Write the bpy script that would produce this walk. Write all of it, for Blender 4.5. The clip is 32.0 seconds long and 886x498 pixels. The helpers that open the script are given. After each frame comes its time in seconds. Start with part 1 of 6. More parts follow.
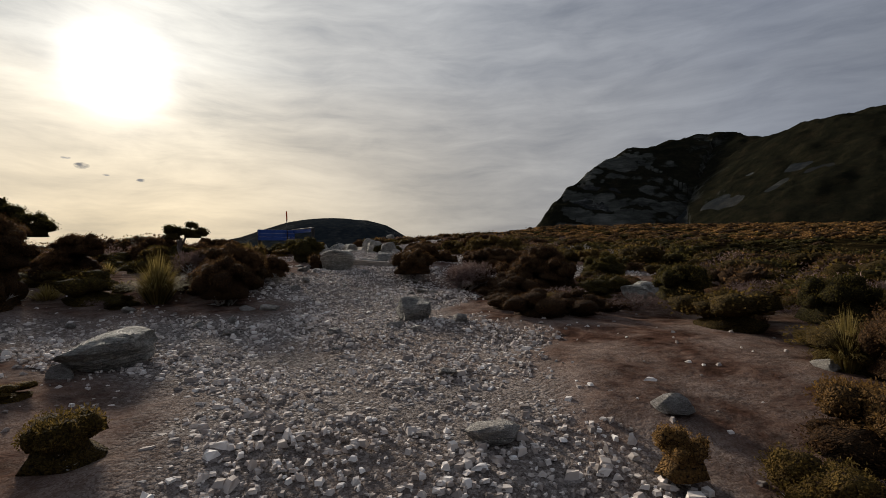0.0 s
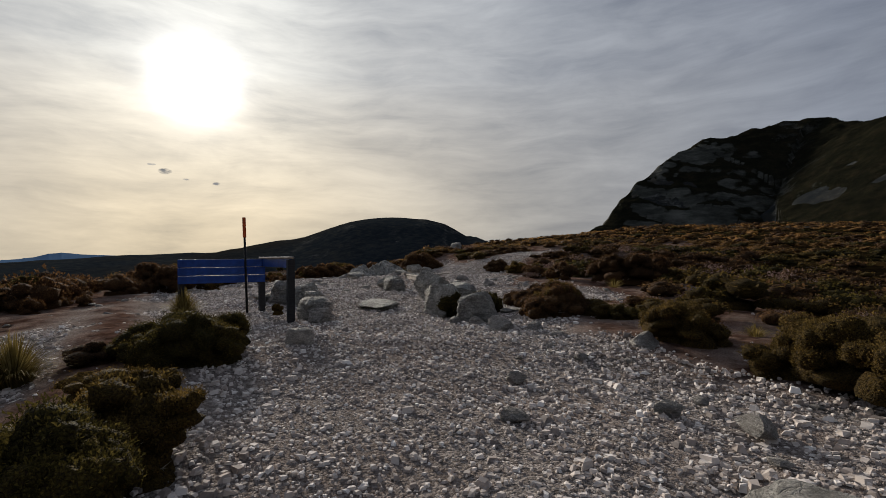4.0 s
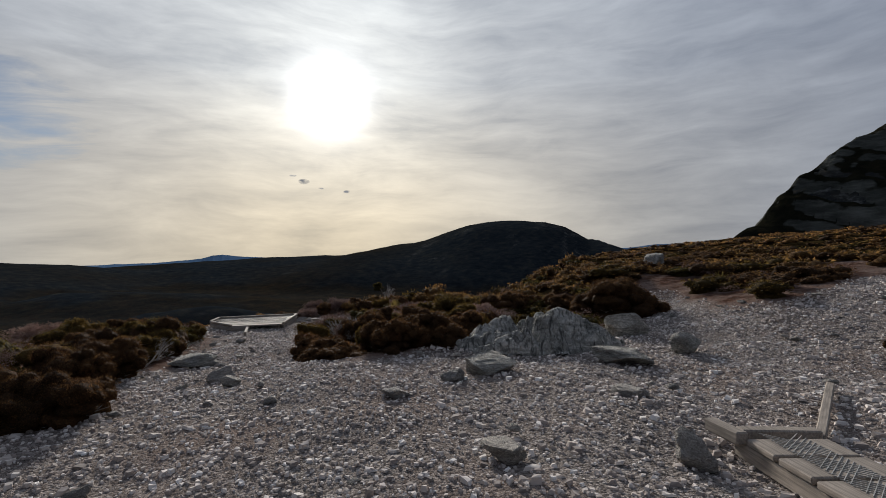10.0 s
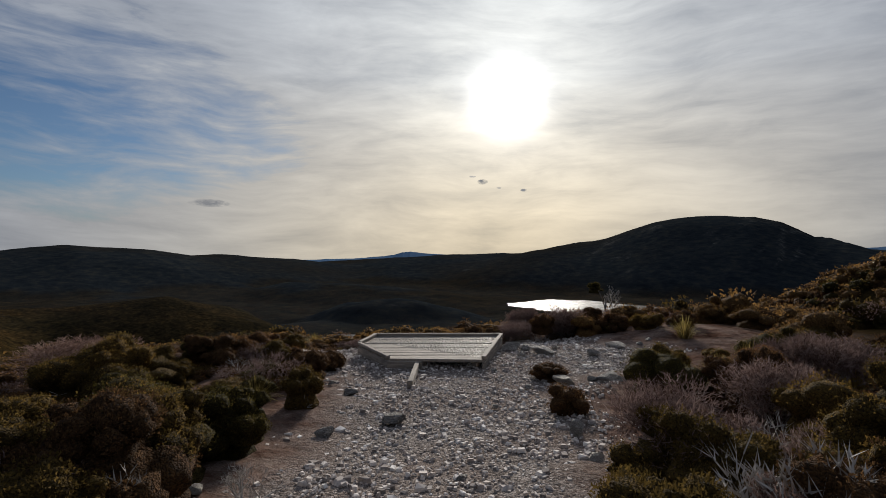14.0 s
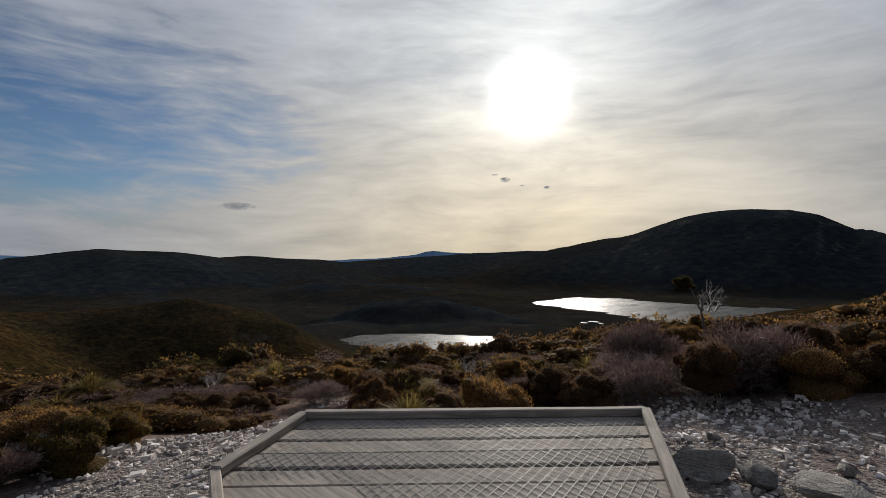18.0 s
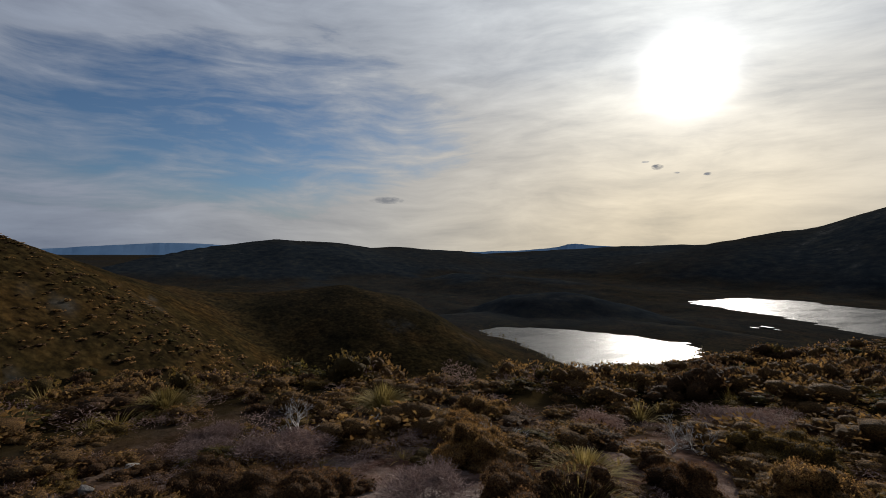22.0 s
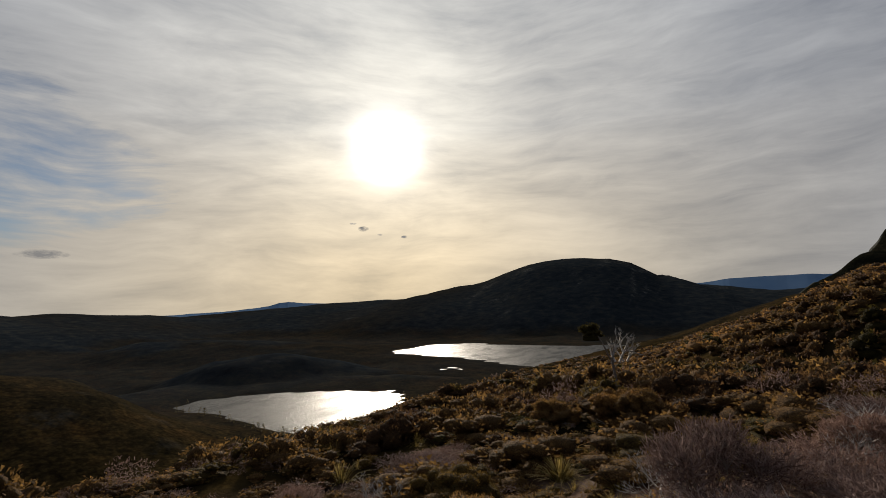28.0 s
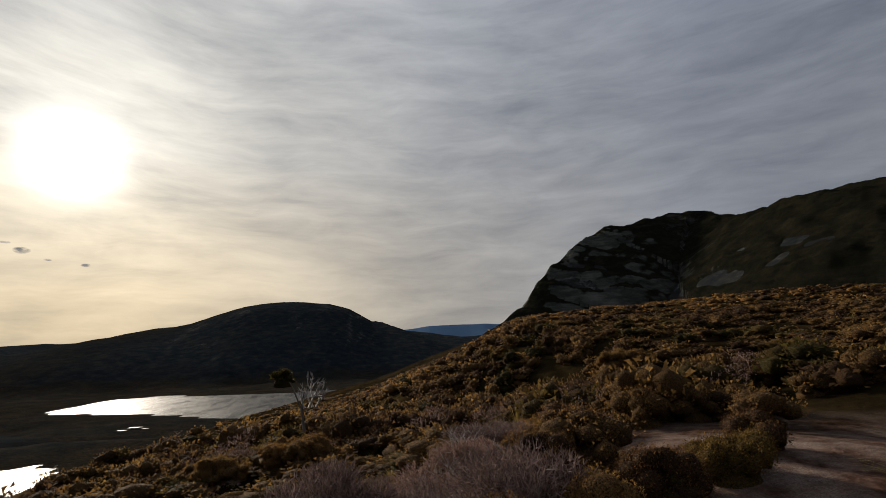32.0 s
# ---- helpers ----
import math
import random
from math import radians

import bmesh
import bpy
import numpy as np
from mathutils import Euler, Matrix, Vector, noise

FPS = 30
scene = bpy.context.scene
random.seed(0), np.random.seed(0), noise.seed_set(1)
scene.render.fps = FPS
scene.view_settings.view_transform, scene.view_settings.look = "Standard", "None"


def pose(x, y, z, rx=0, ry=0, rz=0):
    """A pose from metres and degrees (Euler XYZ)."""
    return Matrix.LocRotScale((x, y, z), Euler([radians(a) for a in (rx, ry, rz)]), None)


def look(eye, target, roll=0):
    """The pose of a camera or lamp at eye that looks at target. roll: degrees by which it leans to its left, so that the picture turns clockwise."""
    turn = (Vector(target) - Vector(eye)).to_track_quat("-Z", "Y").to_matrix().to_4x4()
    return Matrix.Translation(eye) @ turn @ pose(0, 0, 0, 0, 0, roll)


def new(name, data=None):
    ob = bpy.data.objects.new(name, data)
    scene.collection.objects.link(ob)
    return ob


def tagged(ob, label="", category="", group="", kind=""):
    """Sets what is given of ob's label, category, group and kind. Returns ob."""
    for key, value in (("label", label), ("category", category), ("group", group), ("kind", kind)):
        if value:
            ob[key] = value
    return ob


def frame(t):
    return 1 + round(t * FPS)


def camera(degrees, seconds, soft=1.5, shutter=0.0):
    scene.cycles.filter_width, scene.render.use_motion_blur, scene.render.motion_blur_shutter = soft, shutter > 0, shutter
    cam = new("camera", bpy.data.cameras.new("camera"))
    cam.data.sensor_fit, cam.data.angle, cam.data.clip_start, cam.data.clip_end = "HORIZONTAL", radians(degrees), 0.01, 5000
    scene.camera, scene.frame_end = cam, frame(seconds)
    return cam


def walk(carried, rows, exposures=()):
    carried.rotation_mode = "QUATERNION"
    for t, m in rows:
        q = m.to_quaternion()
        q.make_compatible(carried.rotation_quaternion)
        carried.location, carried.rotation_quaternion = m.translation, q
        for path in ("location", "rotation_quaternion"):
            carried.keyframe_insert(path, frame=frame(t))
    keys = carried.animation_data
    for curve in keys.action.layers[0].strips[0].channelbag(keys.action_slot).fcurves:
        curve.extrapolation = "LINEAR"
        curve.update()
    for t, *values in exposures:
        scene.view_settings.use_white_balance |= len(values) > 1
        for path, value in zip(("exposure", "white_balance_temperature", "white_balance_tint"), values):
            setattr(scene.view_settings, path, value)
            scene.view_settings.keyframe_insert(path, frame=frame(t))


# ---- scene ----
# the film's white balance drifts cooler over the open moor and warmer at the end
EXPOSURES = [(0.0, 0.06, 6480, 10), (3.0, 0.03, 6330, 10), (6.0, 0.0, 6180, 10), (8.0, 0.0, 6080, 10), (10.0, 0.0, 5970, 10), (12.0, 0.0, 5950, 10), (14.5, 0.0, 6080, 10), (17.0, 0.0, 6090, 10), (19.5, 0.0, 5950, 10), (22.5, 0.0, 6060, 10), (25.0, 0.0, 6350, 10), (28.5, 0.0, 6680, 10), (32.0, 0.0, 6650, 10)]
cam = camera(85.0, 32.0, soft=0.6)
PATH = [
    (0, pose(0.002, -0.004, 2.590, 90.91, 0.50, 0.00)),
    (0.5, pose(-0.264, 1.417, 2.767, 90.85, 0.47, 1.95)),
    (1, pose(-0.547, 2.808, 2.939, 90.86, 0.42, 3.63)),
    (1.5, pose(-0.840, 4.165, 3.103, 90.86, 0.35, 4.35)),
    (2, pose(-1.110, 5.491, 3.252, 90.88, 0.37, 4.91)),
    (2.5, pose(-1.321, 6.799, 3.381, 90.79, 0.59, 5.44)),
    (3, pose(-1.456, 8.117, 3.492, 90.76, 0.84, 5.66)),
    (3.5, pose(-1.535, 9.457, 3.592, 90.79, 0.70, 5.99)),
    (5.5, pose(-2.323, 14.274, 3.972, 90.77, 0.59, 10.30)),
    (6, pose(-2.710, 15.330, 4.028, 90.87, 0.61, 10.77)),
    (6.5, pose(-3.081, 16.336, 4.096, 90.99, 0.52, 12.19)),
    (7, pose(-3.430, 17.301, 4.167, 91.10, 0.54, 14.05)),
    (7.5, pose(-3.767, 18.252, 4.224, 91.14, 0.56, 15.09)),
    (8, pose(-4.108, 19.193, 4.269, 91.15, 0.62, 15.63)),
    (8.5, pose(-4.455, 20.105, 4.306, 91.19, 0.64, 15.99)),
    (9, pose(-4.806, 20.979, 4.332, 91.15, 0.60, 16.54)),
    (9.5, pose(-5.161, 21.827, 4.338, 91.25, 0.37, 18.28)),
    (10, pose(-5.542, 22.658, 4.326, 91.27, 0.16, 20.73)),
    (10.5, pose(-5.992, 23.472, 4.310, 91.32, -0.13, 23.64)),
    (11, pose(-6.547, 24.274, 4.288, 91.25, -0.47, 27.68)),
    (11.5, pose(-7.211, 25.073, 4.248, 91.18, -0.72, 31.89)),
    (12, pose(-7.969, 25.887, 4.188, 91.02, -0.67, 34.67)),
    (12.5, pose(-8.778, 26.707, 4.120, 91.01, -0.71, 36.68)),
    (13, pose(-9.555, 27.475, 4.063, 91.01, -0.80, 38.76)),
    (13.5, pose(-10.254, 28.157, 4.013, 91.00, -0.72, 40.56)),
    (14, pose(-10.915, 28.786, 3.953, 90.97, -0.63, 41.41)),
    (14.5, pose(-11.583, 29.404, 3.881, 90.99, -0.54, 41.84)),
    (16.5, pose(-13.744, 31.728, 3.698, 91.00, 0.07, 43.17)),
    (17, pose(-14.174, 32.260, 3.636, 91.03, 0.17, 43.30)),
    (17.5, pose(-14.609, 32.779, 3.585, 91.00, 0.18, 43.46)),
    (18, pose(-15.044, 33.270, 3.557, 90.84, 0.15, 44.18)),
    (18.5, pose(-15.469, 33.723, 3.548, 90.45, 0.08, 45.89)),
    (19, pose(-15.876, 34.124, 3.538, 90.11, -0.02, 47.97)),
    (19.5, pose(-16.271, 34.464, 3.519, 89.95, -0.17, 50.09)),
    (20, pose(-16.653, 34.738, 3.499, 89.82, -0.37, 52.20)),
    (20.5, pose(-17.011, 34.946, 3.490, 89.79, -0.44, 54.51)),
    (21, pose(-17.326, 35.095, 3.495, 89.77, -0.43, 56.62)),
    (21.5, pose(-17.579, 35.200, 3.506, 89.80, -0.48, 58.71)),
    (22, pose(-17.759, 35.282, 3.515, 89.86, -0.52, 60.63)),
    (22.5, pose(-17.870, 35.351, 3.521, 89.96, -0.48, 61.64)),
    (23, pose(-17.931, 35.404, 3.526, 90.10, -0.26, 61.52)),
    (23.5, pose(-17.957, 35.444, 3.527, 90.48, 0.19, 59.69)),
    (24, pose(-17.954, 35.477, 3.529, 90.95, 0.59, 57.22)),
    (24.5, pose(-17.929, 35.499, 3.533, 91.51, 0.90, 54.17)),
    (25, pose(-17.892, 35.512, 3.540, 91.98, 1.15, 50.58)),
    (25.5, pose(-17.853, 35.518, 3.548, 92.50, 1.40, 46.62)),
    (26, pose(-17.813, 35.520, 3.557, 93.13, 1.62, 42.54)),
    (26.5, pose(-17.774, 35.521, 3.569, 93.83, 1.69, 38.20)),
    (28.5, pose(-17.604, 35.466, 3.594, 97.06, 1.69, 24.10)),
    (29, pose(-17.550, 35.472, 3.593, 97.74, 1.68, 20.12)),
    (29.5, pose(-17.491, 35.470, 3.596, 98.39, 1.69, 15.46)),
    (30, pose(-17.425, 35.464, 3.601, 98.98, 1.67, 10.15)),
    (30.5, pose(-17.349, 35.478, 3.601, 99.46, 1.75, 4.74)),
    (31, pose(-17.259, 35.523, 3.592, 99.81, 1.68, 2.33)),
    (31.5, pose(-17.154, 35.583, 3.581, 100.23, 1.43, 0.05)),
    (32, pose(-17.041, 35.637, 3.577, 100.63, 1.54, -4.59)),
]
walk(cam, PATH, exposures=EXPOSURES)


# ---- light ----
SUN_AZ, SUN_EL = 33.9, 18.1  # degrees left of the first heading, and above the horizon


def bearing(az, el=0.0):
    a, e = radians(az), radians(el)
    return Vector((-math.sin(a) * math.cos(e), math.cos(a) * math.cos(e), math.sin(e)))


SUN_DIR = bearing(SUN_AZ, SUN_EL)


class Nodes:
    """Short hand for building node trees."""

    def __init__(self, tree):
        self.tree = tree
        tree.nodes.clear()

    def add(self, kind, inputs=None, **settings):
        node = self.tree.nodes.new(kind)
        for key, value in settings.items():
            setattr(node, key, value)
        for key, value in (inputs or {}).items():
            if hasattr(value, "is_output"):
                self.tree.links.new(value, node.inputs[key])
            else:
                node.inputs[key].default_value = value
        return node

    def math(self, op, a, b=0.0, clamp=False):
        return self.add("ShaderNodeMath", {0: a, 1: b}, operation=op, use_clamp=clamp).outputs[0]

    def ramp(self, value, stops, interp="LINEAR"):
        node = self.add("ShaderNodeValToRGB", {0: value})
        node.color_ramp.interpolation = interp
        els = node.color_ramp.elements
        while len(els) < len(stops):
            els.new(0.5)
        for el, (p, c) in zip(els, stops):
            el.position = p
            el.color = (*c, 1) if len(c) == 3 else c
        return node.outputs[0]

    def noise(self, vec, scale, detail=4.0, rough=0.55, distortion=0.0):
        return self.add("ShaderNodeTexNoise", {"Vector": vec, "Scale": scale, "Detail": detail, "Roughness": rough, "Distortion": distortion}).outputs["Fac"]

    def mix(self, fac, a, b, blend="MIX"):
        node = self.add("ShaderNodeMix", data_type="RGBA", blend_type=blend)
        for sock, value in ((node.inputs[0], fac), (node.inputs[6], a), (node.inputs[7], b)):
            if hasattr(value, "is_output"):
                self.tree.links.new(value, sock)
            else:
                sock.default_value = (*value, 1) if isinstance(value, tuple) and len(value) == 3 else value
        return node.outputs[2]

    def link(self, a, b):
        self.tree.links.new(a, b)


world = bpy.data.worlds.new("world")
scene.world = world
world.use_nodes = True
w = Nodes(world.node_tree)
way = w.add("ShaderNodeTexCoord").outputs["Generated"]
sky = w.add("ShaderNodeTexSky", sky_type="NISHITA", sun_disc=False, sun_elevation=radians(SUN_EL), sun_rotation=radians(-SUN_AZ),
            altitude=1000.0, air_density=1.0, dust_density=2.0, ozone_density=1.2).outputs[0]
sky = w.mix(1.0, sky, (0.036, 0.044, 0.053), "MULTIPLY")
axis = w.add("ShaderNodeCombineXYZ", {0: SUN_DIR.x, 1: SUN_DIR.y, 2: SUN_DIR.z}).outputs[0]
toward = w.add("ShaderNodeVectorMath", {0: way, 1: axis}, operation="DOT_PRODUCT").outputs["Value"]
angle = w.math("MULTIPLY", w.math("ARCCOSINE", w.math("MINIMUM", toward, 0.999999)), 57.29578)  # degrees from the sun
parts_xyz = w.add("ShaderNodeSeparateXYZ", {0: way})
up = w.math("MAXIMUM", parts_xyz.outputs[2], 0.0)
# high cloud sheet: soft level bands, torn by finer wisps that slant across them
warp = w.add("ShaderNodeTexNoise", {"Vector": way, "Scale": 2.3, "Detail": 3.0}).outputs["Color"]
bent = w.add("ShaderNodeVectorMath", {0: w.add("ShaderNodeVectorMath", {0: warp, 1: (0.5, 0.5, 0.5)}, operation="SUBTRACT").outputs[0], "Scale": 0.09}, operation="SCALE").outputs[0]
drift = w.add("ShaderNodeVectorMath", {0: way, 1: bent}, operation="ADD").outputs[0]
flat = w.add("ShaderNodeMapping", {"Vector": drift, "Rotation": (radians(6), radians(9), 0), "Scale": (1.0, 1.0, 3.6)}).outputs[0]
big = w.noise(flat, 1.9, 6.0, 0.55, 0.3)
fine = w.noise(w.add("ShaderNodeMapping", {"Vector": drift, "Rotation": (radians(-8), radians(-14), radians(20)), "Scale": (1.0, 1.0, 4.2)}).outputs[0], 5.0, 8.0, 0.60, 0.5)
streak = w.noise(w.add("ShaderNodeMapping", {"Vector": drift, "Rotation": (radians(10), radians(22), 0), "Scale": (1.0, 1.0, 7.0)}).outputs[0], 4.2, 7.0, 0.62, 0.4)
wisp = w.math("ADD", w.math("MULTIPLY", big, 0.45), w.math("ADD", w.math("MULTIPLY", fine, 0.28), w.math("MULTIPLY", streak, 0.27)))
wisp = w.math("ADD", w.math("MULTIPLY", w.math("SUBTRACT", wisp, 0.5), 1.75), 0.5)
# the sheet thins out to blue on the side away from the ridge
azimuth = w.math("MULTIPLY", w.math("ARCTAN2", w.math("MULTIPLY", parts_xyz.outputs[0], -1.0), parts_xyz.outputs[1]), 57.29578)
elevation = w.math("MULTIPLY", w.math("ARCSINE", parts_xyz.outputs[2]), 57.29578)


def patch(az, el, wide, tall):
    """1 in the middle of an ellipse of the sky, 0 at its rim."""
    a = w.math("POWER", w.math("DIVIDE", w.math("SUBTRACT", azimuth, az), wide), 2.0)
    b = w.math("POWER", w.math("DIVIDE", w.math("SUBTRACT", elevation, el), tall), 2.0)
    return w.math("MAXIMUM", w.math("SUBTRACT", 1.0, w.math("ADD", a, b)), 0.0)


thin = w.math("ADD", patch(88, 12, 36, 12), w.math("MULTIPLY", patch(74, 33, 30, 16), 0.25))
cover = w.ramp(w.math("SUBTRACT", wisp, w.math("MULTIPLY", thin, 0.46)), [(0.05, (0, 0, 0)), (0.34, (1, 1, 1))])
cover = w.math("MAXIMUM", cover, w.math("SUBTRACT", 1.0, w.math("MULTIPLY", thin, 4.0)), True)
tone = w.ramp(wisp, [(0.26, (0.66, 0.68, 0.72)), (0.5, (0.98, 0.98, 0.98)), (0.74, (1.28, 1.27, 1.24))])
near_sun = w.ramp(w.math("DIVIDE", angle, 180.0), [(0.0, (1.0, 0.96, 0.88)), (0.045, (0.81, 0.78, 0.71)), (0.1, (0.585, 0.572, 0.545)), (0.21, (0.365, 0.375, 0.395)), (0.35, (0.235, 0.255, 0.30)), (0.45, (0.20, 0.22, 0.26)), (0.65, (0.22, 0.235, 0.27))])
cloud = w.mix(1.0, near_sun, tone, "MULTIPLY")
# cream light low under the sun
low = w.math("MULTIPLY", w.ramp(w.math("DIVIDE", elevation, 20.0), [(0.0, (1, 1, 1)), (1.0, (0, 0, 0))]), w.ramp(w.math("DIVIDE", angle, 70.0), [(0.2, (1, 1, 1)), (1.0, (0, 0, 0))]))
cloud = w.mix(low, cloud, w.mix(1.0, cloud, (1.20, 1.0, 0.70), "MULTIPLY"))
cloud = w.mix(w.ramp(w.math("DIVIDE", elevation, 45.0), [(0.4, (0, 0, 0)), (0.8, (1, 1, 1))]), cloud, w.mix(1.0, cloud, (0.96, 1.0, 1.06), "MULTIPLY"))
heaven = w.mix(cover, sky, cloud)
# scraps of low cloud under the sun and over the western hills
scrap = w.noise(w.add("ShaderNodeMapping", {"Vector": way, "Scale": (1, 1, 2.6)}).outputs[0], 60.0, 5.0, 0.65)
for az, el, wide, tall, dark in ((36.8, 8.9, 0.75, 0.36, 0.22), (38.0, 9.5, 0.5, 0.15, 0.35), (34.9, 8.2, 0.4, 0.14, 0.30), (32.0, 7.9, 0.5, 0.2, 0.26), (67.3, 5.5, 2.3, 0.5, 0.24)):
    m = w.ramp(w.math("MULTIPLY", w.math("POWER", patch(az, el, wide, tall), 0.5), scrap), [(0.22, (0, 0, 0)), (0.50, (1, 1, 1))])
    heaven = w.mix(m, heaven, (dark, dark * 0.98, dark * 0.97))
# the sun's disc spread by the thin cloud
glow = w.math("POWER", w.math("MAXIMUM", w.math("SUBTRACT", 1.0, w.math("DIVIDE", angle, 8.2)), 0.0), 4.2)
glow = w.mix(1.0, (6.0, 5.7, 5.1), w.add("ShaderNodeCombineXYZ", {0: glow, 1: glow, 2: glow}).outputs[0], "MULTIPLY")
heaven = w.mix(1.0, heaven, glow, "ADD")
w.link(w.add("ShaderNodeBackground", {"Color": heaven, "Strength": 1.0}).outputs[0], w.add("ShaderNodeOutputWorld").inputs[0])

sun = new("sun", bpy.data.lights.new("sun", "SUN"))
sun.data.energy, sun.data.angle, sun.data.color = 4.7, radians(8.0), (1.0, 0.9, 0.76)
sun.matrix_world = look(SUN_DIR * 50, (0, 0, 0))


# ---- materials ----
def material(name, rough=0.8, metal=0.0):
    mat = bpy.data.materials.new(name)
    mat.use_nodes = True
    n = Nodes(mat.node_tree)
    bsdf = n.add("ShaderNodeBsdfPrincipled", {"Roughness": rough, "Metallic": metal})
    bsdf.inputs["Specular IOR Level"].default_value = 0.25
    n.link(bsdf.outputs[0], n.add("ShaderNodeOutputMaterial").inputs[0])
    return mat, n, bsdf


def relief(n, bsdf, height, strength, distance):
    bump = n.add("ShaderNodeBump", {"Height": height, "Strength": strength, "Distance": distance})
    n.link(bump.outputs[0], bsdf.inputs["Normal"])


def place(n):
    return n.add("ShaderNodeNewGeometry").outputs["Position"]


def own(n):
    return n.add("ShaderNodeTexCoord").outputs["Object"]


def rnd(n):
    return n.add("ShaderNodeObjectInfo").outputs["Random"]


def island(n):
    return n.add("ShaderNodeNewGeometry").outputs["Random Per Island"]


def ground_material():
    mat, n, bsdf = material("moor_ground", 1.0)
    bsdf.inputs["Specular IOR Level"].default_value = 0.0
    p = place(n)
    mask = n.add("ShaderNodeAttribute", attribute_name="cover")
    sep = n.add("ShaderNodeSeparateColor", {0: mask.outputs["Color"]})
    gravel_m, rock_m, far_m = sep.outputs[0], sep.outputs[1], sep.outputs[2]
    # gravel
    cells = n.add("ShaderNodeTexVoronoi", {"Vector": p, "Scale": 44.0})
    chips = n.add("ShaderNodeTexVoronoi", {"Vector": p, "Scale": 115.0})
    g1 = n.ramp(n.add("ShaderNodeSeparateColor", {0: cells.outputs["Color"]}).outputs[0], [(0.0, (0.050, 0.040, 0.034)), (0.5, (0.21, 0.176, 0.155)), (1.0, (0.62, 0.555, 0.51))])
    g2 = n.ramp(n.add("ShaderNodeSeparateColor", {0: chips.outputs["Color"]}).outputs[1], [(0.0, (0.10, 0.085, 0.076)), (1.0, (0.44, 0.397, 0.366))])
    gravel = n.mix(0.5, g1, g2)
    gravel = n.mix(n.ramp(n.noise(p, 0.8, 5), [(0.4, (0, 0, 0)), (0.7, (0.55, 0.55, 0.55))]), gravel, (0.225, 0.165, 0.135))
    # peat between the shrubs
    peat = n.ramp(n.noise(p, 5.0, 6, 0.65), [(0.3, (0.022, 0.013, 0.0095)), (0.5, (0.070, 0.038, 0.027)), (0.72, (0.16, 0.098, 0.072))])
    peat = n.mix(n.ramp(n.noise(p, 1.3, 7, 0.7), [(0.42, (0, 0, 0)), (0.66, (0.8, 0.8, 0.8))]), peat, n.mix(0.5, g2, (0.21, 0.125, 0.085)))
    # heath seen from afar
    heath = n.ramp(n.noise(p, 0.55, 8, 0.7), [(0.3, (0.013, 0.010, 0.006)), (0.46, (0.034, 0.026, 0.013)), (0.58, (0.062, 0.045, 0.020)), (0.75, (0.044, 0.033, 0.017))])
    # dark woods of the far hills, the blue of distance haze mixed into their colour
    hazed_wood = n.ramp(n.noise(p, 0.05, 8, 0.7), [(0.3, (0.008, 0.011, 0.0145)), (0.5, (0.016, 0.020, 0.0235)), (0.66, (0.030, 0.031, 0.028)), (0.8, (0.058, 0.052, 0.038))])
    # scrub clumps drawn in colour, with the shade between them painted dark
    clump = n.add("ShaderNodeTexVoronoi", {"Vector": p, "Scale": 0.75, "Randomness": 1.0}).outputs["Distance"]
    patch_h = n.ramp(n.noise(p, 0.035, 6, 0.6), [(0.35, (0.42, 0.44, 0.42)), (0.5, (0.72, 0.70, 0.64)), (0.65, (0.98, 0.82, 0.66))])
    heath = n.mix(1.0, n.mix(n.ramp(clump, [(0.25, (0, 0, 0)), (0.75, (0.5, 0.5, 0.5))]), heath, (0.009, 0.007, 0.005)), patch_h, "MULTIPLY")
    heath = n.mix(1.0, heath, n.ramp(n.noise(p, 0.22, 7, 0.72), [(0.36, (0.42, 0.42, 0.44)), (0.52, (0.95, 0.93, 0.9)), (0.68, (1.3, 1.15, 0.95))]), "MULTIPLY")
    heath = n.mix(far_m, heath, hazed_wood)
    stone = n.ramp(n.noise(n.add("ShaderNodeMapping", {"Vector": p, "Scale": (1, 1, 2.5)}).outputs[0], 0.16, 10, 0.75), [(0.32, (0.018, 0.019, 0.016)), (0.5, (0.06, 0.06, 0.055)), (0.68, (0.17, 0.165, 0.155))])
    base = n.mix(sep.outputs[0], peat, gravel)
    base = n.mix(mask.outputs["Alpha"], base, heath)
    bare = n.ramp(n.noise(n.add("ShaderNodeMapping", {"Vector": p, "Scale": (1, 1, 0.4)}).outputs[0], 0.045, 7, 0.7), [(0.46, (0, 0, 0)), (0.58, (1, 1, 1))])
    base = n.mix(n.math("MULTIPLY", rock_m, bare), base, stone)
    n.link(base, bsdf.inputs["Base Color"])
    lumps_h = n.add("ShaderNodeTexVoronoi", {"Vector": p, "Scale": 10.0}).outputs["Distance"]
    dist = n.math("ADD", n.math("MULTIPLY", cells.outputs["Distance"], -0.7), n.math("MULTIPLY", chips.outputs["Distance"], -0.35))
    relief(n, bsdf, n.math("ADD", n.math("MULTIPLY", n.math("SUBTRACT", dist, n.math("MULTIPLY", lumps_h, 0.4)), gravel_m), n.noise(p, 9.0, 7, 0.65)), 1.0, 0.045)
    return mat


# ---- the lie of the land ----
HUB = (-14.0, 35.0)  # the lookout, from which the far ridges are laid out
EYE_Z = 3.6
LAKE_A, LAKE_B = -50.0, -62.0


def hashed(ix, iy, seed):
    h = (ix * 374761393 + iy * 668265263 + seed * 974711) & 0x7FFFFFFF
    h = ((h ^ (h >> 13)) * 1274126177) & 0x7FFFFFFF
    return ((h ^ (h >> 16)) & 0xFFFF) / 65535.0


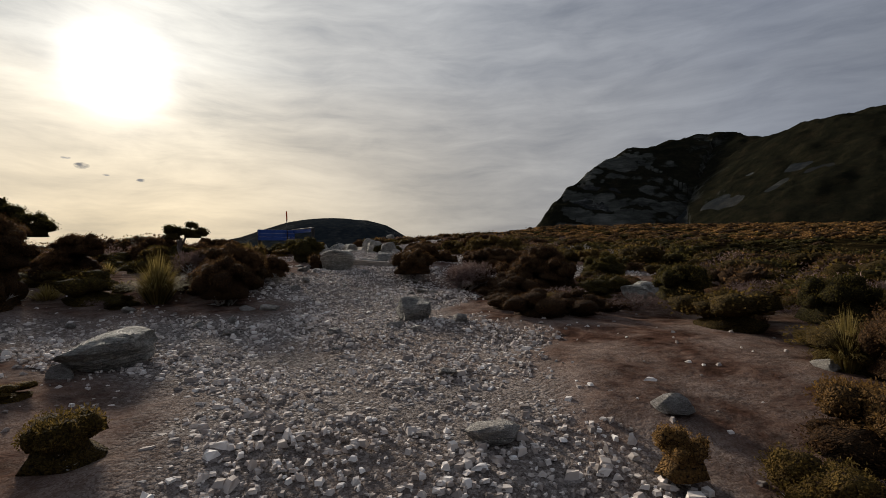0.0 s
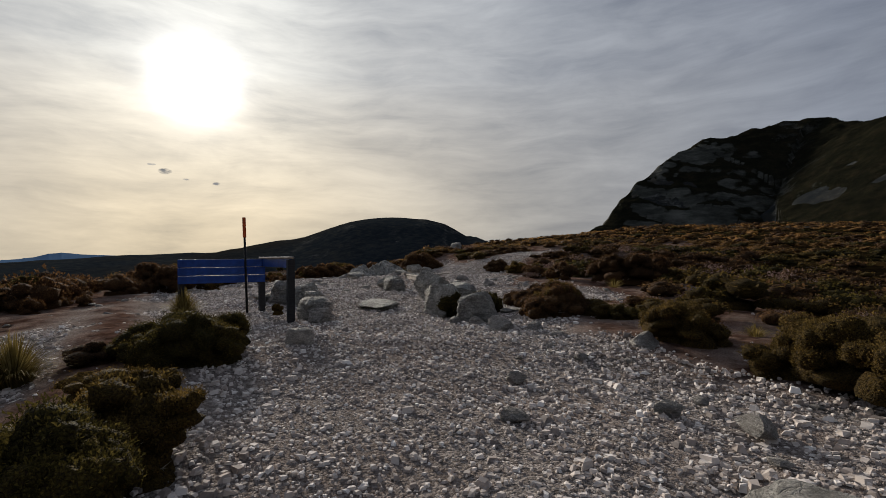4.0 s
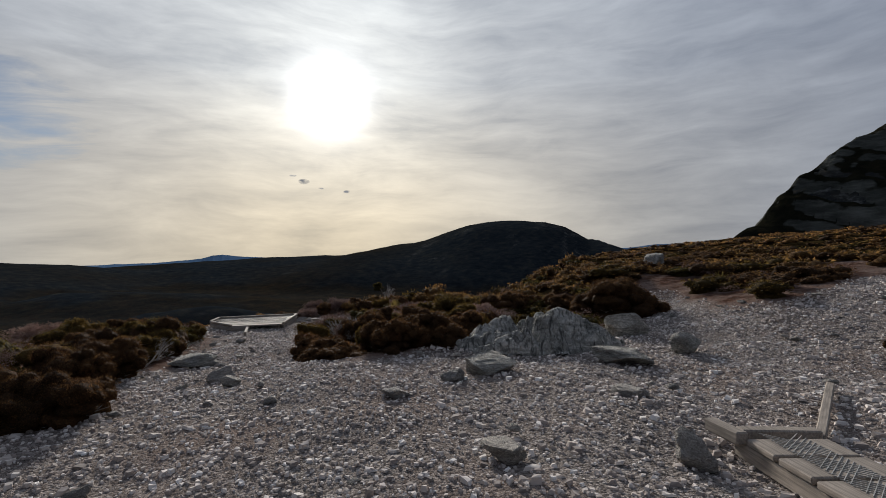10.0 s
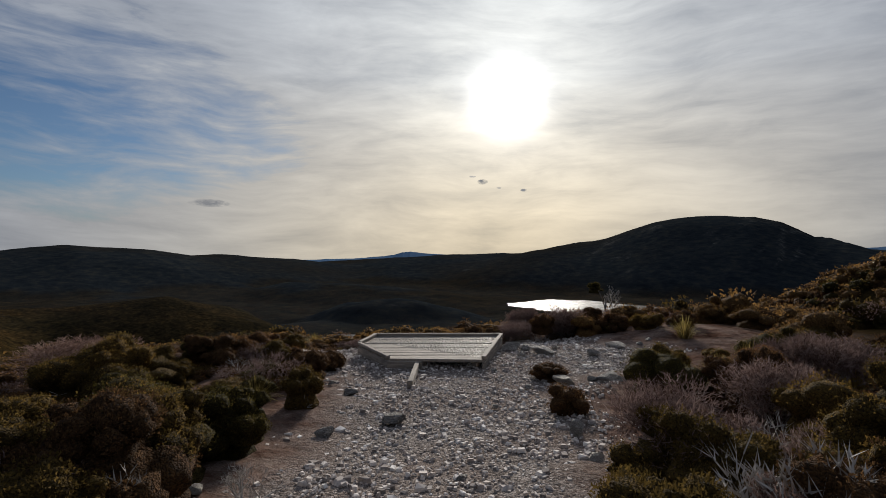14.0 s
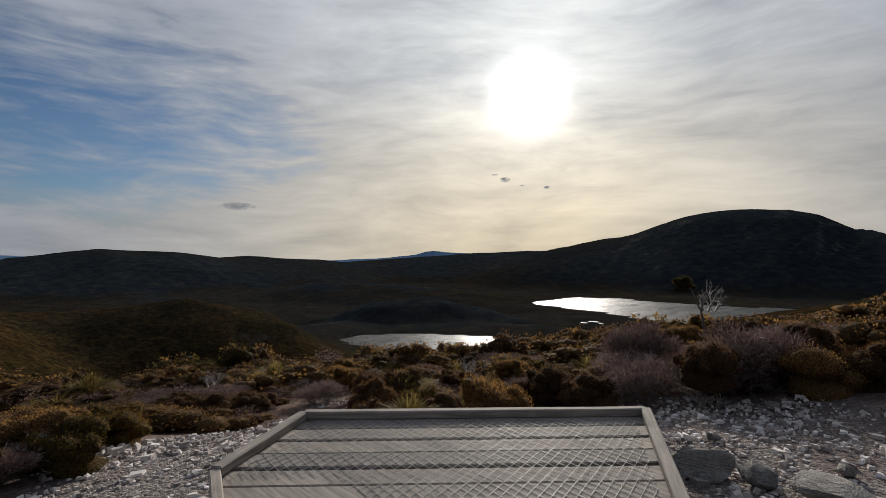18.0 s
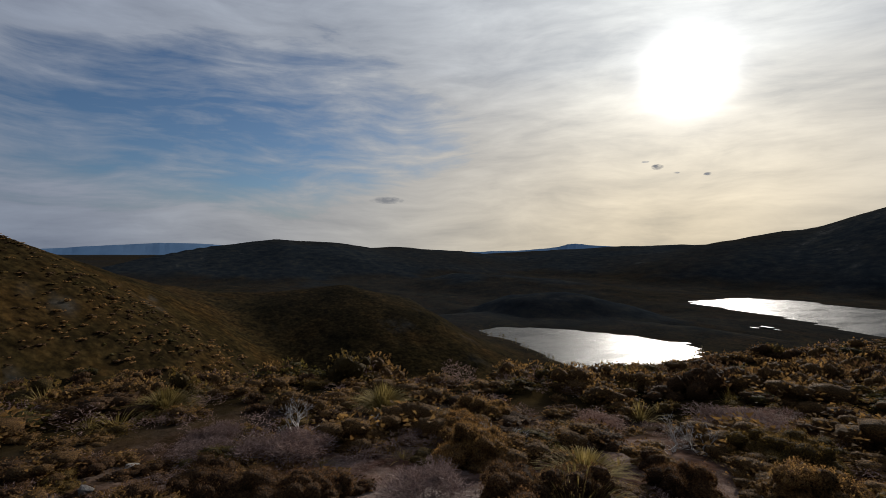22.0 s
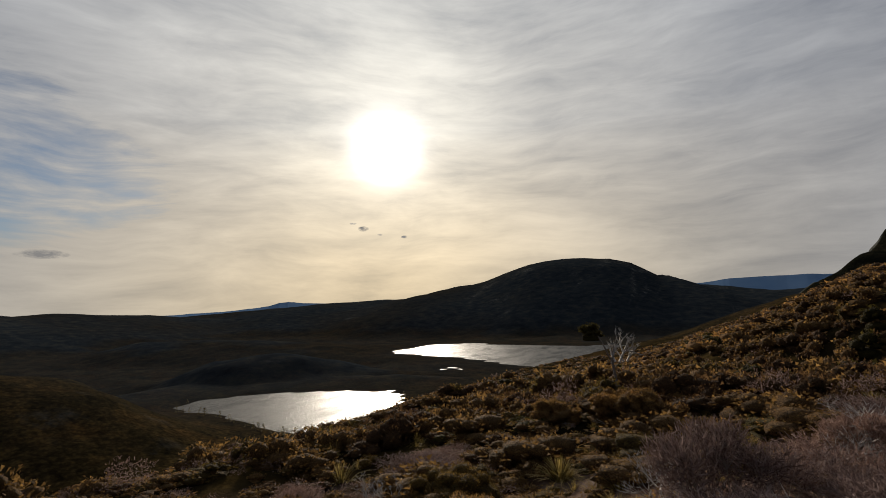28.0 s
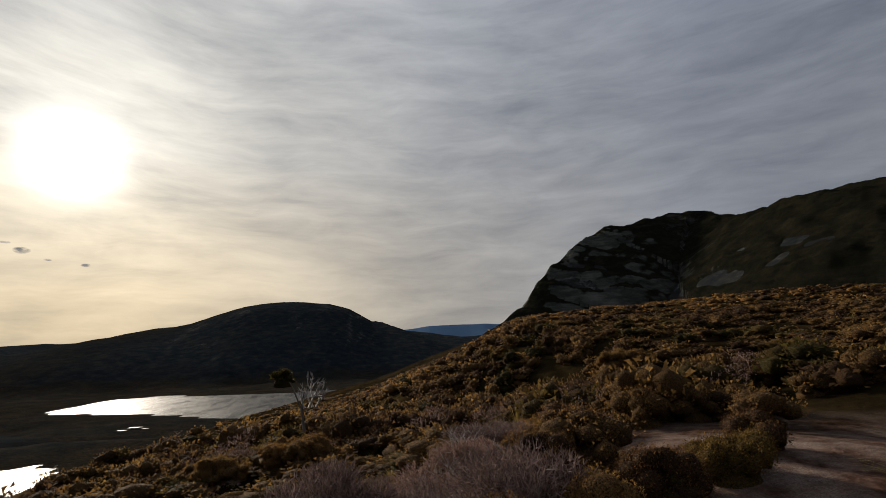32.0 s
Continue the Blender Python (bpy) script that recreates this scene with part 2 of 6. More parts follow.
def value_noise(x, y, seed=0):
    ix, iy = np.floor(x).astype(np.int64), np.floor(y).astype(np.int64)
    fx, fy = x - ix, y - iy
    fx, fy = fx * fx * (3 - 2 * fx), fy * fy * (3 - 2 * fy)
    a, b = hashed(ix, iy, seed), hashed(ix + 1, iy, seed)
    c, d = hashed(ix, iy + 1, seed), hashed(ix + 1, iy + 1, seed)
    return (a + (b - a) * fx) * (1 - fy) + (c + (d - c) * fx) * fy - 0.5


def fractal(x, y, size, octaves=4, seed=0, gain=0.5):
    total, amp = 0.0, 1.0
    for k in range(octaves):
        total = total + amp * value_noise(x / size, y / size, seed + k)
        size, amp = size / 2.03, amp * gain
    return total


def polar(az, dist):
    v = bearing(az)
    return HUB[0] + v.x * dist, HUB[1] + v.y * dist


def ridge_height(x, y, crest, width, power, floor, behind=None):
    """Height of a ridge: a crest of (bearing, distance, degrees above the eye's level), falling off over width."""
    pts = [(*polar(a, d), EYE_Z + d * math.tan(radians(e))) for a, d, e in crest]
    best = np.full(np.shape(x), 1e9)
    top = np.zeros(np.shape(x))
    far_side = np.zeros(np.shape(x), bool)
    for (ax, ay, az), (bx, by, bz) in zip(pts, pts[1:]):
        ux, uy = bx - ax, by - ay
        s = np.clip(((x - ax) * ux + (y - ay) * uy) / (ux * ux + uy * uy), 0, 1)
        d = np.hypot(x - ax - s * ux, y - ay - s * uy)
        nearer = d < best
        best = np.where(nearer, d, best)
        top = np.where(nearer, az + s * (bz - az), top)
        far_side = np.where(nearer, ux * (y - ay) - uy * (x - ax) > 0, far_side)
    if behind:
        width = np.where(far_side, behind, width)
    return np.where(best < width, floor + (top - floor) * np.clip(1 - (best / width) ** power, 0, 1), -500.0)


DOME = [(60, 2100, -0.9), (50, 2000, -0.3), (41, 1900, 0.36), (32, 1800, 0.5), (27.5, 1750, 1.35), (23.7, 1700, 2.05), (20.5, 1700, 3.2), (17.7, 1700, 4.15), (14.5, 1700, 4.55),
        (11, 1700, 4.6), (8.5, 1700, 4.35), (6.3, 1700, 3.7), (3.8, 1700, 2.3), (1.6, 1720, 1.15), (-4, 1900, 0.4), (-30, 2300, 0.3)]
WEST_HILL = [(100, 1700, -2.2), (92, 1600, -2.6), (86, 1500, 0.0), (79.5, 1500, 0.75), (75, 1500, 0.6), (68.7, 1550, -0.1), (65.6, 1600, 0.08), (60.5, 1700, -0.4), (55, 1900, -0.75)]
CRAG = [(-9.6, 217, 1.0), (-12.0, 240, 2.4), (-13.8, 255, 3.6), (-15.0, 268, 5.8), (-16.8, 282, 8.1), (-18.6, 295, 9.5), (-22.6, 330, 11.2), (-27.2, 362, 12.45), (-30.8, 385, 12.95), (-34, 385, 12.65), (-37.4, 345, 11.6), (-42.5, 295, 12.5), (-47, 275, 12.9), (-53, 270, 12.9), (-75, 270, 12.5), (-110, 280, 11)]
SPUR = [(104, 235, -1.3), (93.7, 250, -3.3), (86, 245, -4.9), (77.7, 240, -4.7), (72.4, 240, -4.25), (65.7, 265, -6.0), (58.3, 300, -8.5)]
WOODED_RISE = [(72, 880, -4.2), (64.4, 900, -4.0), (59.5, 900, -3.1), (53, 860, -3.3), (47, 800, -3.7), (41, 760, -4.4), (35, 760, -5.0)]
HUMMOCK = [(57, 480, -6.9), (52.5, 455, -5.4), (49, 440, -4.8), (46, 440, -4.9), (42, 440, -5.7), (36, 425, -7.4)]
SOUTH_RISE = [(150, 130, 11), (118, 150, 7), (108, 160, 2.7), (104, 175, 1.0), (100, 190, -0.8), (96, 210, -2.3), (91, 235, -3.9)]

# spot heights of the track and the moor beside it
SPOTS = [(0, 0, 1.28), (-0.4, 5.6, 1.86), (1.0, 7.7, 2.0), (2.4, 6.0, 1.76), (-2.3, 3.4, 1.66), (-2.8, 10.1, 2.36), (-1.5, 12, 2.53), (-1.6, 14, 2.64), (-2.1, 17.8, 2.76),
         (-4.4, 17.2, 2.82), (-6.5, 23.6, 2.93), (-3.9, 24.3, 3.0), (-10.2, 24.6, 2.87), (-7.9, 27.5, 2.93), (-5, 27, 3.06), (1, 35.6, 3.85), (2.3, 41.6, 4.3), (-4.6, 42, 3.95)]
SPOTS_WEST = [(-12.5, 29, 2.62), (-14.5, 32.2, 2.36), (-17, 35.2, 2.28), (-18.9, 33.1, 2.2), (-15.2, 36.4, 2.36), (-20.7, 36.8, 1.55), (-23, 37.2, 1.15), (-24.5, 40.7, 0.55), (-24.8, 37, 0.85), (-42, 31, -3.4), (-31, 45, -3.0), (-34, 39, -3.1), (-28, 50, -2.7), (-42, 50, -7.0),
              (-68, 60, -13.5), (-23.5, 42.2, 0.6), (-20.6, 39.8, 1.3), (-17.4, 40, 1.95), (-15, 41.4, 2.3), (-13.9, 40.4, 2.65), (-18.6, 44.6, 1.35), (-20, 52, 0.6), (-24, 62, -1.6)]


def spot_height(x, y):
    total, weight = 0.0, 0.0
    for sx, sy, sz in SPOTS + SPOTS_WEST:
        k = 1.0 / ((x - sx) ** 2 + (y - sy) ** 2 + 2.2) ** 1.7
        total, weight = total + k * sz, weight + k
    return total / weight, weight


def smooth_max(a, b, soft):
    h = np.clip(0.5 + 0.5 * (a - b) / soft, 0, 1)
    return b + (a - b) * h + soft * h * (1 - h)


def lake_edge(x, y, ring):
    """Signed depth inside a lake's shore line, in metres."""
    pts = [polar(a, d) for a, d in ring]
    inside = np.zeros(np.shape(x), bool)
    best = np.full(np.shape(x), 1e9)
    for (ax, ay), (bx, by) in zip(pts, pts[1:] + pts[:1]):
        ux, uy = bx - ax, by - ay
        s = np.clip(((x - ax) * ux + (y - ay) * uy) / (ux * ux + uy * uy), 0, 1)
        best = np.minimum(best, np.hypot(x - ax - s * ux, y - ay - s * uy))
        if by != ay:
            cross = ((ay > y) != (by > y)) & (x < (bx - ax) * (y - ay) / (by - ay) + ax)
            inside ^= cross
    return np.where(inside, best, -best)


SHORE_A = [(56.5, 312), (55.3, 334), (53.5, 341), (50, 334), (46, 330), (41, 325), (37.2, 320), (34.5, 312), (32.8, 290), (34, 268), (37, 248), (41, 231), (44, 223), (46, 229), (49, 248), (53, 282)]
SHORE_B = [(34, 688), (31.5, 735), (28.3, 795), (24, 775), (20, 742), (14, 716), (8, 720), (0, 760), (-4, 640), (0, 520), (8, 480), (14, 486), (17, 492), (21, 530), (24, 575), (28, 612), (31, 650)]


CRAG_FAR = 1.7  # the crag's plan below is laid out at a nearer distance and spread by this about the lookout


def crag_height(x, y, fine=True):
    """The rocky hill over the moor: a rounded crest with sloping ledges below it."""
    x, y = HUB[0] + (x - HUB[0]) / CRAG_FAR, HUB[1] + (y - HUB[1]) / CRAG_FAR
    return EYE_Z + (crag_plan(x, y, fine) - EYE_Z) * CRAG_FAR


def crag_plan(x, y, fine):
    crag = ridge_height(x, y, CRAG, 170, 1.25, -60.0, 42)
    if not fine:
        return crag
    strength = np.clip((crag - 2) / 25, 0, 1)
    tilt = crag + 0.16 * (x - y) + fractal(x, y, 70, 4, 33) * 14
    step = 11.0
    s = tilt / step % 1.0
    crag = crag + (np.clip(s * 1.7, 0, 1) - s) * step * 0.75 * strength * np.clip(0.35 + 1.4 * fractal(x, y, 60, 2, 37), 0, 1)
    return crag + (fractal(x, y, 42, 3, 31) * 5 + fractal(x, y, 11, 3, 35) * 2.6) * strength - 1.0


def height(x, y):
    x, y = np.asarray(x, float), np.asarray(y, float)
    r = np.hypot(x - HUB[0], y - HUB[1])
    spot, weight = spot_height(x, y)
    # moor rising to the crag on one side, and falling to the lakes on the other
    dx, dy = x - HUB[0], y - HUB[1]
    along = 0.086 * np.clip(dx + 9, 0, 42) * np.clip((dy + 8) / 48, 0.05, 1) + 0.020 * np.clip(dy, 0, 200)
    moor = 2.7 + along + 0.10 * np.clip(dy, -45, 0)
    edge = -(dx + 2.0) * 0.90 + (dy - 4) * 0.22 - 0.5
    fall = np.maximum(edge, 0)
    moor = moor - 0.305 * fall - 2.4 * (1 - np.exp(-fall / 9.0))
    floor = -58.0 + 4.0 * fractal(x, y, 160, 3, 5) - np.clip((r - 330) / 200, 0, 1) * 6.0
    moor = smooth_max(moor, floor, 9.0)
    near = np.clip(weight / 0.003, 0, 1)
    near = near * near * (3 - 2 * near)
    z = moor + (spot - moor) * near
    lumps = fractal(x, y, 6.0, 3, 11) * 0.30 * np.clip((r - 26) / 25, 0, 1) * (r < 700)
    z = z + lumps + fractal(x, y, 60, 4, 3) * np.clip((r - 60) / 120, 0, 1) * 6.0 * (r < 1200)
    for crest, width, power, low, rough in ((DOME, 800, 1.55, -80, 16), (WEST_HILL, 620, 1.5, -80, 12), (SPUR, 150, 1.5, -75, 5), (WOODED_RISE, 230, 1.6, -80, 9), (HUMMOCK, 95, 1.7, -75, 5), (SOUTH_RISE, 120, 1.4, -75, 3)):
        hill = ridge_height(x, y, crest, width, power, low)
        hill = hill + fractal(x, y, width / 4, 5, 21) * rough * np.clip((hill - low) / 40, 0, 1) * 0.6
        z = smooth_max(z, hill, 5.0)
    z = smooth_max(z, crag_height(x, y, False) - 5.0, 4.0)
    for ring, level in ((SHORE_A, LAKE_A), (SHORE_B, LAKE_B)):
        d = lake_edge(x, y, ring) + fractal(x, y, 26, 3, 41) * 9.0
        bank = level + np.clip(-d, 0, 400) * 0.035
        blend = np.clip(1 + d / 60.0, 0, 1)
        z = np.where(d > 0, level - 0.3 - np.minimum(d * 0.08, 4), z + (np.minimum(bank, z) - z) * blend * 0.9 + (np.maximum(level + 0.4, z) - z) * (d > -70))
    return z


# widths of the gravel track: (x, y, half width)
TRACK = [(0.4, -6, 1.4), (-0.4, 2, 1.2), (-0.9, 4.2, 1.6), (-1.1, 6, 1.4), (-1.6, 8.5, 1.05), (-2.1, 10.2, 1.25), (-2.0, 13.5, 1.6), (-3.4, 17.3, 2.9), (-5.6, 22, 4.4), (-6.5, 26, 4.5), (-9.9, 27.5, 2.2), (-11.4, 29.3, 1.35), (-13.2, 31.4, 1.3), (-15.2, 33.4, 1.45), (-15.4, 36.5, 1.9)]
BRANCH = [(-4.4, 26, 3.2), (-2.9, 29.5, 1.7), (-1.4, 33.4, 1.0), (1.2, 36.8, 0.85), (3.3, 39.2, 0.8), (9.4, 46.9, 0.8), (11.5, 49, 0.6)]
SIDE = [(-3.0, 9.3, 0.5), (-3.9, 11.0, 0.5), (-5.3, 13.2, 0.5), (-7.5, 16.5, 0.5), (-9.3, 19, 0.5)]
SIDE_B = [(-0.4, 12.5, 0.8), (1.0, 11.6, 0.7), (2.4, 10.8, 0.35), (4.2, 11.1, 0.3)]
SIDE_C = [(-1.5, 5.0, 0.9), (-3.0, 5.0, 0.85), (-4.6, 5.2, 0.65), (-7.5, 5.6, 0.5)]
SIDE_D = [(-17.2, 33.7, 0.8), (-18.8, 34.4, 0.55), (-20.0, 36.3, 0.3), (-21.3, 37.5, 0.22)]
SIDE_E = [(-18.0, 36.9, 0.45), (-18.8, 37.6, 0.25)]
SIDE_F = [(-5.2, 29, 2.6), (-4.4, 33.6, 1.3), (-4.9, 36.4, 0.6)]
SIDE_G = [(-0.9, 14.5, 1.1), (0.8, 14.0, 0.7), (1.8, 13.2, 0.35)]
SIDE_H = [(-16.6, 37.6, 0.9), (-14.4, 37.6, 0.9)]


SIDE_I = [(-1.5, 20.3, 0.4), (-1.3, 18.8, 0.4), (-1.0, 18.3, 0.4)]
SIDE_J = [(0.1, 23.1, 0.35), (0.6, 21.9, 0.35), (0.7, 21.2, 0.35)]
SIDE_L = [(0.3, 9.9, 0.3), (1.0, 10.25, 0.45), (2.1, 10.2, 0.5), (3.2, 11.7, 0.5)]
SIDE_K = [(-0.4, 24.4, 0.6), (-0.7, 22.3, 0.6), (-1.4, 20.3, 0.6)]


def track_depth(x, y):
    """How far inside the gravel a place lies, in metres; negative outside."""
    best = np.full(np.shape(x), -99.0)
    for line in (TRACK, BRANCH, SIDE, SIDE_B, SIDE_C, SIDE_D, SIDE_E, SIDE_F, SIDE_G, SIDE_H, SIDE_I, SIDE_J, SIDE_K, SIDE_L):
        for (ax, ay, aw), (bx, by, bw) in zip(line, line[1:]):
            ux, uy = bx - ax, by - ay
            s = np.clip(((x - ax) * ux + (y - ay) * uy) / (ux * ux + uy * uy), 0, 1)
            best = np.maximum(best, aw + s * (bw - aw) - np.hypot(x - ax - s * ux, y - ay - s * uy))
    return best


def sheet_mesh():
    n, b = 230, 8.0
    a = 4700 / math.sinh(b)
    u = np.sinh(np.linspace(-b, b, 2 * n + 1)) * a
    gx, gy = np.meshgrid(u - 7.5, u + 20.0)
    depth = track_depth(gx, gy) + fractal(gx, gy, 1.6, 3, 51) * 0.9
    gz = height(gx, gy)
    small = np.hypot(gx + 7, gy - 20) < 60
    gravel = np.clip(depth / 0.5 + 0.5, 0, 1)
    gz = gz + small * (fractal(gx, gy, 1.1, 3, 61) * 0.10 - gravel * 0.05)
    r = np.hypot(gx - HUB[0], gy - HUB[1])
    sx, sy = np.gradient(gz, axis=1) / np.gradient(gx, axis=1), np.gradient(gz, axis=0) / np.gradient(gy, axis=0)
    slope = np.hypot(sx, sy)
    rock = np.clip((slope - 0.62 + fractal(gx, gy, 40, 4, 71) * 0.35) / 0.25, 0, 1) * (r > 110) * (gz > 5)
    rock = rock + 0.5 * np.clip((fractal(gx, gy, 14, 4, 81) - 0.42) * 6, 0, 1) * (r > 45) * (gz > -40)
    scree = np.clip((fractal(gx, gy * 0.35, 55, 4, 91) - 0.30) * 7, 0, 1) * (gz > 0) * (r > 1200) * (np.abs(np.hypot(gx + 260, gy - 1500)) < 520)
    # share of the haze-blued wood colour, growing with distance
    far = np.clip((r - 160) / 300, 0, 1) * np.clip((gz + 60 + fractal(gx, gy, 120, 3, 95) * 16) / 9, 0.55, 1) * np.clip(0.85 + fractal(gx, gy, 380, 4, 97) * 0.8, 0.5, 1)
    heath = np.clip((-track_depth(gx, gy) - 2.0) / 3.0, 0, 1)
    m = 2 * n + 1
    mesh = bpy.data.meshes.new("ground")
    idx = np.arange(m * m).reshape(m, m)
    quads = np.stack([idx[:-1, :-1], idx[:-1, 1:], idx[1:, 1:], idx[1:, :-1]], -1).reshape(-1, 4)
    mesh.vertices.add(m * m)
    mesh.vertices.foreach_set("co", np.stack([gx, gy, gz], -1).ravel().astype(np.float32))
    mesh.loops.add(quads.size)
    mesh.loops.foreach_set("vertex_index", quads.ravel().astype(np.int32))
    mesh.polygons.add(len(quads))
    mesh.polygons.foreach_set("loop_start", np.arange(0, quads.size, 4, dtype=np.int32))
    mesh.polygons.foreach_set("use_smooth", np.ones(len(quads), bool))
    mesh.update()
    col = mesh.color_attributes.new("cover", "FLOAT_COLOR", "POINT")
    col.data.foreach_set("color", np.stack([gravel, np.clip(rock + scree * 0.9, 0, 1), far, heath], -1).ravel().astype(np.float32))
    return mesh


ground = new("ground", sheet_mesh())
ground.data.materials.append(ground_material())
tagged(ground, "gravel track over brown heath moor with hills behind", "ground", kind="structure")


def crag_mesh():
    """The crag on a fine fan of its own, its foot buried in the moor."""
    az = np.linspace(-6, -84, 420)
    dist = np.linspace(130, 520, 240) * CRAG_FAR
    ga, gd = np.meshgrid(az, dist)
    gx, gy = HUB[0] - np.sin(np.radians(ga)) * gd, HUB[1] + np.cos(np.radians(ga)) * gd
    gz = crag_height(gx, gy)
    gx2 = np.gradient(gz, axis=0) / np.gradient(gd, axis=0)
    gz = np.where(gz < -400, -60, gz)
    across = np.gradient(gz, axis=1) / (np.gradient(np.radians(ga), axis=1) * gd)
    steep = np.hypot(gx2, across)
    bare = np.clip((steep - 0.62 + fractal(gx, gy, 45, 4, 73) * 0.9) / 0.3, 0, 1) * np.clip((ga + 36) / 12, 0.05, 1)
    pale = np.clip((fractal(gx, gy, 44, 3, 77) - 0.12) * 5, 0, 1) * np.clip((12 - np.abs(ga + 14.5) * 3.2) / 6, 0, 1) * (gd < 285 * CRAG_FAR)
    m, n = gz.shape
    idx = np.arange(m * n).reshape(m, n)
    quads = np.stack([idx[:-1, :-1], idx[1:, :-1], idx[1:, 1:], idx[:-1, 1:]], -1).reshape(-1, 4)
    low = gz.ravel()[quads].max(axis=1) < -60
    mesh = mesh_from("crag", np.stack([gx, gy, gz], -1).reshape(-1, 3), quads[~low], CRAG_ROCK)
    col = mesh.color_attributes.new("cover", "FLOAT_COLOR", "POINT")
    col.data.foreach_set("color", np.stack([np.clip(bare + pale, 0, 1), pale, 0 * pale, 0 * pale + 1], -1).ravel().astype(np.float32))
    return mesh


def crag_material():
    mat, n, bsdf = material("crag_rock", 1.0)
    bsdf.inputs["Specular IOR Level"].default_value = 0.0
    p = n.add("ShaderNodeVectorMath", {0: place(n), "Scale": 1.0 / CRAG_FAR}, operation="SCALE").outputs[0]
    sep = n.add("ShaderNodeSeparateColor", {0: n.add("ShaderNodeAttribute", attribute_name="cover").outputs["Color"]})
    bed = n.add("ShaderNodeMapping", {"Vector": p, "Rotation": (0.25, 0.12, 0.3), "Scale": (0.5, 0.5, 1.6)}).outputs[0]
    rock = n.ramp(n.noise(bed, 0.12, 10, 0.7), [(0.33, (0.022, 0.023, 0.020)), (0.5, (0.062, 0.063, 0.054)), (0.7, (0.140, 0.137, 0.118))])
    rock = n.mix(n.math("MULTIPLY", sep.outputs[1], 0.5), rock, n.ramp(n.noise(p, 0.3, 8, 0.7), [(0.3, (0.09, 0.088, 0.078)), (0.7, (0.26, 0.25, 0.225))]))
    green = n.ramp(n.noise(p, 0.16, 9, 0.75), [(0.3, (0.006, 0.0065, 0.005)), (0.5, (0.0125, 0.0125, 0.008)), (0.7, (0.026, 0.021, 0.013))])
    edge = n.math("ADD", sep.outputs[0], n.math("MULTIPLY", n.math("SUBTRACT", n.noise(p, 0.12, 9, 0.75), 0.5), 1.6))
    n.link(n.mix(n.ramp(edge, [(0.28, (0, 0, 0)), (0.66, (1, 1, 1))]), green, rock), bsdf.inputs["Base Color"])
    relief(n, bsdf, n.noise(bed, 0.25, 9, 0.75), 1.0, 4.0)
    return mat


def zat(x, y):
    g = float(np.clip(track_depth(np.array([x]), np.array([y]))[0] / 0.5 + 0.5, 0, 1))
    return float(height(np.array([x]), np.array([y]))[0]) - 0.05 * g


def water_material():
    mat, n, bsdf = material("lake_water", 0.34)
    bsdf.inputs["Base Color"].default_value = (0.012, 0.015, 0.018, 1)
    bsdf.inputs["Specular IOR Level"].default_value = 0.05
    p = place(n)
    # cat's paws of wind roughen the surface in long bands
    wind = n.noise(n.add("ShaderNodeMapping", {"Vector": p, "Rotation": (0, 0, radians(35)), "Scale": (1, 0.3, 1)}).outputs[0], 0.09, 6, 0.65)
    n.link(n.ramp(wind, [(0.38, (0.28, 0.28, 0.28)), (0.62, (0.52, 0.52, 0.52))]), bsdf.inputs["Roughness"])
    relief(n, bsdf, n.noise(p, 0.7, 5), 0.5, 0.6)
    return mat


WATER = water_material()
for name, ring, level in (("lake", SHORE_A, LAKE_A), ("lake", SHORE_B, LAKE_B)):
    bm = bmesh.new()
    cx, cy = [sum(v) / len(ring) for v in zip(*[polar(a, d) for a, d in ring])]
    pts = [polar(a, d) for a, d in ring]
    vs = [bm.verts.new((cx + (px - cx) * 1.12, cy + (py - cy) * 1.12, level)) for px, py in pts]
    f = bm.faces.new(vs)
    f.normal_update()
    if f.normal.z < 0:
        f.normal_flip()
    me = bpy.data.meshes.new(name)
    bm.to_mesh(me)
    bm.free()
    me.materials.append(WATER)
    tagged(new(name, me), "still mountain lake glittering under the low sun", "lake", kind="structure")


for k, (az, dist, wide) in enumerate(((28.2, 470, 3.2), (27.2, 474, 5.0), (26.3, 468, 2.6))):
    bm = bmesh.new()
    x, y = polar(az, dist)
    rim = [(x + math.cos(a) * wide * (1 + 0.3 * math.sin(3 * a + k)), y + math.sin(a) * wide * 0.8 * (1 + 0.3 * math.cos(2 * a))) for a in (i * 0.3927 for i in range(16))]
    level = max(float(height(*p)) for p in rim) + 0.3
    bm.faces.new([bm.verts.new((px, py, level)) for px, py in rim])
    me = bpy.data.meshes.new("pool")
    bm.to_mesh(me)
    bm.free()
    me.materials.append(WATER)
    tagged(new("pool", me), "small bright pool on the flat between the lakes", "pool", kind="structure")


# ---- the blue ranges on the horizon ----
def hazed_range_material():
    mat, n, bsdf = material("distant_range", 1.0)
    bsdf.inputs["Specular IOR Level"].default_value = 0.0
    # atmospheric haze painted into the base colour as blue
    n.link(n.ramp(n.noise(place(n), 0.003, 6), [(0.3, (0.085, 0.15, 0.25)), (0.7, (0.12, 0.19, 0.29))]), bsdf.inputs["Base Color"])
    return mat


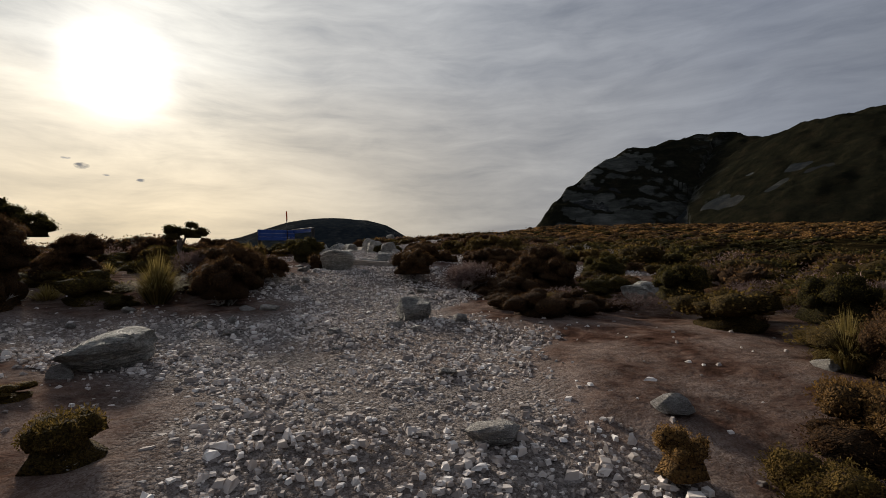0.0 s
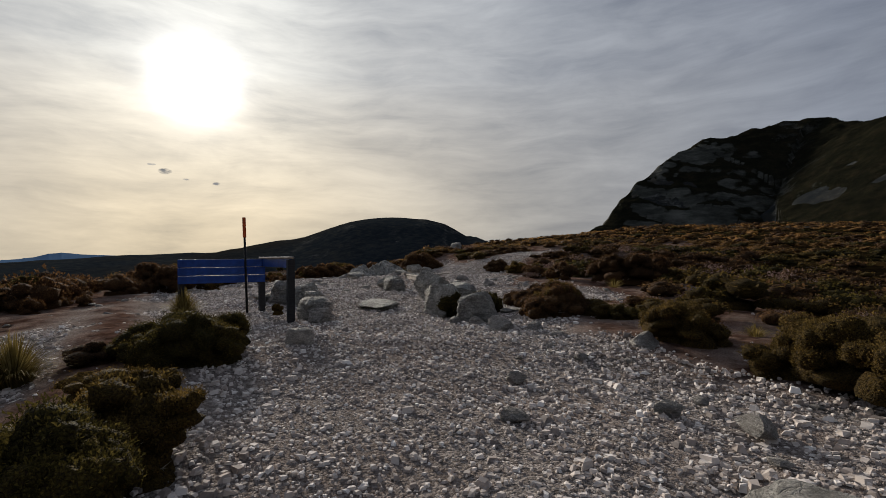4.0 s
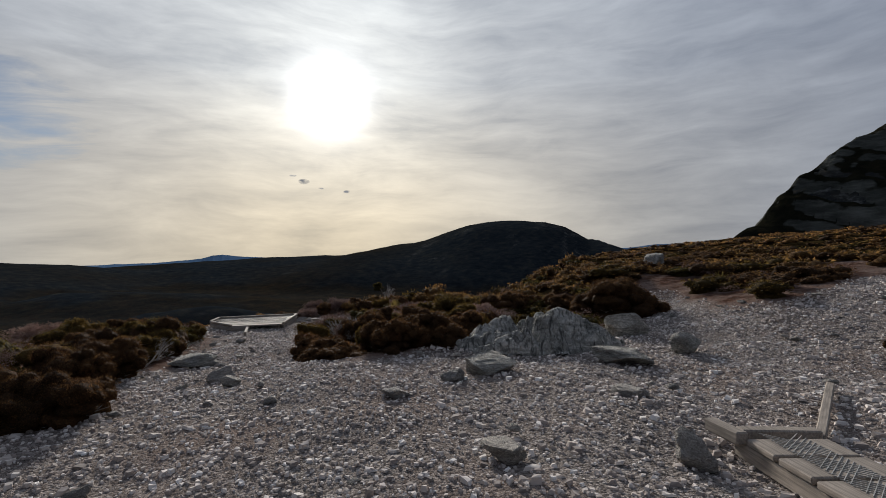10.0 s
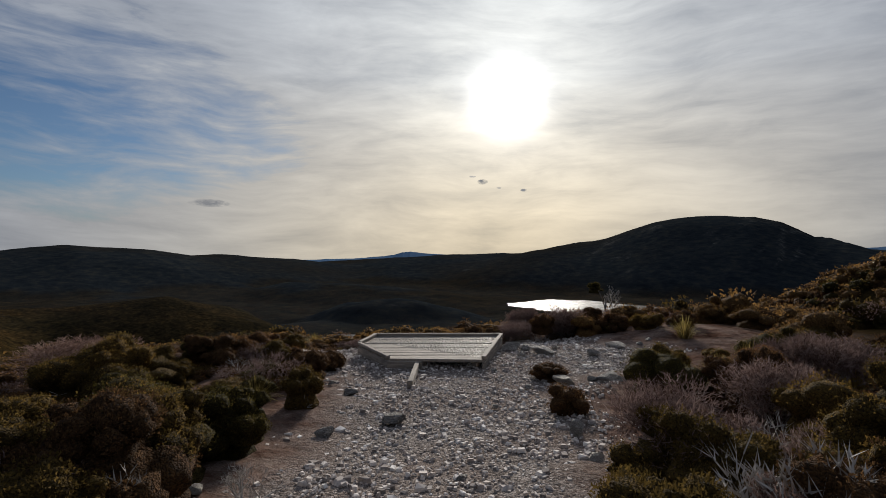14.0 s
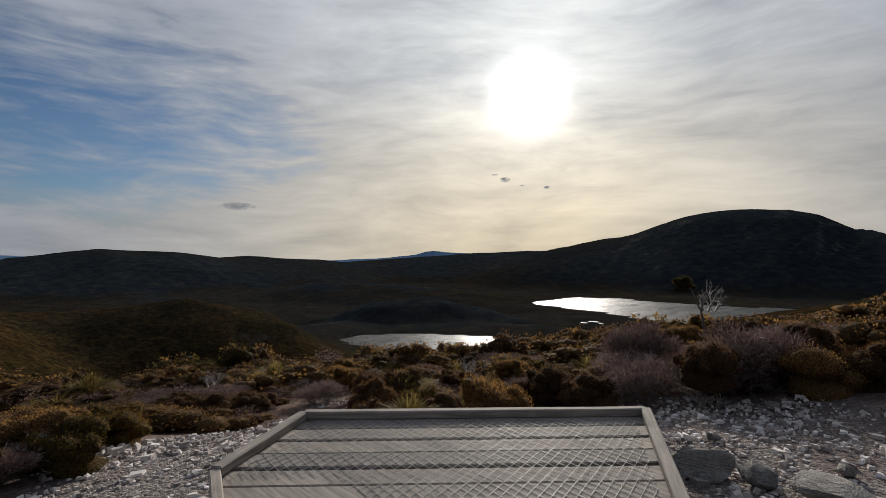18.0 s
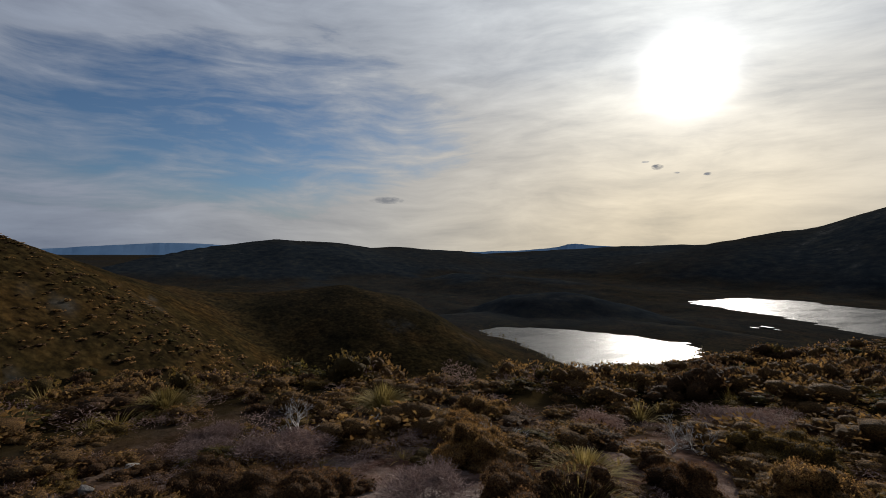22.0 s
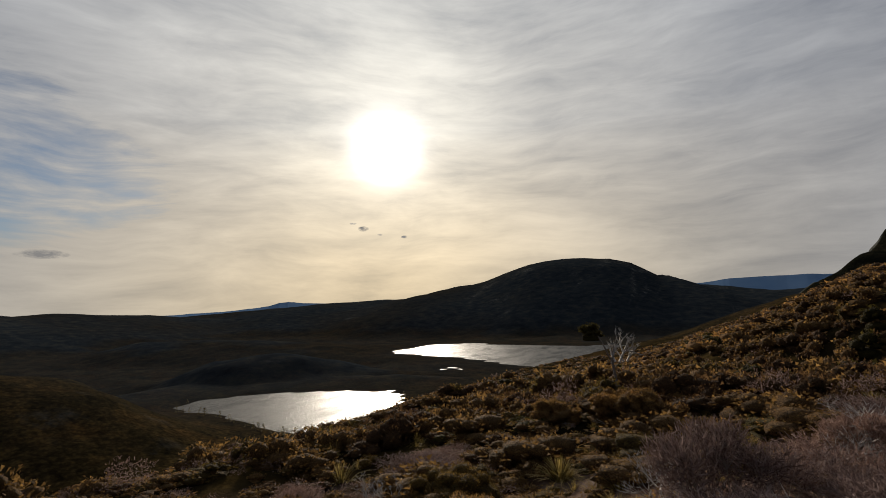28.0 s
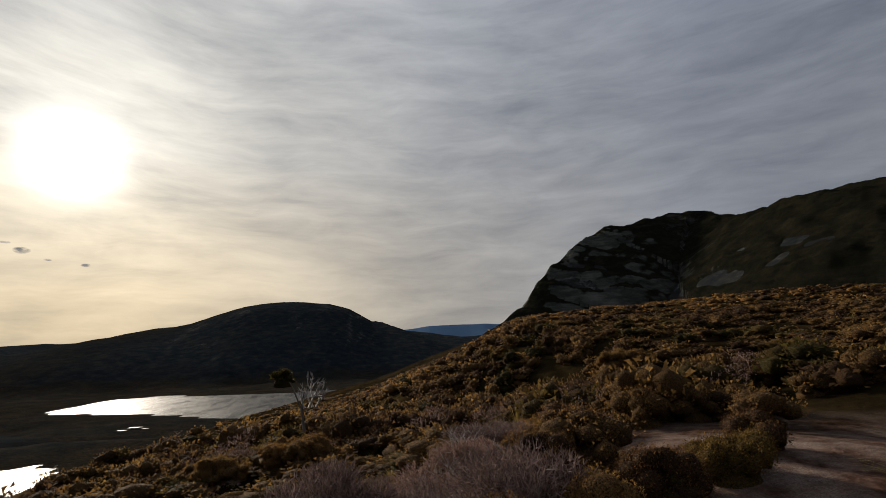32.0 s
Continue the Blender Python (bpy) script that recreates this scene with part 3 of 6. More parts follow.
HAZED_RANGE = hazed_range_material()
for crest in ([(112, -0.4), (101.7, -0.5), (96, -0.1), (91, 0.26), (87.4, 0.22), (82, -0.1), (70, -0.3), (58, -0.5), (52, -0.25), (49, 0.0), (47.3, 0.2), (46.2, 0.55), (45.3, 0.62), (43.5, 0.45), (41, 0.3), (30, 0.0)],
              [(8, 0.8), (1, 1.2), (-1.5, 1.4), (-3, 1.62), (-9.4, 1.72), (-14, 1.5), (-30, 1.0)]):
    bm = bmesh.new()
    steps = []
    for (a0, e0), (a1, e1) in zip(crest, crest[1:]):
        for k in range(8):
            s = k / 8
            steps.append((a0 + (a1 - a0) * s, e0 + (e1 - e0) * s))
    rows = []
    for a, e in steps:
        e += 0.05 * noise.noise((a * 0.9, e, 3.0)) + 0.03 * noise.noise((a * 3.1, 0, 7.0))
        row = []
        for d, k in ((3700, 0.0), (4050, 0.55), (4350, 1.0), (4650, 0.3)):
            x, y = polar(a, d)
            top = EYE_Z + 4350 * math.tan(radians(e))
            row.append(bm.verts.new((x, y, -130 + (top + 130) * k)))
        rows.append(row)
    for p, q in zip(rows, rows[1:]):
        for k in range(3):
            bm.faces.new((p[k], q[k], q[k + 1], p[k + 1]))
    me = bpy.data.meshes.new("distant_range")
    bm.to_mesh(me)
    bm.free()
    me.materials.append(HAZED_RANGE)
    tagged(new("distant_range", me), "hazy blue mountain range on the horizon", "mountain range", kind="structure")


# ---- building kit ----
def part(name, bm, mat, parent=None, label="", smooth=False, at=None):
    """Links a bmesh as one mesh object, under a thing or a part."""
    me = bpy.data.meshes.new(name)
    bm.to_mesh(me)
    bm.free()
    me.materials.append(mat)
    if smooth:
        me.polygons.foreach_set("use_smooth", [True] * len(me.polygons))
    ob = new(name, me)
    if parent:
        ob.parent = parent
    if at:
        ob.matrix_basis = at
    if label:
        ob["label"] = label
    return ob


def box(size, at=(0, 0, 0), turn=None, bevel=0.006, wobble=0.0, bm=None, cuts=0):
    """A box with broken edges; size and centre in metres."""
    own_bm = bmesh.new()
    bmesh.ops.create_cube(own_bm, size=1.0)
    bmesh.ops.scale(own_bm, vec=size, verts=own_bm.verts)
    if cuts:
        long = max(range(3), key=lambda k: size[k])
        es = [e for e in own_bm.edges if abs((e.verts[0].co - e.verts[1].co)[long]) > size[long] * 0.9]
        bmesh.ops.subdivide_edges(own_bm, edges=es, cuts=cuts)
    if bevel:
        bmesh.ops.bevel(own_bm, geom=[e for e in own_bm.edges if e.calc_face_angle(0) > 0.5], offset=bevel, segments=1, affect="EDGES")
    if wobble:
        for v in own_bm.verts:
            v.co += Vector(noise.noise_vector(v.co * 3.0 + Vector(at))) * wobble
    m = Matrix.Translation(at) @ (turn.to_4x4() if turn else Matrix.Identity(4))
    bmesh.ops.transform(own_bm, matrix=m, verts=own_bm.verts)
    if bm is None:
        return own_bm
    me = bpy.data.meshes.new("tmp")
    own_bm.to_mesh(me)
    own_bm.free()
    bm.from_mesh(me)
    bpy.data.meshes.remove(me)
    return bm


def tube(path, radii, sides=6, bm=None):
    """A tapered tube along a path."""
    bm = bm or bmesh.new()
    rings = []
    for k, p in enumerate(path):
        p = Vector(p)
        d = (Vector(path[min(k + 1, len(path) - 1)]) - Vector(path[max(k - 1, 0)])).normalized()
        u = d.orthogonal().normalized()
        v = d.cross(u)
        rings.append([bm.verts.new(p + (u * math.cos(a) + v * math.sin(a)) * radii[k]) for a in (2 * math.pi * i / sides for i in range(sides))])
    for a, b in zip(rings, rings[1:]):
        for i in range(sides):
            bm.faces.new((a[i], a[(i + 1) % sides], b[(i + 1) % sides], b[i]))
    bm.faces.new(rings[0][::-1])
    bm.faces.new(rings[-1])
    return bm


def mesh_from(name, verts, faces, mat, slots=None, smooth=True):
    """A triangle mesh; mat is one material or several, slots says which face takes which."""
    me = bpy.data.meshes.new(name)
    verts, faces = np.asarray(verts, np.float32), np.asarray(faces, np.int32)
    k = faces.shape[1]
    me.vertices.add(len(verts))
    me.vertices.foreach_set("co", verts.ravel())
    me.loops.add(faces.size)
    me.loops.foreach_set("vertex_index", faces.ravel())
    me.polygons.add(len(faces))
    me.polygons.foreach_set("loop_start", np.arange(0, faces.size, k, dtype=np.int32))
    for m in mat if isinstance(mat, (list, tuple)) else [mat]:
        me.materials.append(m)
    if slots is not None:
        me.polygons.foreach_set("material_index", np.asarray(slots, np.int32))
    me.polygons.foreach_set("use_smooth", np.full(len(faces), smooth))
    me.update()
    me.validate()
    return me


# ---- stone, wood, paint ----
def stone_material(name, dark, mid, light, lichen=0.6, scale=6.0, dark_bands=0.0):
    mat, n, bsdf = material(name, 0.9)
    p = n.add("ShaderNodeVectorMath", {0: own(n), 1: n.add("ShaderNodeVectorMath", {0: n.add("ShaderNodeObjectInfo").outputs["Location"], "Scale": 3.1}, operation="SCALE").outputs[0]}, operation="ADD").outputs[0]
    big, fine = n.noise(p, scale * 0.5, 5, 0.6), n.noise(p, scale * 5, 6, 0.7)
    col = n.ramp(n.math("ADD", n.math("MULTIPLY", big, 0.6), n.math("MULTIPLY", fine, 0.4)), [(0.32, dark), (0.5, mid), (0.68, light)])
    streak = n.noise(n.add("ShaderNodeMapping", {"Vector": p, "Scale": (1.0, 1.0, 5.0), "Rotation": (0.4, 0.2, 0.3)}).outputs[0], scale * 0.8, 4)
    col = n.mix(n.ramp(streak, [(0.52, (0, 0, 0)), (0.62, (0.5, 0.5, 0.5))]), col, tuple(c * 0.6 for c in dark))
    spots = n.ramp(n.noise(p, scale * 2.2, 4, 0.6, 0.8), [(0.60, (0, 0, 0)), (0.66, (1, 1, 1))])
    col = n.mix(n.math("MULTIPLY", spots, lichen), col, (0.50, 0.50, 0.46))
    crust = n.ramp(n.noise(p, scale * 3.2, 7, 0.72, 0.4), [(0.47, (0, 0, 0)), (0.53, (1, 1, 1))])
    col = n.mix(n.math("MULTIPLY", crust, 0.38), col, tuple(c * 0.5 for c in dark))
    crack = n.add("ShaderNodeTexVoronoi", {"Vector": n.add("ShaderNodeVectorMath", {0: p, 1: n.add("ShaderNodeVectorMath", {0: n.add("ShaderNodeTexNoise", {"Vector": p, "Scale": scale * 0.7}).outputs["Color"], "Scale": 0.35}, operation="SCALE").outputs[0]}, operation="ADD").outputs[0], "Scale": scale * 0.55}, feature="DISTANCE_TO_EDGE").outputs["Distance"]
    if dark_bands:  # dark bands that follow the bedding
        sway = n.add("ShaderNodeVectorMath", {0: own(n), 1: n.add("ShaderNodeVectorMath", {0: n.add("ShaderNodeTexNoise", {"Vector": own(n), "Scale": 2.4, "Detail": 4.0}).outputs["Color"], "Scale": 0.30}, operation="SCALE").outputs[0]}, operation="ADD").outputs[0]
        lines = n.noise(n.add("ShaderNodeMapping", {"Vector": sway, "Rotation": (0, 0, 0.5), "Scale": (11.0, 1.2, 2.5)}).outputs[0], 1.6, 7, 0.7)
        col = n.mix(n.math("MULTIPLY", n.ramp(lines, [(0.50, (0, 0, 0)), (0.60, (1, 1, 1))]), dark_bands), col, tuple(c * 0.35 for c in dark))
    seam = n.ramp(crack, [(0.0, (1, 1, 1)), (0.035, (0, 0, 0))])
    col = n.mix(n.math("MULTIPLY", seam, 0.22), col, tuple(c * 0.35 for c in dark))
    tint = n.ramp(rnd(n), [(0.0, (0.78, 0.76, 0.74)), (0.5, (1.0, 0.98, 0.95)), (1.0, (1.2, 1.15, 1.08))])
    n.link(n.mix(1.0, col, tint, "MULTIPLY"), bsdf.inputs["Base Color"])
    relief(n, bsdf, n.math("SUBTRACT", n.math("ADD", fine, n.math("ADD", big, n.math("MULTIPLY", streak, 0.8))), n.math("MULTIPLY", seam, 0.3)), 1.0, 0.06)
    return mat


STONE = stone_material("quartzite", (0.165, 0.16, 0.147), (0.40, 0.387, 0.358), (0.68, 0.66, 0.62))
PALE_STONE = stone_material("pale_quartzite", (0.28, 0.262, 0.245), (0.50, 0.47, 0.44), (0.70, 0.67, 0.635), 0.2)


def chip_material():
    mat, n, bsdf = material("gravel_chips", 0.92)
    r = island(n)
    col = n.ramp(r, [(0.0, (0.14, 0.117, 0.105)), (0.25, (0.345, 0.29, 0.255)), (0.6, (0.575, 0.505, 0.452)), (0.9, (0.75, 0.68, 0.625)), (1.0, (0.85, 0.81, 0.77))])
    n.link(n.mix(0.2, col, n.ramp(n.noise(place(n), 30, 4), [(0.3, (0.18, 0.155, 0.14)), (0.7, (0.5, 0.46, 0.43))])), bsdf.inputs["Base Color"])
    return mat


CHIPS = chip_material()


def timber_material(name, dark, light, scale=1.0):
    mat, n, bsdf = material(name, 0.85)
    p = own(n)
    grain = n.noise(n.add("ShaderNodeMapping", {"Vector": p, "Scale": (2.0 * scale, 40.0 * scale, 40.0 * scale)}).outputs[0], 1.5, 6, 0.65)
    wear = n.noise(p, 3.0, 5, 0.6)
    col = n.ramp(grain, [(0.3, dark), (0.7, light)])
    col = n.mix(n.ramp(wear, [(0.45, (0, 0, 0)), (0.75, (0.5, 0.5, 0.5))]), col, tuple(c * 0.55 for c in dark))
    tint = n.ramp(rnd(n), [(0.0, (0.8, 0.8, 0.8)), (1.0, (1.15, 1.13, 1.1))])
    n.link(n.mix(1.0, col, tint, "MULTIPLY"), bsdf.inputs["Base Color"])
    relief(n, bsdf, grain, 0.5, 0.004)
    return mat


GREY_TIMBER = timber_material("weathered_timber", (0.15, 0.128, 0.108), (0.385, 0.335, 0.285))
DARK_TIMBER = timber_material("dark_post", (0.012, 0.012, 0.014), (0.035, 0.034, 0.036))


def plain_material(name, colour, rough=0.6, metal=0.0, vary=0.25, scale=9.0):
    mat, n, bsdf = material(name, rough, metal)
    col = n.ramp(n.noise(own(n), scale, 5), [(0.3, tuple(c * (1 - vary) for c in colour)), (0.7, tuple(min(1, c * (1 + vary)) for c in colour))])
    n.link(col, bsdf.inputs["Base Color"])
    relief(n, bsdf, n.noise(own(n), scale * 8, 3), 0.15, 0.003)
    return mat


BLUE_PAINT = plain_material("blue_paint", (0.012, 0.045, 0.21), 0.45)
ORANGE_PAINT = plain_material("orange_sleeve", (0.48, 0.085, 0.018), 0.5)
BLACK_STEEL = plain_material("black_steel", (0.014, 0.014, 0.016), 0.5, 0.6)
WIRE = plain_material("galvanised_wire", (0.36, 0.345, 0.32), 0.55, 0.1)
BARE_EDGE = plain_material("worn_edge", (0.55, 0.54, 0.52), 0.6)


# ---- plants ----
def leaf_material(name, stops, glow=0.4):
    mat, n, bsdf = material(name, 0.8)
    bsdf.inputs["Specular IOR Level"].default_value = 0.08
    r = island(n)
    drift = n.math("ADD", n.math("MULTIPLY", n.noise(place(n), 1.4, 3), 0.7), n.math("MULTIPLY", n.noise(place(n), 0.22, 3), 0.3))
    col = n.ramp(n.math("ADD", n.math("MULTIPLY", r, 0.5), n.math("MULTIPLY", drift, 0.5)), stops)
    tint = n.ramp(rnd(n), [(0.0, (0.72, 0.70, 0.70)), (0.5, (1.0, 1.0, 1.0)), (1.0, (1.3, 1.18, 1.05))])
    col = n.mix(1.0, col, tint, "MULTIPLY")
    n.link(col, bsdf.inputs["Base Color"])
    thru = n.add("ShaderNodeBsdfTranslucent", {"Color": col})
    both = n.add("ShaderNodeMixShader", {0: glow})
    n.link(bsdf.outputs[0], both.inputs[1])
    n.link(thru.outputs[0], both.inputs[2])
    out = [k for k in mat.node_tree.nodes if k.type == "OUTPUT_MATERIAL"][0]
    n.link(both.outputs[0], out.inputs[0])
    return mat


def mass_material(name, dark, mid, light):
    """The close-set small leaves of a canopy: cells of leaf colour, the gaps between them painted dark."""
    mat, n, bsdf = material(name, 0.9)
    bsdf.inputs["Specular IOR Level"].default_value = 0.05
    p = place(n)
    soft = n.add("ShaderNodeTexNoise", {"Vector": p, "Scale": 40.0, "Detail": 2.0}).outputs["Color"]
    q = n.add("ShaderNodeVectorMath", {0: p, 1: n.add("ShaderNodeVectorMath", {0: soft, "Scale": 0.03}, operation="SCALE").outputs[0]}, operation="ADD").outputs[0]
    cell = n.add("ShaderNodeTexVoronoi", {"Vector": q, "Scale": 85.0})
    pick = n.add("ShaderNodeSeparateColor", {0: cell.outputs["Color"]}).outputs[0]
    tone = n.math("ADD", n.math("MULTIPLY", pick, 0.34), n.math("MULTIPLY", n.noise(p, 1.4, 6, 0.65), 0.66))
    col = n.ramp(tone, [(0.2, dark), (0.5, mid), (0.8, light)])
    # shade of the gaps between leaves, put into the colour at cell edges
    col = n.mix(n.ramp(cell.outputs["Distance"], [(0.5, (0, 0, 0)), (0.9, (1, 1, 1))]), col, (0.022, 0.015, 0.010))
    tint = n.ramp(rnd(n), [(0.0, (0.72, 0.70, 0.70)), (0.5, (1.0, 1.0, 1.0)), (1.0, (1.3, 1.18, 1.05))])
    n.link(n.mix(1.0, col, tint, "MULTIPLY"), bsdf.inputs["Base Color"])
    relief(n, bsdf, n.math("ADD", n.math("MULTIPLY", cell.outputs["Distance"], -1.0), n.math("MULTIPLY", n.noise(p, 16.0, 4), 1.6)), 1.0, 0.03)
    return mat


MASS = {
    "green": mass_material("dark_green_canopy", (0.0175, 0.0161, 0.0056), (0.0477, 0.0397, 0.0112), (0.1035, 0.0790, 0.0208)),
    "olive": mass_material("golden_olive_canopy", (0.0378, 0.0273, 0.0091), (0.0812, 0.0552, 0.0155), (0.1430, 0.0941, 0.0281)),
    # gold: olive made brighter and warmer for the sunlit slope
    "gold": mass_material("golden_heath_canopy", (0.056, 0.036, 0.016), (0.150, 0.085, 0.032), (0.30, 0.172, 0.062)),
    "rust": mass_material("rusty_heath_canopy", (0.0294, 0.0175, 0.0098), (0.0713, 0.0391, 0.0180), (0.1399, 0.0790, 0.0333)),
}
LEAF = {
    "green": leaf_material("dark_green_leaves", [(0.2, (0.0188, 0.0173, 0.0060)), (0.5, (0.0554, 0.0461, 0.0130)), (0.8, (0.1433, 0.1094, 0.0288))], 0.4),
    "olive": leaf_material("golden_olive_leaves", [(0.2, (0.0405, 0.0292, 0.0097)), (0.5, (0.0943, 0.0641, 0.0180)), (0.8, (0.1980, 0.1303, 0.0389))], 0.48),
    "gold": leaf_material("golden_heath_leaves", [(0.2, (0.075, 0.046, 0.018)), (0.5, (0.185, 0.105, 0.035)), (0.8, (0.37, 0.215, 0.070))], 0.5),
    "rust": leaf_material("rusty_heath_leaves", [(0.2, (0.0315, 0.0188, 0.0105)), (0.5, (0.0828, 0.0454, 0.0209)), (0.8, (0.1937, 0.1094, 0.0461))], 0.42),
    "twig": leaf_material("grey_mauve_twigs", [(0.2, (0.075, 0.047, 0.041)), (0.5, (0.18, 0.122, 0.107)), (0.85, (0.36, 0.27, 0.243))], 0.25),
    "grass": leaf_material("tussock_blades", [(0.2, (0.085, 0.064, 0.018)), (0.55, (0.22, 0.165, 0.05)), (0.85, (0.42, 0.33, 0.13))], 0.45),
}
DEADWOOD = plain_material("bleached_deadwood", (0.36, 0.33, 0.30), 0.85)
BARK = plain_material("shrub_bark", (0.13, 0.105, 0.09), 0.9)
rng = np.random.default_rng(7)


def lump(v, seed, amount):
    """Uneven radius over a direction."""
    return 1 + amount * (np.sin(v[:, 0] * 5.1 + seed) * np.cos(v[:, 1] * 4.3 + seed * 1.7) + 0.6 * np.sin(v[:, 2] * 9 + v[:, 0] * 7 + seed * 2.3))


def unit_dome(count, low=-0.15):
    a, z = rng.uniform(0, 2 * math.pi, count), rng.uniform(low, 1, count)
    s = np.sqrt(1 - z * z)
    return np.stack([s * np.cos(a), s * np.sin(a), z], -1)


def sphere_mesh(sub):
    bm = bmesh.new()
    bmesh.ops.create_icosphere(bm, subdivisions=sub, radius=1)
    v = np.array([p.co[:] for p in bm.verts])
    f = np.array([[p.index for p in q.verts] for q in bm.faces])
    bm.free()
    return v, f


ICO = {k: sphere_mesh(k) for k in (1, 2, 3)}


def cushion_arrays(sprigs, leaf, lobes, seed, tall=0.6, thin=0.30, sub=1):
    """A rounded shrub of unit width: uneven billows of upright leafy sprigs over lumpy solid cores that take the
    leaf-cell colour.
    Gives the leaf triangles and the inner triangles apart."""
    g = np.random.default_rng(int(seed * 10) + 5)
    a = 2.4 * np.arange(lobes) + g.uniform(0, 1.1, lobes)
    ring = np.sqrt((np.arange(lobes) + 0.3) / lobes) * g.uniform(0.30, 0.44, lobes)
    size = g.uniform(0.6, 1.4, lobes) * (0.27 if lobes < 5 else 0.50 / math.sqrt(lobes) + 0.03)
    mid = np.stack([np.cos(a) * ring, np.sin(a) * ring, np.sqrt(np.maximum(0.04, 1 - (ring / 0.47) ** 2)) * tall * g.uniform(0.42, 0.86, lobes)], -1)
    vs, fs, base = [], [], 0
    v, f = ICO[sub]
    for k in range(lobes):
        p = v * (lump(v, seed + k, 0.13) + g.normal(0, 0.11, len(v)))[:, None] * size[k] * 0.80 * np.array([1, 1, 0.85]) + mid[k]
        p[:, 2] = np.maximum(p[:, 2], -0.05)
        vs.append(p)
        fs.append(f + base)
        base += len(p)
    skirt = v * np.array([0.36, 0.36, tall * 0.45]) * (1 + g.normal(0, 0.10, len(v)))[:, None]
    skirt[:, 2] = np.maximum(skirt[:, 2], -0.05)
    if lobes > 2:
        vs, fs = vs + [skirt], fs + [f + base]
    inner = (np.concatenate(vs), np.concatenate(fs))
    k = g.choice(lobes, sprigs, p=size ** 2 / (size ** 2).sum())
    z = g.uniform(-0.5, 1, sprigs)
    a = g.uniform(0, 2 * math.pi, sprigs)
    q = np.sqrt(1 - z * z)
    d = np.stack([q * np.cos(a), q * np.sin(a), z], -1)
    root = mid[k] + d * size[k][:, None] * np.array([1, 1, 0.85]) * g.uniform(0.76, 1.04, (sprigs, 1)) * lump(d, seed, 0.13)[:, None]
    root[:, 2] = np.maximum(root[:, 2], 0.0)
    out = d * 0.7 + g.normal(0, 0.55, d.shape) + (0, 0, 0.3)
    out /= np.linalg.norm(out, axis=1, keepdims=True)
    side = np.cross(out, g.normal(0, 1, d.shape))
    side /= np.linalg.norm(side, axis=1, keepdims=True)
    ln = leaf * g.uniform(0.5, 1.3, (sprigs, 1)) 
    tri = np.stack([root, root + out * ln * 0.62 + side * ln * thin, root + out * ln * 1.1 - side * ln * thin * 0.25], 1).reshape(-1, 3)
    return (tri, np.arange(sprigs * 3).reshape(-1, 3)), inner


def fuzz_arrays(count, seed, lobes=7, tall=0.62, fine=0.0042):
    """The dense fine twigs of a leafless shrub of unit width: short forked hairs that fan out from billows."""
    g = np.random.default_rng(int(seed * 7) + 3)
    a = 2.4 * np.arange(lobes) + g.uniform(0, 1.0, lobes)
    ring = np.sqrt((np.arange(lobes) + 0.3) / lobes) * 0.36
    mid = np.stack([np.cos(a) * ring, np.sin(a) * ring, np.sqrt(1 - (ring / 0.5) ** 2) * tall * g.uniform(0.55, 0.8, lobes)], -1)
    size = g.uniform(0.13, 0.23, lobes)
    d = g.normal(0, 1, (count, 3)) + (0, 0, 0.5)
    d /= np.linalg.norm(d, axis=1, keepdims=True)
    k = g.integers(0, lobes, count)
    root = mid[k] + d * size[k][:, None] * g.uniform(0.0, 1.0, (count, 1)) ** 0.6
    root[:, 2] = np.maximum(root[:, 2], 0.02)
    out = d * 0.6 + (root - (0, 0, -0.15)) * 0.3 + g.normal(0, 0.55, d.shape) + (0, 0, 0.25)
    out /= np.linalg.norm(out, axis=1, keepdims=True)
    side = np.cross(out, g.normal(0, 1, d.shape))
    side /= np.linalg.norm(side, axis=1, keepdims=True)
    ln = g.uniform(0.025, 0.085, (count, 1))
    fork = root + out * ln * 0.45
    turn = out + side * g.uniform(0.4, 0.9, (count, 1))
    main = np.stack([root - side * fine, root + side * fine, root + out * ln], 1)
    spur = np.stack([fork - out * fine, fork + out * fine, fork + turn * ln * 0.5], 1)
    tri = np.concatenate([main, spur], 1).reshape(-1, 3)
    return tri, np.arange(len(tri)).reshape(-1, 3)


def tussock_arrays(blades, seed, droop=0.72):
    """Arching grass blades from one crown, of unit width."""
    a, lean = rng.uniform(0, 2 * math.pi, blades), rng.uniform(0.05, 1.0, blades) ** 0.8
    ln = rng.uniform(0.55, 1.0, blades)
    d = np.stack([np.cos(a), np.sin(a), np.zeros(blades)], -1)
    side = np.stack([-np.sin(a), np.cos(a), np.zeros(blades)], -1)
    rows = []
    for t, wdt in ((0.0, 0.005), (0.45, 0.0045), (0.8, 0.003), (1.0, 0.0006)):
        p = d * (0.10 * lean + 0.46 * lean * ln * t ** 1.3)[:, None] + np.stack([0 * a, 0 * a, ln * 0.85 * (t - droop * lean * t * t)], -1)
        rows += [p - side * wdt, p + side * wdt]
    v = np.stack(rows, 1).reshape(-1, 3)
    i = np.arange(blades)[:, None] * 8
    f = np.concatenate([np.concatenate([i + 2 * k, i + 2 * k + 1, i + 2 * k + 3, i + 2 * k + 2], 1) for k in range(3)])
    return v, np.concatenate([f[:, [0, 1, 2]], f[:, [0, 2, 3]]])


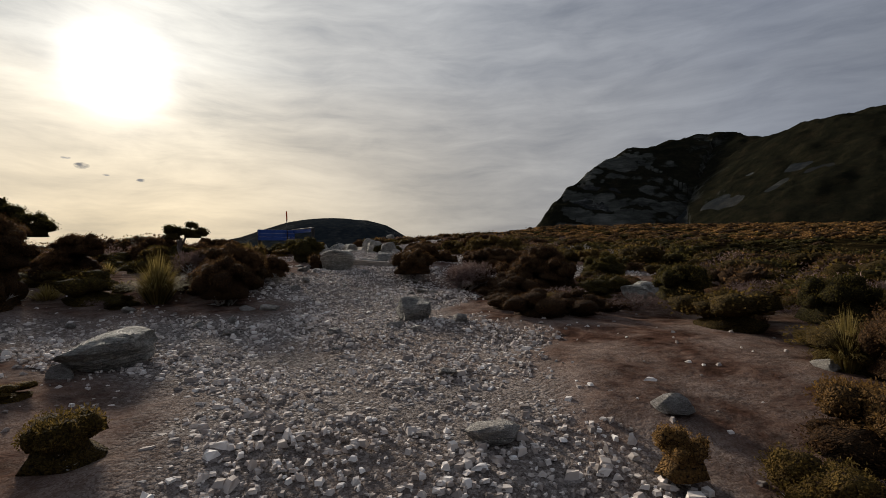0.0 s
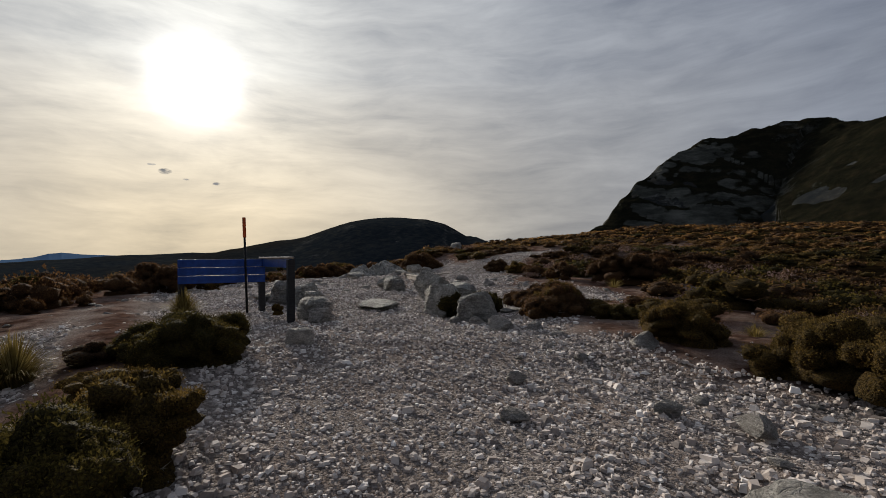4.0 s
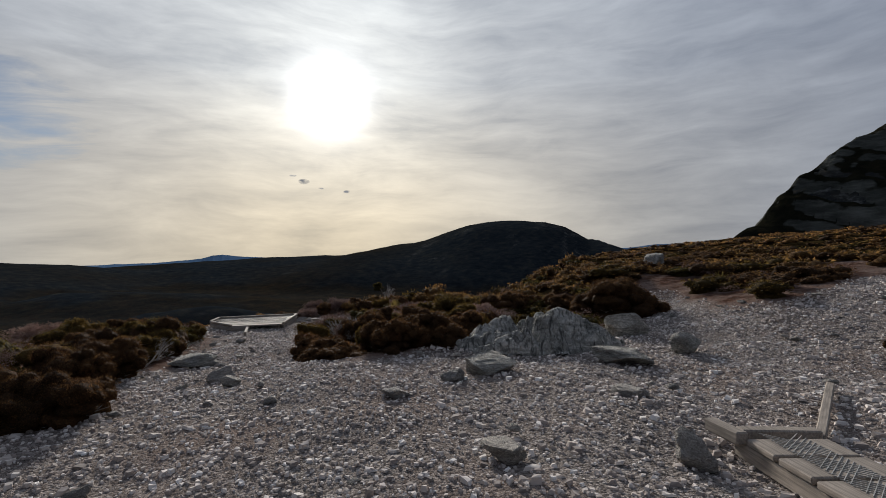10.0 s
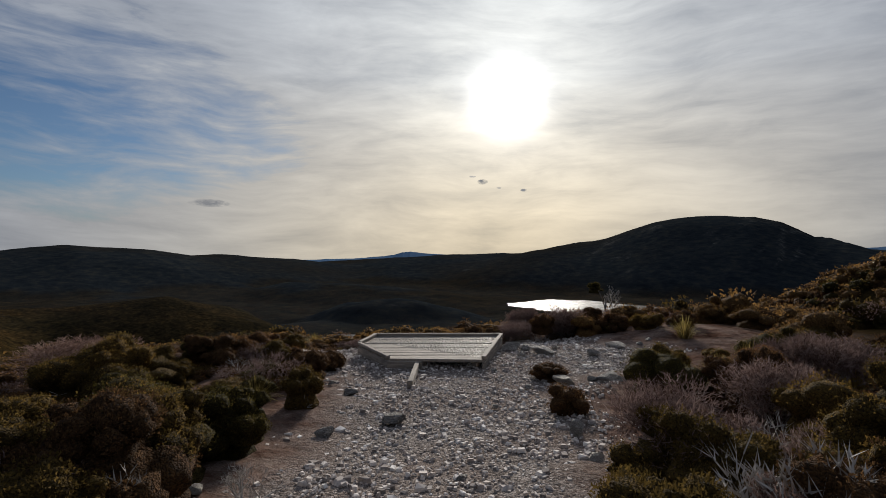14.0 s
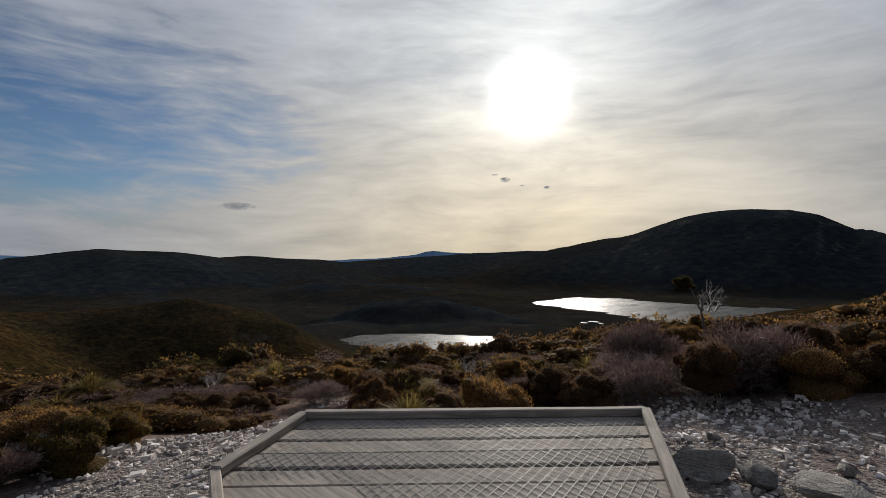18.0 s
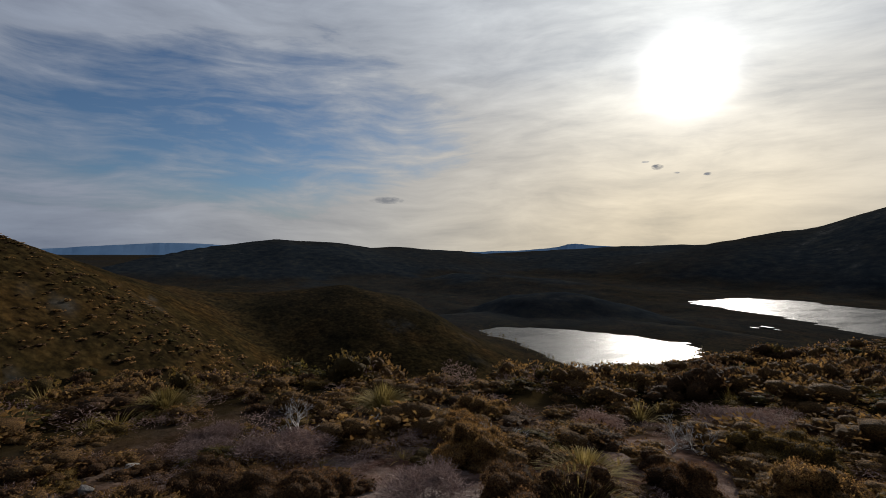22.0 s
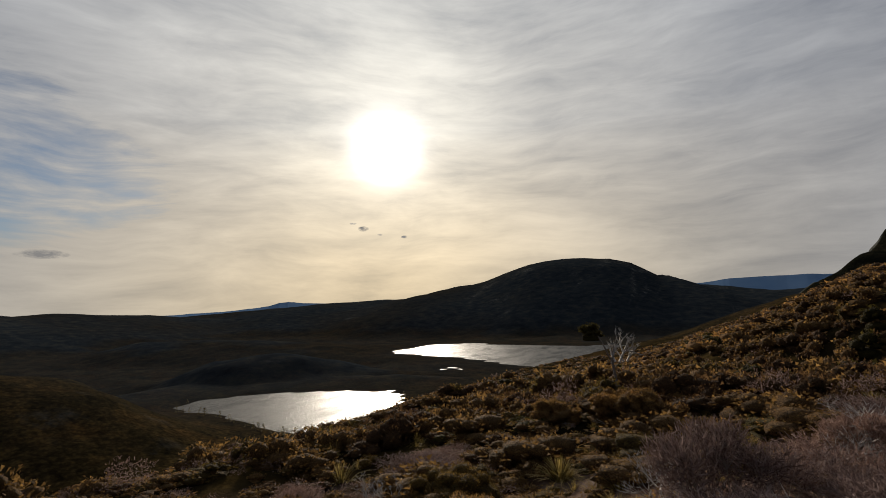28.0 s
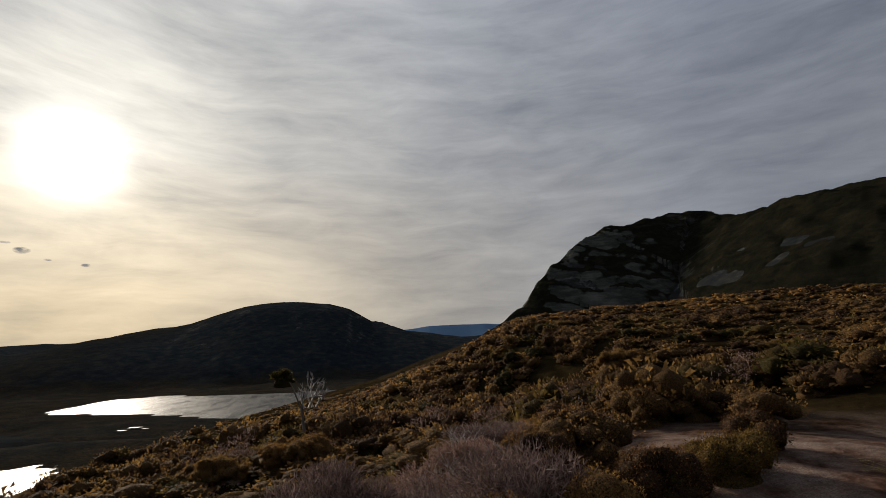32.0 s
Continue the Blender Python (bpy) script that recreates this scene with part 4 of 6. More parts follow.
def twig_arrays(stems, levels, seed, wide=0.5, tall=0.8, thick=0.016):
    """A leafless, many-forked shrub of unit width."""
    r = random.Random(seed)
    segs = []

    def grow(p, d, ln, rad, level):
        q = p + d * ln
        segs.append((p, q, rad, rad * 0.72))
        if level <= 0:
            return
        for _ in range(r.choice((2, 3, 3))):
            e = (d + Vector((r.gauss(0, 0.55), r.gauss(0, 0.55), r.gauss(0.14, 0.35)))).normalized()
            grow(q, e, ln * r.uniform(0.66, 1.0), rad * 0.68, level - 1)

    for k in range(stems):
        a = 2 * math.pi * k / stems + r.uniform(-0.4, 0.4)
        d = Vector((math.cos(a) * wide, math.sin(a) * wide, tall * r.uniform(0.6, 1.0))).normalized()
        grow(Vector((math.cos(a) * 0.04, math.sin(a) * 0.04, -0.03)), d, 0.135 * r.uniform(0.6, 1.3), thick, levels)
    vs, fs = [], []
    for p, q, ra, rb in segs:
        d = (q - p).normalized()
        u = d.orthogonal().normalized()
        w2 = d.cross(u)
        b = len(vs)
        if ra < thick * 0.42:
            turn = r.uniform(0, 6.28)
            e = u * math.cos(turn) + w2 * math.sin(turn)
            vs += [p - e * ra, p + e * ra, q + d * (q - p).length * 0.2]
            fs.append((b, b + 1, b + 2))
            continue
        for c, rad in ((p, ra), (q, rb)):
            for k in range(3):
                an = 2.0944 * k
                vs.append(c + (u * math.cos(an) + w2 * math.sin(an)) * rad)
        for k in range(3):
            fs += [(b + k, b + (k + 1) % 3, b + 3 + (k + 1) % 3), (b + k, b + 3 + (k + 1) % 3, b + 3 + k)]
    return np.array([v[:] for v in vs]), np.array(fs)


def scatter(arrays, places):
    """Many copies of unit meshes, joined: places are (x, y, z, width, height factor, turn, variant)."""
    vs, fs, base = [], [], 0
    for x, y, z, wdt, tall, turn, k in places:
        v, f = arrays[k % len(arrays)]
        c, s = math.cos(turn), math.sin(turn)
        p = np.empty_like(v)
        p[:, 0] = x + (v[:, 0] * c - v[:, 1] * s) * wdt
        p[:, 1] = y + (v[:, 0] * s + v[:, 1] * c) * wdt
        p[:, 2] = z + v[:, 2] * wdt * tall
        vs.append(p)
        fs.append(f + base)
        base += len(v)
    return np.concatenate(vs), np.concatenate(fs)


# ---- lookout platform ----
def plan(points, z0, z1, mat, name, parent):
    """A prism over a plan."""
    bm = bmesh.new()
    low = [bm.verts.new((x, y, z0)) for x, y in points]
    high = [bm.verts.new((x, y, z1)) for x, y in points]
    bm.faces.new(high)
    bm.faces.new(low[::-1])
    k = len(points)
    for i in range(k):
        bm.faces.new((low[i], low[(i + 1) % k], high[(i + 1) % k], high[i]))
    bmesh.ops.recalc_face_normals(bm, faces=bm.faces)
    bmesh.ops.bevel(bm, geom=bm.edges[:], offset=0.006, segments=1, affect="EDGES")
    return part(name, bm, mat, parent)


DECK_Z = 2.38
FL, FR, NR, NK, NL, LL = (-18.22, 35.09), (-16.47, 36.88), (-15.37, 34.81), (-16.10, 34.18), (-16.47, 33.84), (-17.72, 34.28)
DECK = [FL, FR, NR, NK, NL, LL]


def clip_line(poly, d0, normal):
    """Keeps the part of a plan on the side normal . p >= d0."""
    out = []
    for (ax, ay), (bx, by) in zip(poly, poly[1:] + poly[:1]):
        da, db = ax * normal[0] + ay * normal[1] - d0, bx * normal[0] + by * normal[1] - d0
        if da >= 0:
            out.append((ax, ay))
        if da * db < 0:
            s = da / (da - db)
            out.append((ax + (bx - ax) * s, ay + (by - ay) * s))
    return out


def edge_rail(a, b, parent, name, wide=0.07, tall=0.06, lift=0.0, ends=0.0, z=DECK_Z):
    ln = math.dist(a, b) + ends
    m = pose((a[0] + b[0]) / 2, (a[1] + b[1]) / 2, z + tall / 2 + lift, 0, 0, math.degrees(math.atan2(b[1] - a[1], b[0] - a[0])))
    return part(name, box((ln, wide, tall), bevel=0.008, wobble=0.004, cuts=6), GREY_TIMBER, parent, at=m)


def mesh_sheet(poly, z, parent):
    """Hexagonal netting stapled to the boards: thin ribbons in two slanted sets."""
    bm = bmesh.new()
    cx, cy = sum(p[0] for p in poly) / len(poly), sum(p[1] for p in poly) / len(poly)
    ux, uy = FR[0] - FL[0], FR[1] - FL[1]
    ln = math.hypot(ux, uy)
    ux, uy = ux / ln, uy / ln
    for ang in (55, -55):
        c, s = math.cos(radians(ang)), math.sin(radians(ang))
        dx, dy = ux * c - uy * s, ux * s + uy * c
        nx, ny = -dy, dx
        d = cx * nx + cy * ny
        for k in range(-40, 41):
            off = d + k * 0.052
            strip = clip_line(clip_line(poly, off, (nx, ny)), -(off + 0.0018), (-nx, -ny))
            if len(strip) >= 3:
                try:
                    bm.faces.new([bm.verts.new((x, y, z)) for x, y in strip])
                except ValueError:
                    pass
    ex = bmesh.ops.extrude_face_region(bm, geom=bm.faces[:])
    bmesh.ops.translate(bm, vec=(0, 0, 0.003), verts=[v for v in ex["geom"] if isinstance(v, bmesh.types.BMVert)])
    return part("netting", bm, WIRE, parent, "galvanised wire netting")


platform = new("lookout_platform")
tagged(platform, "weathered grey timber viewing platform with kerb rails and wire netting", "platform")
fx, fy = FR[0] - FL[0], FR[1] - FL[1]
fl = math.hypot(fx, fy)
nx, ny = fy / fl, -fx / fl  # from the far edge towards the track
far_d = FL[0] * nx + FL[1] * ny
board_w = 0.205
for k in range(13):
    strip = clip_line(clip_line(DECK, far_d + k * board_w + 0.013, (nx, ny)), -(far_d + (k + 1) * board_w - 0.013), (-nx, -ny))
    if len(strip) >= 3:
        up = 0.004 * math.sin(k * 2.7)
        plan(strip, DECK_Z - 0.045 + up, DECK_Z + up, GREY_TIMBER, "deck_board", platform)
inner = [(x + (-16.9 - x) * 0.07, y + (35.2 - y) * 0.07) for x, y in (FL, FR, NR, ((NR[0] * 0.45 + FR[0] * 0.55) - 1.4, (NR[1] * 0.45 + FR[1] * 0.55) - 1.3), LL)]
mesh_sheet(inner, DECK_Z + 0.006, platform)
edge_rail(FL, FR, platform, "kerb_rail")
edge_rail(FR, NR, platform, "kerb_rail")
edge_rail(LL, FL, platform, "kerb_rail")
for a, b in ((LL, NL), (NL, NK), (FL, LL), (NR, FR), (FL, FR)):
    edge_rail(a, b, platform, "fascia_board", 0.045, 0.17, -0.20, 0.02)
edge_rail(LL, NL, platform, "kerb_rail", 0.06, 0.05)
for p in DECK:
    x, y = p[0] + (-16.9 - p[0]) * 0.12, p[1] + (35.2 - p[1]) * 0.12
    lowest = min(zat(x, y), DECK_Z - 0.25) - 0.12
    part("post", box((0.10, 0.10, DECK_Z - 0.06 - lowest)), GREY_TIMBER, platform, at=pose(x, y, (DECK_Z - 0.06 + lowest) / 2))

edging = new("edging_timber")
tagged(edging, "weathered square timber edging the gravel by the platform", "timber edging")
ea, eb = (-16.15, 34.15), (-15.40, 33.25)
ez = max(zat(*ea), zat(*eb)) + 0.02
edge_rail(ea, eb, edging, "beam", 0.07, 0.12, -0.06, 0, ez)

# ---- boardwalk ramp ----
boardwalk = new("boardwalk")
tagged(boardwalk, "short ramp of grey planks with wire netting laid on the gravel", "boardwalk")
BA, BB = Vector((-4.60, 26.72, 0)), Vector((-3.56, 23.86, 0))
run = (BB - BA)
length = run.length
yaw = math.degrees(math.atan2(run.y, run.x))
bz = [zat(BA.x, BA.y) + 0.10, zat(BB.x, BB.y) + 0.17]
pitch = math.degrees(math.atan2(bz[0] - bz[1], length))
walk_frame = pose(BA.x, BA.y, bz[0], 0, pitch, yaw)
planks = 8
step_l = (length - 0.58) / planks
for k in range(planks):
    m = walk_frame @ pose(0.16 + (k + 0.5) * step_l, 0, 0.0, 0.6 * math.sin(k * 3), 0.8 * math.cos(k * 5), 1.2 * math.sin(k * 7))
    plank = part("plank", box((step_l - 0.035, 0.54, 0.045), bevel=0.008, wobble=0.003), GREY_TIMBER, boardwalk, at=m)
    bm = bmesh.new()
    for s in range(6):
        for sgn in (1, -1):
            box((0.004, 0.36, 0.004), (-(step_l - 0.1) / 2 + s * (step_l - 0.1) / 5, 0, 0.0255), Matrix.Rotation(sgn * 0.75, 3, "Z"), 0, 0, bm)
    net = part("netting", bm, WIRE, plank)
for side in (-0.22, 0.22):
    part("bearer", box((length + 0.1, 0.07, 0.12), bevel=0.01, wobble=0.004, cuts=4), GREY_TIMBER, boardwalk, at=walk_frame @ pose(length / 2 + 0.05, side, -0.088))
part("end_beam", box((0.11, 0.64, 0.07), bevel=0.01, wobble=0.004), GREY_TIMBER, boardwalk, at=walk_frame @ pose(length + 0.02, 0.06, -0.02, 0, 3, 6))
part("head_beam", box((0.10, 0.54, 0.08), bevel=0.01, wobble=0.004), GREY_TIMBER, boardwalk, at=walk_frame @ pose(0.02, 0.05, 0.0, 0, 0, -3))
part("head_block", box((0.34, 0.09, 0.09), bevel=0.01, wobble=0.004), GREY_TIMBER, boardwalk, at=walk_frame @ pose(-0.02, -0.30, 0.01, 0, 0, 8))

loose = new("loose_plank")
tagged(loose, "narrow weathered plank lying propped on the gravel", "plank")
la, lb = Vector((-4.20, 27.05, 0)), Vector((-3.62, 28.65, 0))
part("board", box(((lb - la).length, 0.07, 0.045), bevel=0.008, wobble=0.004, cuts=4), GREY_TIMBER, loose,
     at=pose((la.x + lb.x) / 2, (la.y + lb.y) / 2, (zat(la.x, la.y) + zat(lb.x, lb.y)) / 2 + 0.05, 0, -2, math.degrees(math.atan2(lb.y - la.y, lb.x - la.x))))

# ---- timber step across the track ----
step_log = new("timber_step")
tagged(step_log, "squared timber sleeper set across the gravel track as a step", "timber step")
sa, sb = (-2.15, 11.30), (-0.85, 10.20)
part("sleeper", box((math.dist(sa, sb), 0.075, 0.20), bevel=0.012, wobble=0.006, cuts=8), GREY_TIMBER, step_log,
     at=pose((sa[0] + sb[0]) / 2, (sa[1] + sb[1]) / 2, (zat(*sa) + zat(*sb)) / 2 + 0.03, 0, math.degrees(math.atan2(zat(*sa) - zat(*sb), math.dist(sa, sb))), math.degrees(math.atan2(sb[1] - sa[1], sb[0] - sa[0]))))

# ---- track sign and marker pole ----
SIGN_L, SIGN_B, SIGN_N = (-6.93, 18.22), (-5.85, 18.86), (-4.73, 17.57)
SIGN_TOP = 3.66
sign = new("track_sign")
tagged(sign, "corner track sign of blue lettered boards on dark posts", "sign")
for x, y in (SIGN_L, SIGN_B, SIGN_N):
    z = zat(x, y)
    part("post", box((0.10, 0.10, SIGN_TOP - z + 0.12), bevel=0.007), DARK_TIMBER, sign, at=pose(x, y, (SIGN_TOP + z - 0.12) / 2, 0, 0, 42))


def rail_between(a, b, wide, tall, z, name, mat, shift=0.0, extra=0.0):
    ln = math.dist(a, b) + extra
    ang = math.atan2(b[1] - a[1], b[0] - a[0])
    m = pose((a[0] + b[0]) / 2 - math.sin(ang) * shift, (a[1] + b[1]) / 2 + math.cos(ang) * shift, z, 0, 0, math.degrees(ang))
    ob = part(name, box((ln, wide, tall), bevel=0.006), mat, sign, at=m)
    part("worn_edge", box((ln - 0.02, wide * 0.7, 0.006), bevel=0.001), BARE_EDGE, ob, at=pose(0, 0, tall / 2 + 0.001))
    return ob


for k in range(3):
    rail_between(SIGN_L, SIGN_B, 0.036, 0.128, SIGN_TOP - 0.055 - k * 0.137, "sign_board", BLUE_PAINT, -0.068, 0.10)
side_board = rail_between(SIGN_B, SIGN_N, 0.035, 0.135, SIGN_TOP - 0.055, "sign_board", BLUE_PAINT, 0.0, 0.02)
rail_between(SIGN_B, SIGN_N, 0.085, 0.028, SIGN_TOP + 0.027, "cap_rail", GREY_TIMBER, 0.0, 0.10)
YELLOW = plain_material("yellow_mark", (0.62, 0.42, 0.03), 0.5)


def lettering(text, size, parent, at):
    cu = bpy.data.curves.new("lettering", "FONT")
    cu.body, cu.size, cu.extrude, cu.align_y = text, size, 0.0015, "CENTER"
    tmp = bpy.data.objects.new("lettering", cu)
    me = bpy.data.meshes.new_from_object(tmp)
    bpy.data.objects.remove(tmp)
    me.materials.append(BARE_EDGE)
    ob = new("lettering", me)
    ob.parent = parent
    ob.matrix_basis = at
    ob["label"] = "white lettering"
    return ob


# the outer face looks away from the corner
along = 0.0
for word in "Ronny Creek via Crater Lake 45 min".split():
    lettering(word, 0.082, side_board, pose(0.68 - along, 0.0195, 0.0, 90, 0, 180))
    along += 0.043 * len(word) + 0.026
bm = bmesh.new()
bm.faces.new([bm.verts.new(v) for v in ((0, 0, -0.028), (0, 0, 0.028), (0.042, 0, 0))])
ex = bmesh.ops.extrude_face_region(bm, geom=bm.faces[:])
bmesh.ops.translate(bm, vec=(0, 0.003, 0), verts=[v for v in ex["geom"] if isinstance(v, bmesh.types.BMVert)])
part("arrow_mark", bm, YELLOW, side_board, "yellow arrow", at=pose(0.74, 0.0178, 0))
for k, (drop, tall) in enumerate(((0.16, 0.10), (0.28, 0.06), (0.38, 0.07), (0.52, 0.07))):
    part("sticker", box((0.002, 0.055, tall), bevel=0.0005), BARE_EDGE, sign, "small worn sticker", at=pose(*SIGN_B, SIGN_TOP - drop, 0, 0, 42) @ pose(0.052, 0, 0))

pole = new("marker_pole")
tagged(pole, "thin black snow marker pole with an orange top sleeve", "marker pole")
px, py = -5.94, 18.52
pz = zat(px, py)
ph = 4.38 - pz
lean = pose(px, py, pz, 0, -1.6, 20)
part("shaft", tube([(0, 0, -0.15), (0, 0, ph * 0.5), (0, 0, ph - 0.30)], [0.020, 0.019, 0.018], 10), BLACK_STEEL, pole, at=lean, smooth=True)
sleeve = part("sleeve", tube([(0, 0, ph - 0.34), (0, 0, ph - 0.335), (0, 0, ph - 0.005), (0, 0, ph)], [0.026, 0.0275, 0.0275, 0.024], 12), ORANGE_PAINT, pole, "orange plastic sleeve", at=lean)
part("marker_tag", box((0.004, 0.05, 0.10), (0.021, 0, ph * 0.35), bevel=0.001), BARE_EDGE, pole, "small pale tag with worn print", at=lean)


# ---- the crag over the moor ----
CRAG_ROCK = crag_material()
tagged(new("crag", crag_mesh()), "dark craggy hill of grey rock ledges and scrub", "hill", kind="structure")

# ---- rocks ----
def rock_bm(seed, sub=3, flat=0.0, sharp=0.5):
    """A weathered block: a few broken faces cut into a lumpy ball, edges worn round."""
    r = random.Random(seed)
    bm = bmesh.new()
    bmesh.ops.create_icosphere(bm, subdivisions=sub, radius=0.5)
    planes = []
    for _ in range(13):
        d = Vector((r.gauss(0, 1), r.gauss(0, 1), r.gauss(0.1, 0.8))).normalized()
        planes.append((d, r.uniform(0.20, 0.42), r.uniform(0.90, 1.0)))
    off = Vector((seed * 3.7, seed * 1.9, seed * 0.7))
    for v in bm.verts:
        c = v.co
        c *= 1 + 0.45 * noise.noise(c * 2.1 + off)
        for d, k, cut in planes:
            over = c.dot(d) - k
            if over > 0:
                c -= d * over * cut
        ledge = math.floor((c.z * 0.8 + c.x * 0.35 + 0.1 * noise.noise(c * 3 + off)) * 7) % 2
        c += c.normalized() * (0.05 * noise.noise(c * 3.2 + off) + 0.05 * noise.noise(c * 8 + off) * sharp + 0.02 * noise.noise(c * 19 + off) + 0.012 * ledge)
        if flat and c.z > flat:
            c.z = flat + (c.z - flat) * 0.55
    xs = [v.co.x for v in bm.verts]
    ys = [v.co.y for v in bm.verts]
    zs = [v.co.z for v in bm.verts]
    for v in bm.verts:
        v.co = Vector(((v.co.x - min(xs)) / (max(xs) - min(xs)) - 0.5, (v.co.y - min(ys)) / (max(ys) - min(ys)) - 0.5, (v.co.z - min(zs)) / (max(zs) - min(zs))))
    return bm


def rock_mesh(name, seed, mat, sub=3, flat=0.0):
    bm = rock_bm(seed, sub, flat)
    me = bpy.data.meshes.new(name)
    bm.to_mesh(me)
    bm.free()
    me.materials.append(mat)
    me.polygons.foreach_set("use_smooth", [True] * len(me.polygons))
    me.set_sharp_from_angle(angle=radians(22))
    return me


BOULDERS = [rock_mesh("boulder", k, STONE, 4, 0.24) for k in range(10)]
PALE_BOULDERS = [rock_mesh("boulder", 60 + k, PALE_STONE, 4, 0.20) for k in range(5)]
PALE = [rock_mesh("rock", 20 + k, PALE_STONE, 3) for k in range(8)]
SMALL = [rock_mesh("stone", 40 + k, PALE_STONE, 2) for k in range(10)]


def set_rock(name, mesh, x, y, wdt, tall, turn, label, group, sink=0.22):
    ob = new(name, mesh)
    deep = wdt * random.uniform(0.65, 0.95)
    full = tall / (1 - sink)
    ob.matrix_world = Matrix.Translation((x, y, zat(x, y) - full * sink)) @ pose(0, 0, 0, 0, 0, turn).to_3x3().to_4x4() @ Matrix.Diagonal((wdt, deep, full, 1))
    return tagged(ob, label, "rock", group)


START_ROCKS = [(-2.80, 4.08, 0.73, 0.34), (-2.88, 3.64, 0.21, 0.15), (0.26, 2.59, 0.31, 0.17), (-0.33, 5.76, 0.50, 0.34), (0.18, 5.50, 0.21, 0.19), (-2.44, 5.62, 0.15, 0.17), (-2.80, 5.51, 0.17, 0.13), (-0.52, 5.36, 0.22, 0.10), (-0.28, 5.13, 0.15, 0.09), (1.30, 2.78, 0.22, 0.14), (-2.25, 6.28, 0.30, 0.19), (-2.51, 6.18, 0.24, 0.15), (-2.26, 5.12, 0.20, 0.13), (2.97, 7.29, 0.49, 0.37), (-6.35, 7.13, 0.16, 0.13), (2.68, 3.35, 0.20, 0.10), (3.24, 5.36, 0.36, 0.13), (-2.31, 10.59, 0.68, 0.47), (-2.80, 9.72, 0.26, 0.16), (-2.35, 8.28, 0.15, 0.14), (-1.80, 11.70, 0.43, 0.17), (-1.31, 11.79, 0.35, 0.18), (-1.00, 11.15, 0.25, 0.16), (-1.39, 8.22, 0.10, 0.06), (-2.54, 9.75, 0.15, 0.10)]
BENCH_ROCKS = [(-2.43, 12.02, 0.30, 0.13), (-1.82, 11.87, 0.49, 0.15), (-1.41, 11.98, 0.59, 0.28), (-0.30, 12.96, 0.76, 0.18), (-0.22, 12.49, 0.18, 0.10), (1.58, 13.84, 0.17, 0.15), (-1.55, 14.12, 0.22, 0.11), (-1.52, 15.10, 0.18, 0.12), (-3.89, 15.96, 0.35, 0.27), (-0.47, 14.40, 0.24, 0.12), (-0.01, 14.12, 0.34, 0.16), (-0.08, 16.38, 0.40, 0.20)]
RAMP_ROCKS = [(-2.01, 17.75, 0.23, 0.16), (-2.32, 17.80, 0.21, 0.15), (-1.67, 17.34, 0.34, 0.26), (-1.20, 17.20, 0.21, 0.19), (-0.96, 16.91, 0.18, 0.09), (-4.83, 16.29, 0.39, 0.16), (-6.42, 17.70, 0.22, 0.20), (-3.34, 18.70, 0.14, 0.07), (-7.14, 24.67, 0.39, 0.21), (-2.61, 18.58, 0.18, 0.14), (-6.87, 21.72, 0.54, 0.20), (-6.58, 22.90, 0.31, 0.16), (-6.62, 23.38, 0.43, 0.18), (-6.42, 23.97, 0.36, 0.10)]
BIG_ROCKS = [(-5.92, 19.89, 0.62, 0.53), (-5.41, 19.85, 0.57, 0.47), (-5.12, 19.41, 0.43, 0.34), (-4.56, 17.93, 0.59, 0.38), (-4.48, 18.36, 0.26, 0.33), (-4.29, 17.60, 0.36, 0.28), (-3.85, 19.32, 0.84, 0.19), (-4.23, 22.04, 0.61, 0.37), (-2.99, 20.48, 0.61, 0.73), (-2.48, 20.26, 0.73, 0.48), (-2.62, 18.96, 0.58, 0.58), (-2.01, 18.06, 0.63, 0.51), (-1.44, 19.13, 0.51, 0.11)]
GRAVEL_ROCKS = [(-4.96, 22.37, 0.28, 0.14), (-6.28, 20.23, 0.71, 0.24), (-5.56, 20.79, 0.23, 0.21), (-5.16, 20.88, 0.22, 0.11), (-4.37, 22.40, 0.54, 0.37), (-4.06, 21.82, 0.49, 0.34), (-4.08, 21.66, 0.23, 0.14), (-3.25, 22.25, 0.44, 0.31), (-3.14, 21.84, 0.31, 0.22), (-2.83, 23.21, 0.32, 0.20), (-1.97, 23.29, 0.32, 0.22), (-2.71, 24.72, 0.45, 0.21), (-3.81, 23.30, 0.30, 0.19), (-5.21, 21.67, 0.26, 0.11), (-6.87, 20.42, 0.19, 0.15), (-6.39, 26.06, 0.37, 0.16), (-6.57, 23.70, 0.30, 0.14), (-8.46, 23.10, 0.26, 0.15), (-4.79, 24.90, 0.21, 0.13), (-5.12, 26.31, 0.31, 0.28)]
FORK_ROCKS = [(-2.77, 24.52, 0.41, 0.30), (-2.90, 25.22, 0.34, 0.20), (-5.56, 32.56, 0.76, 0.52), (-4.73, 30.68, 0.42, 0.38), (-5.58, 29.67, 0.71, 0.25), (-7.22, 28.74, 0.58, 0.27), (-7.50, 28.19, 0.34, 0.18), (-10.92, 27.95, 0.42, 0.23), (-10.34, 27.57, 0.29, 0.14), (-7.87, 27.30, 0.37, 0.14), (-5.52, 27.78, 0.39, 0.16), (-12.42, 28.88, 0.72, 0.20), (-11.83, 28.89, 0.18, 0.08), (-11.27, 31.16, 0.23, 0.22)] + [(-4.6, 42.0, 0.95, 0.7), (2.3, 41.6, 0.5, 0.3)]
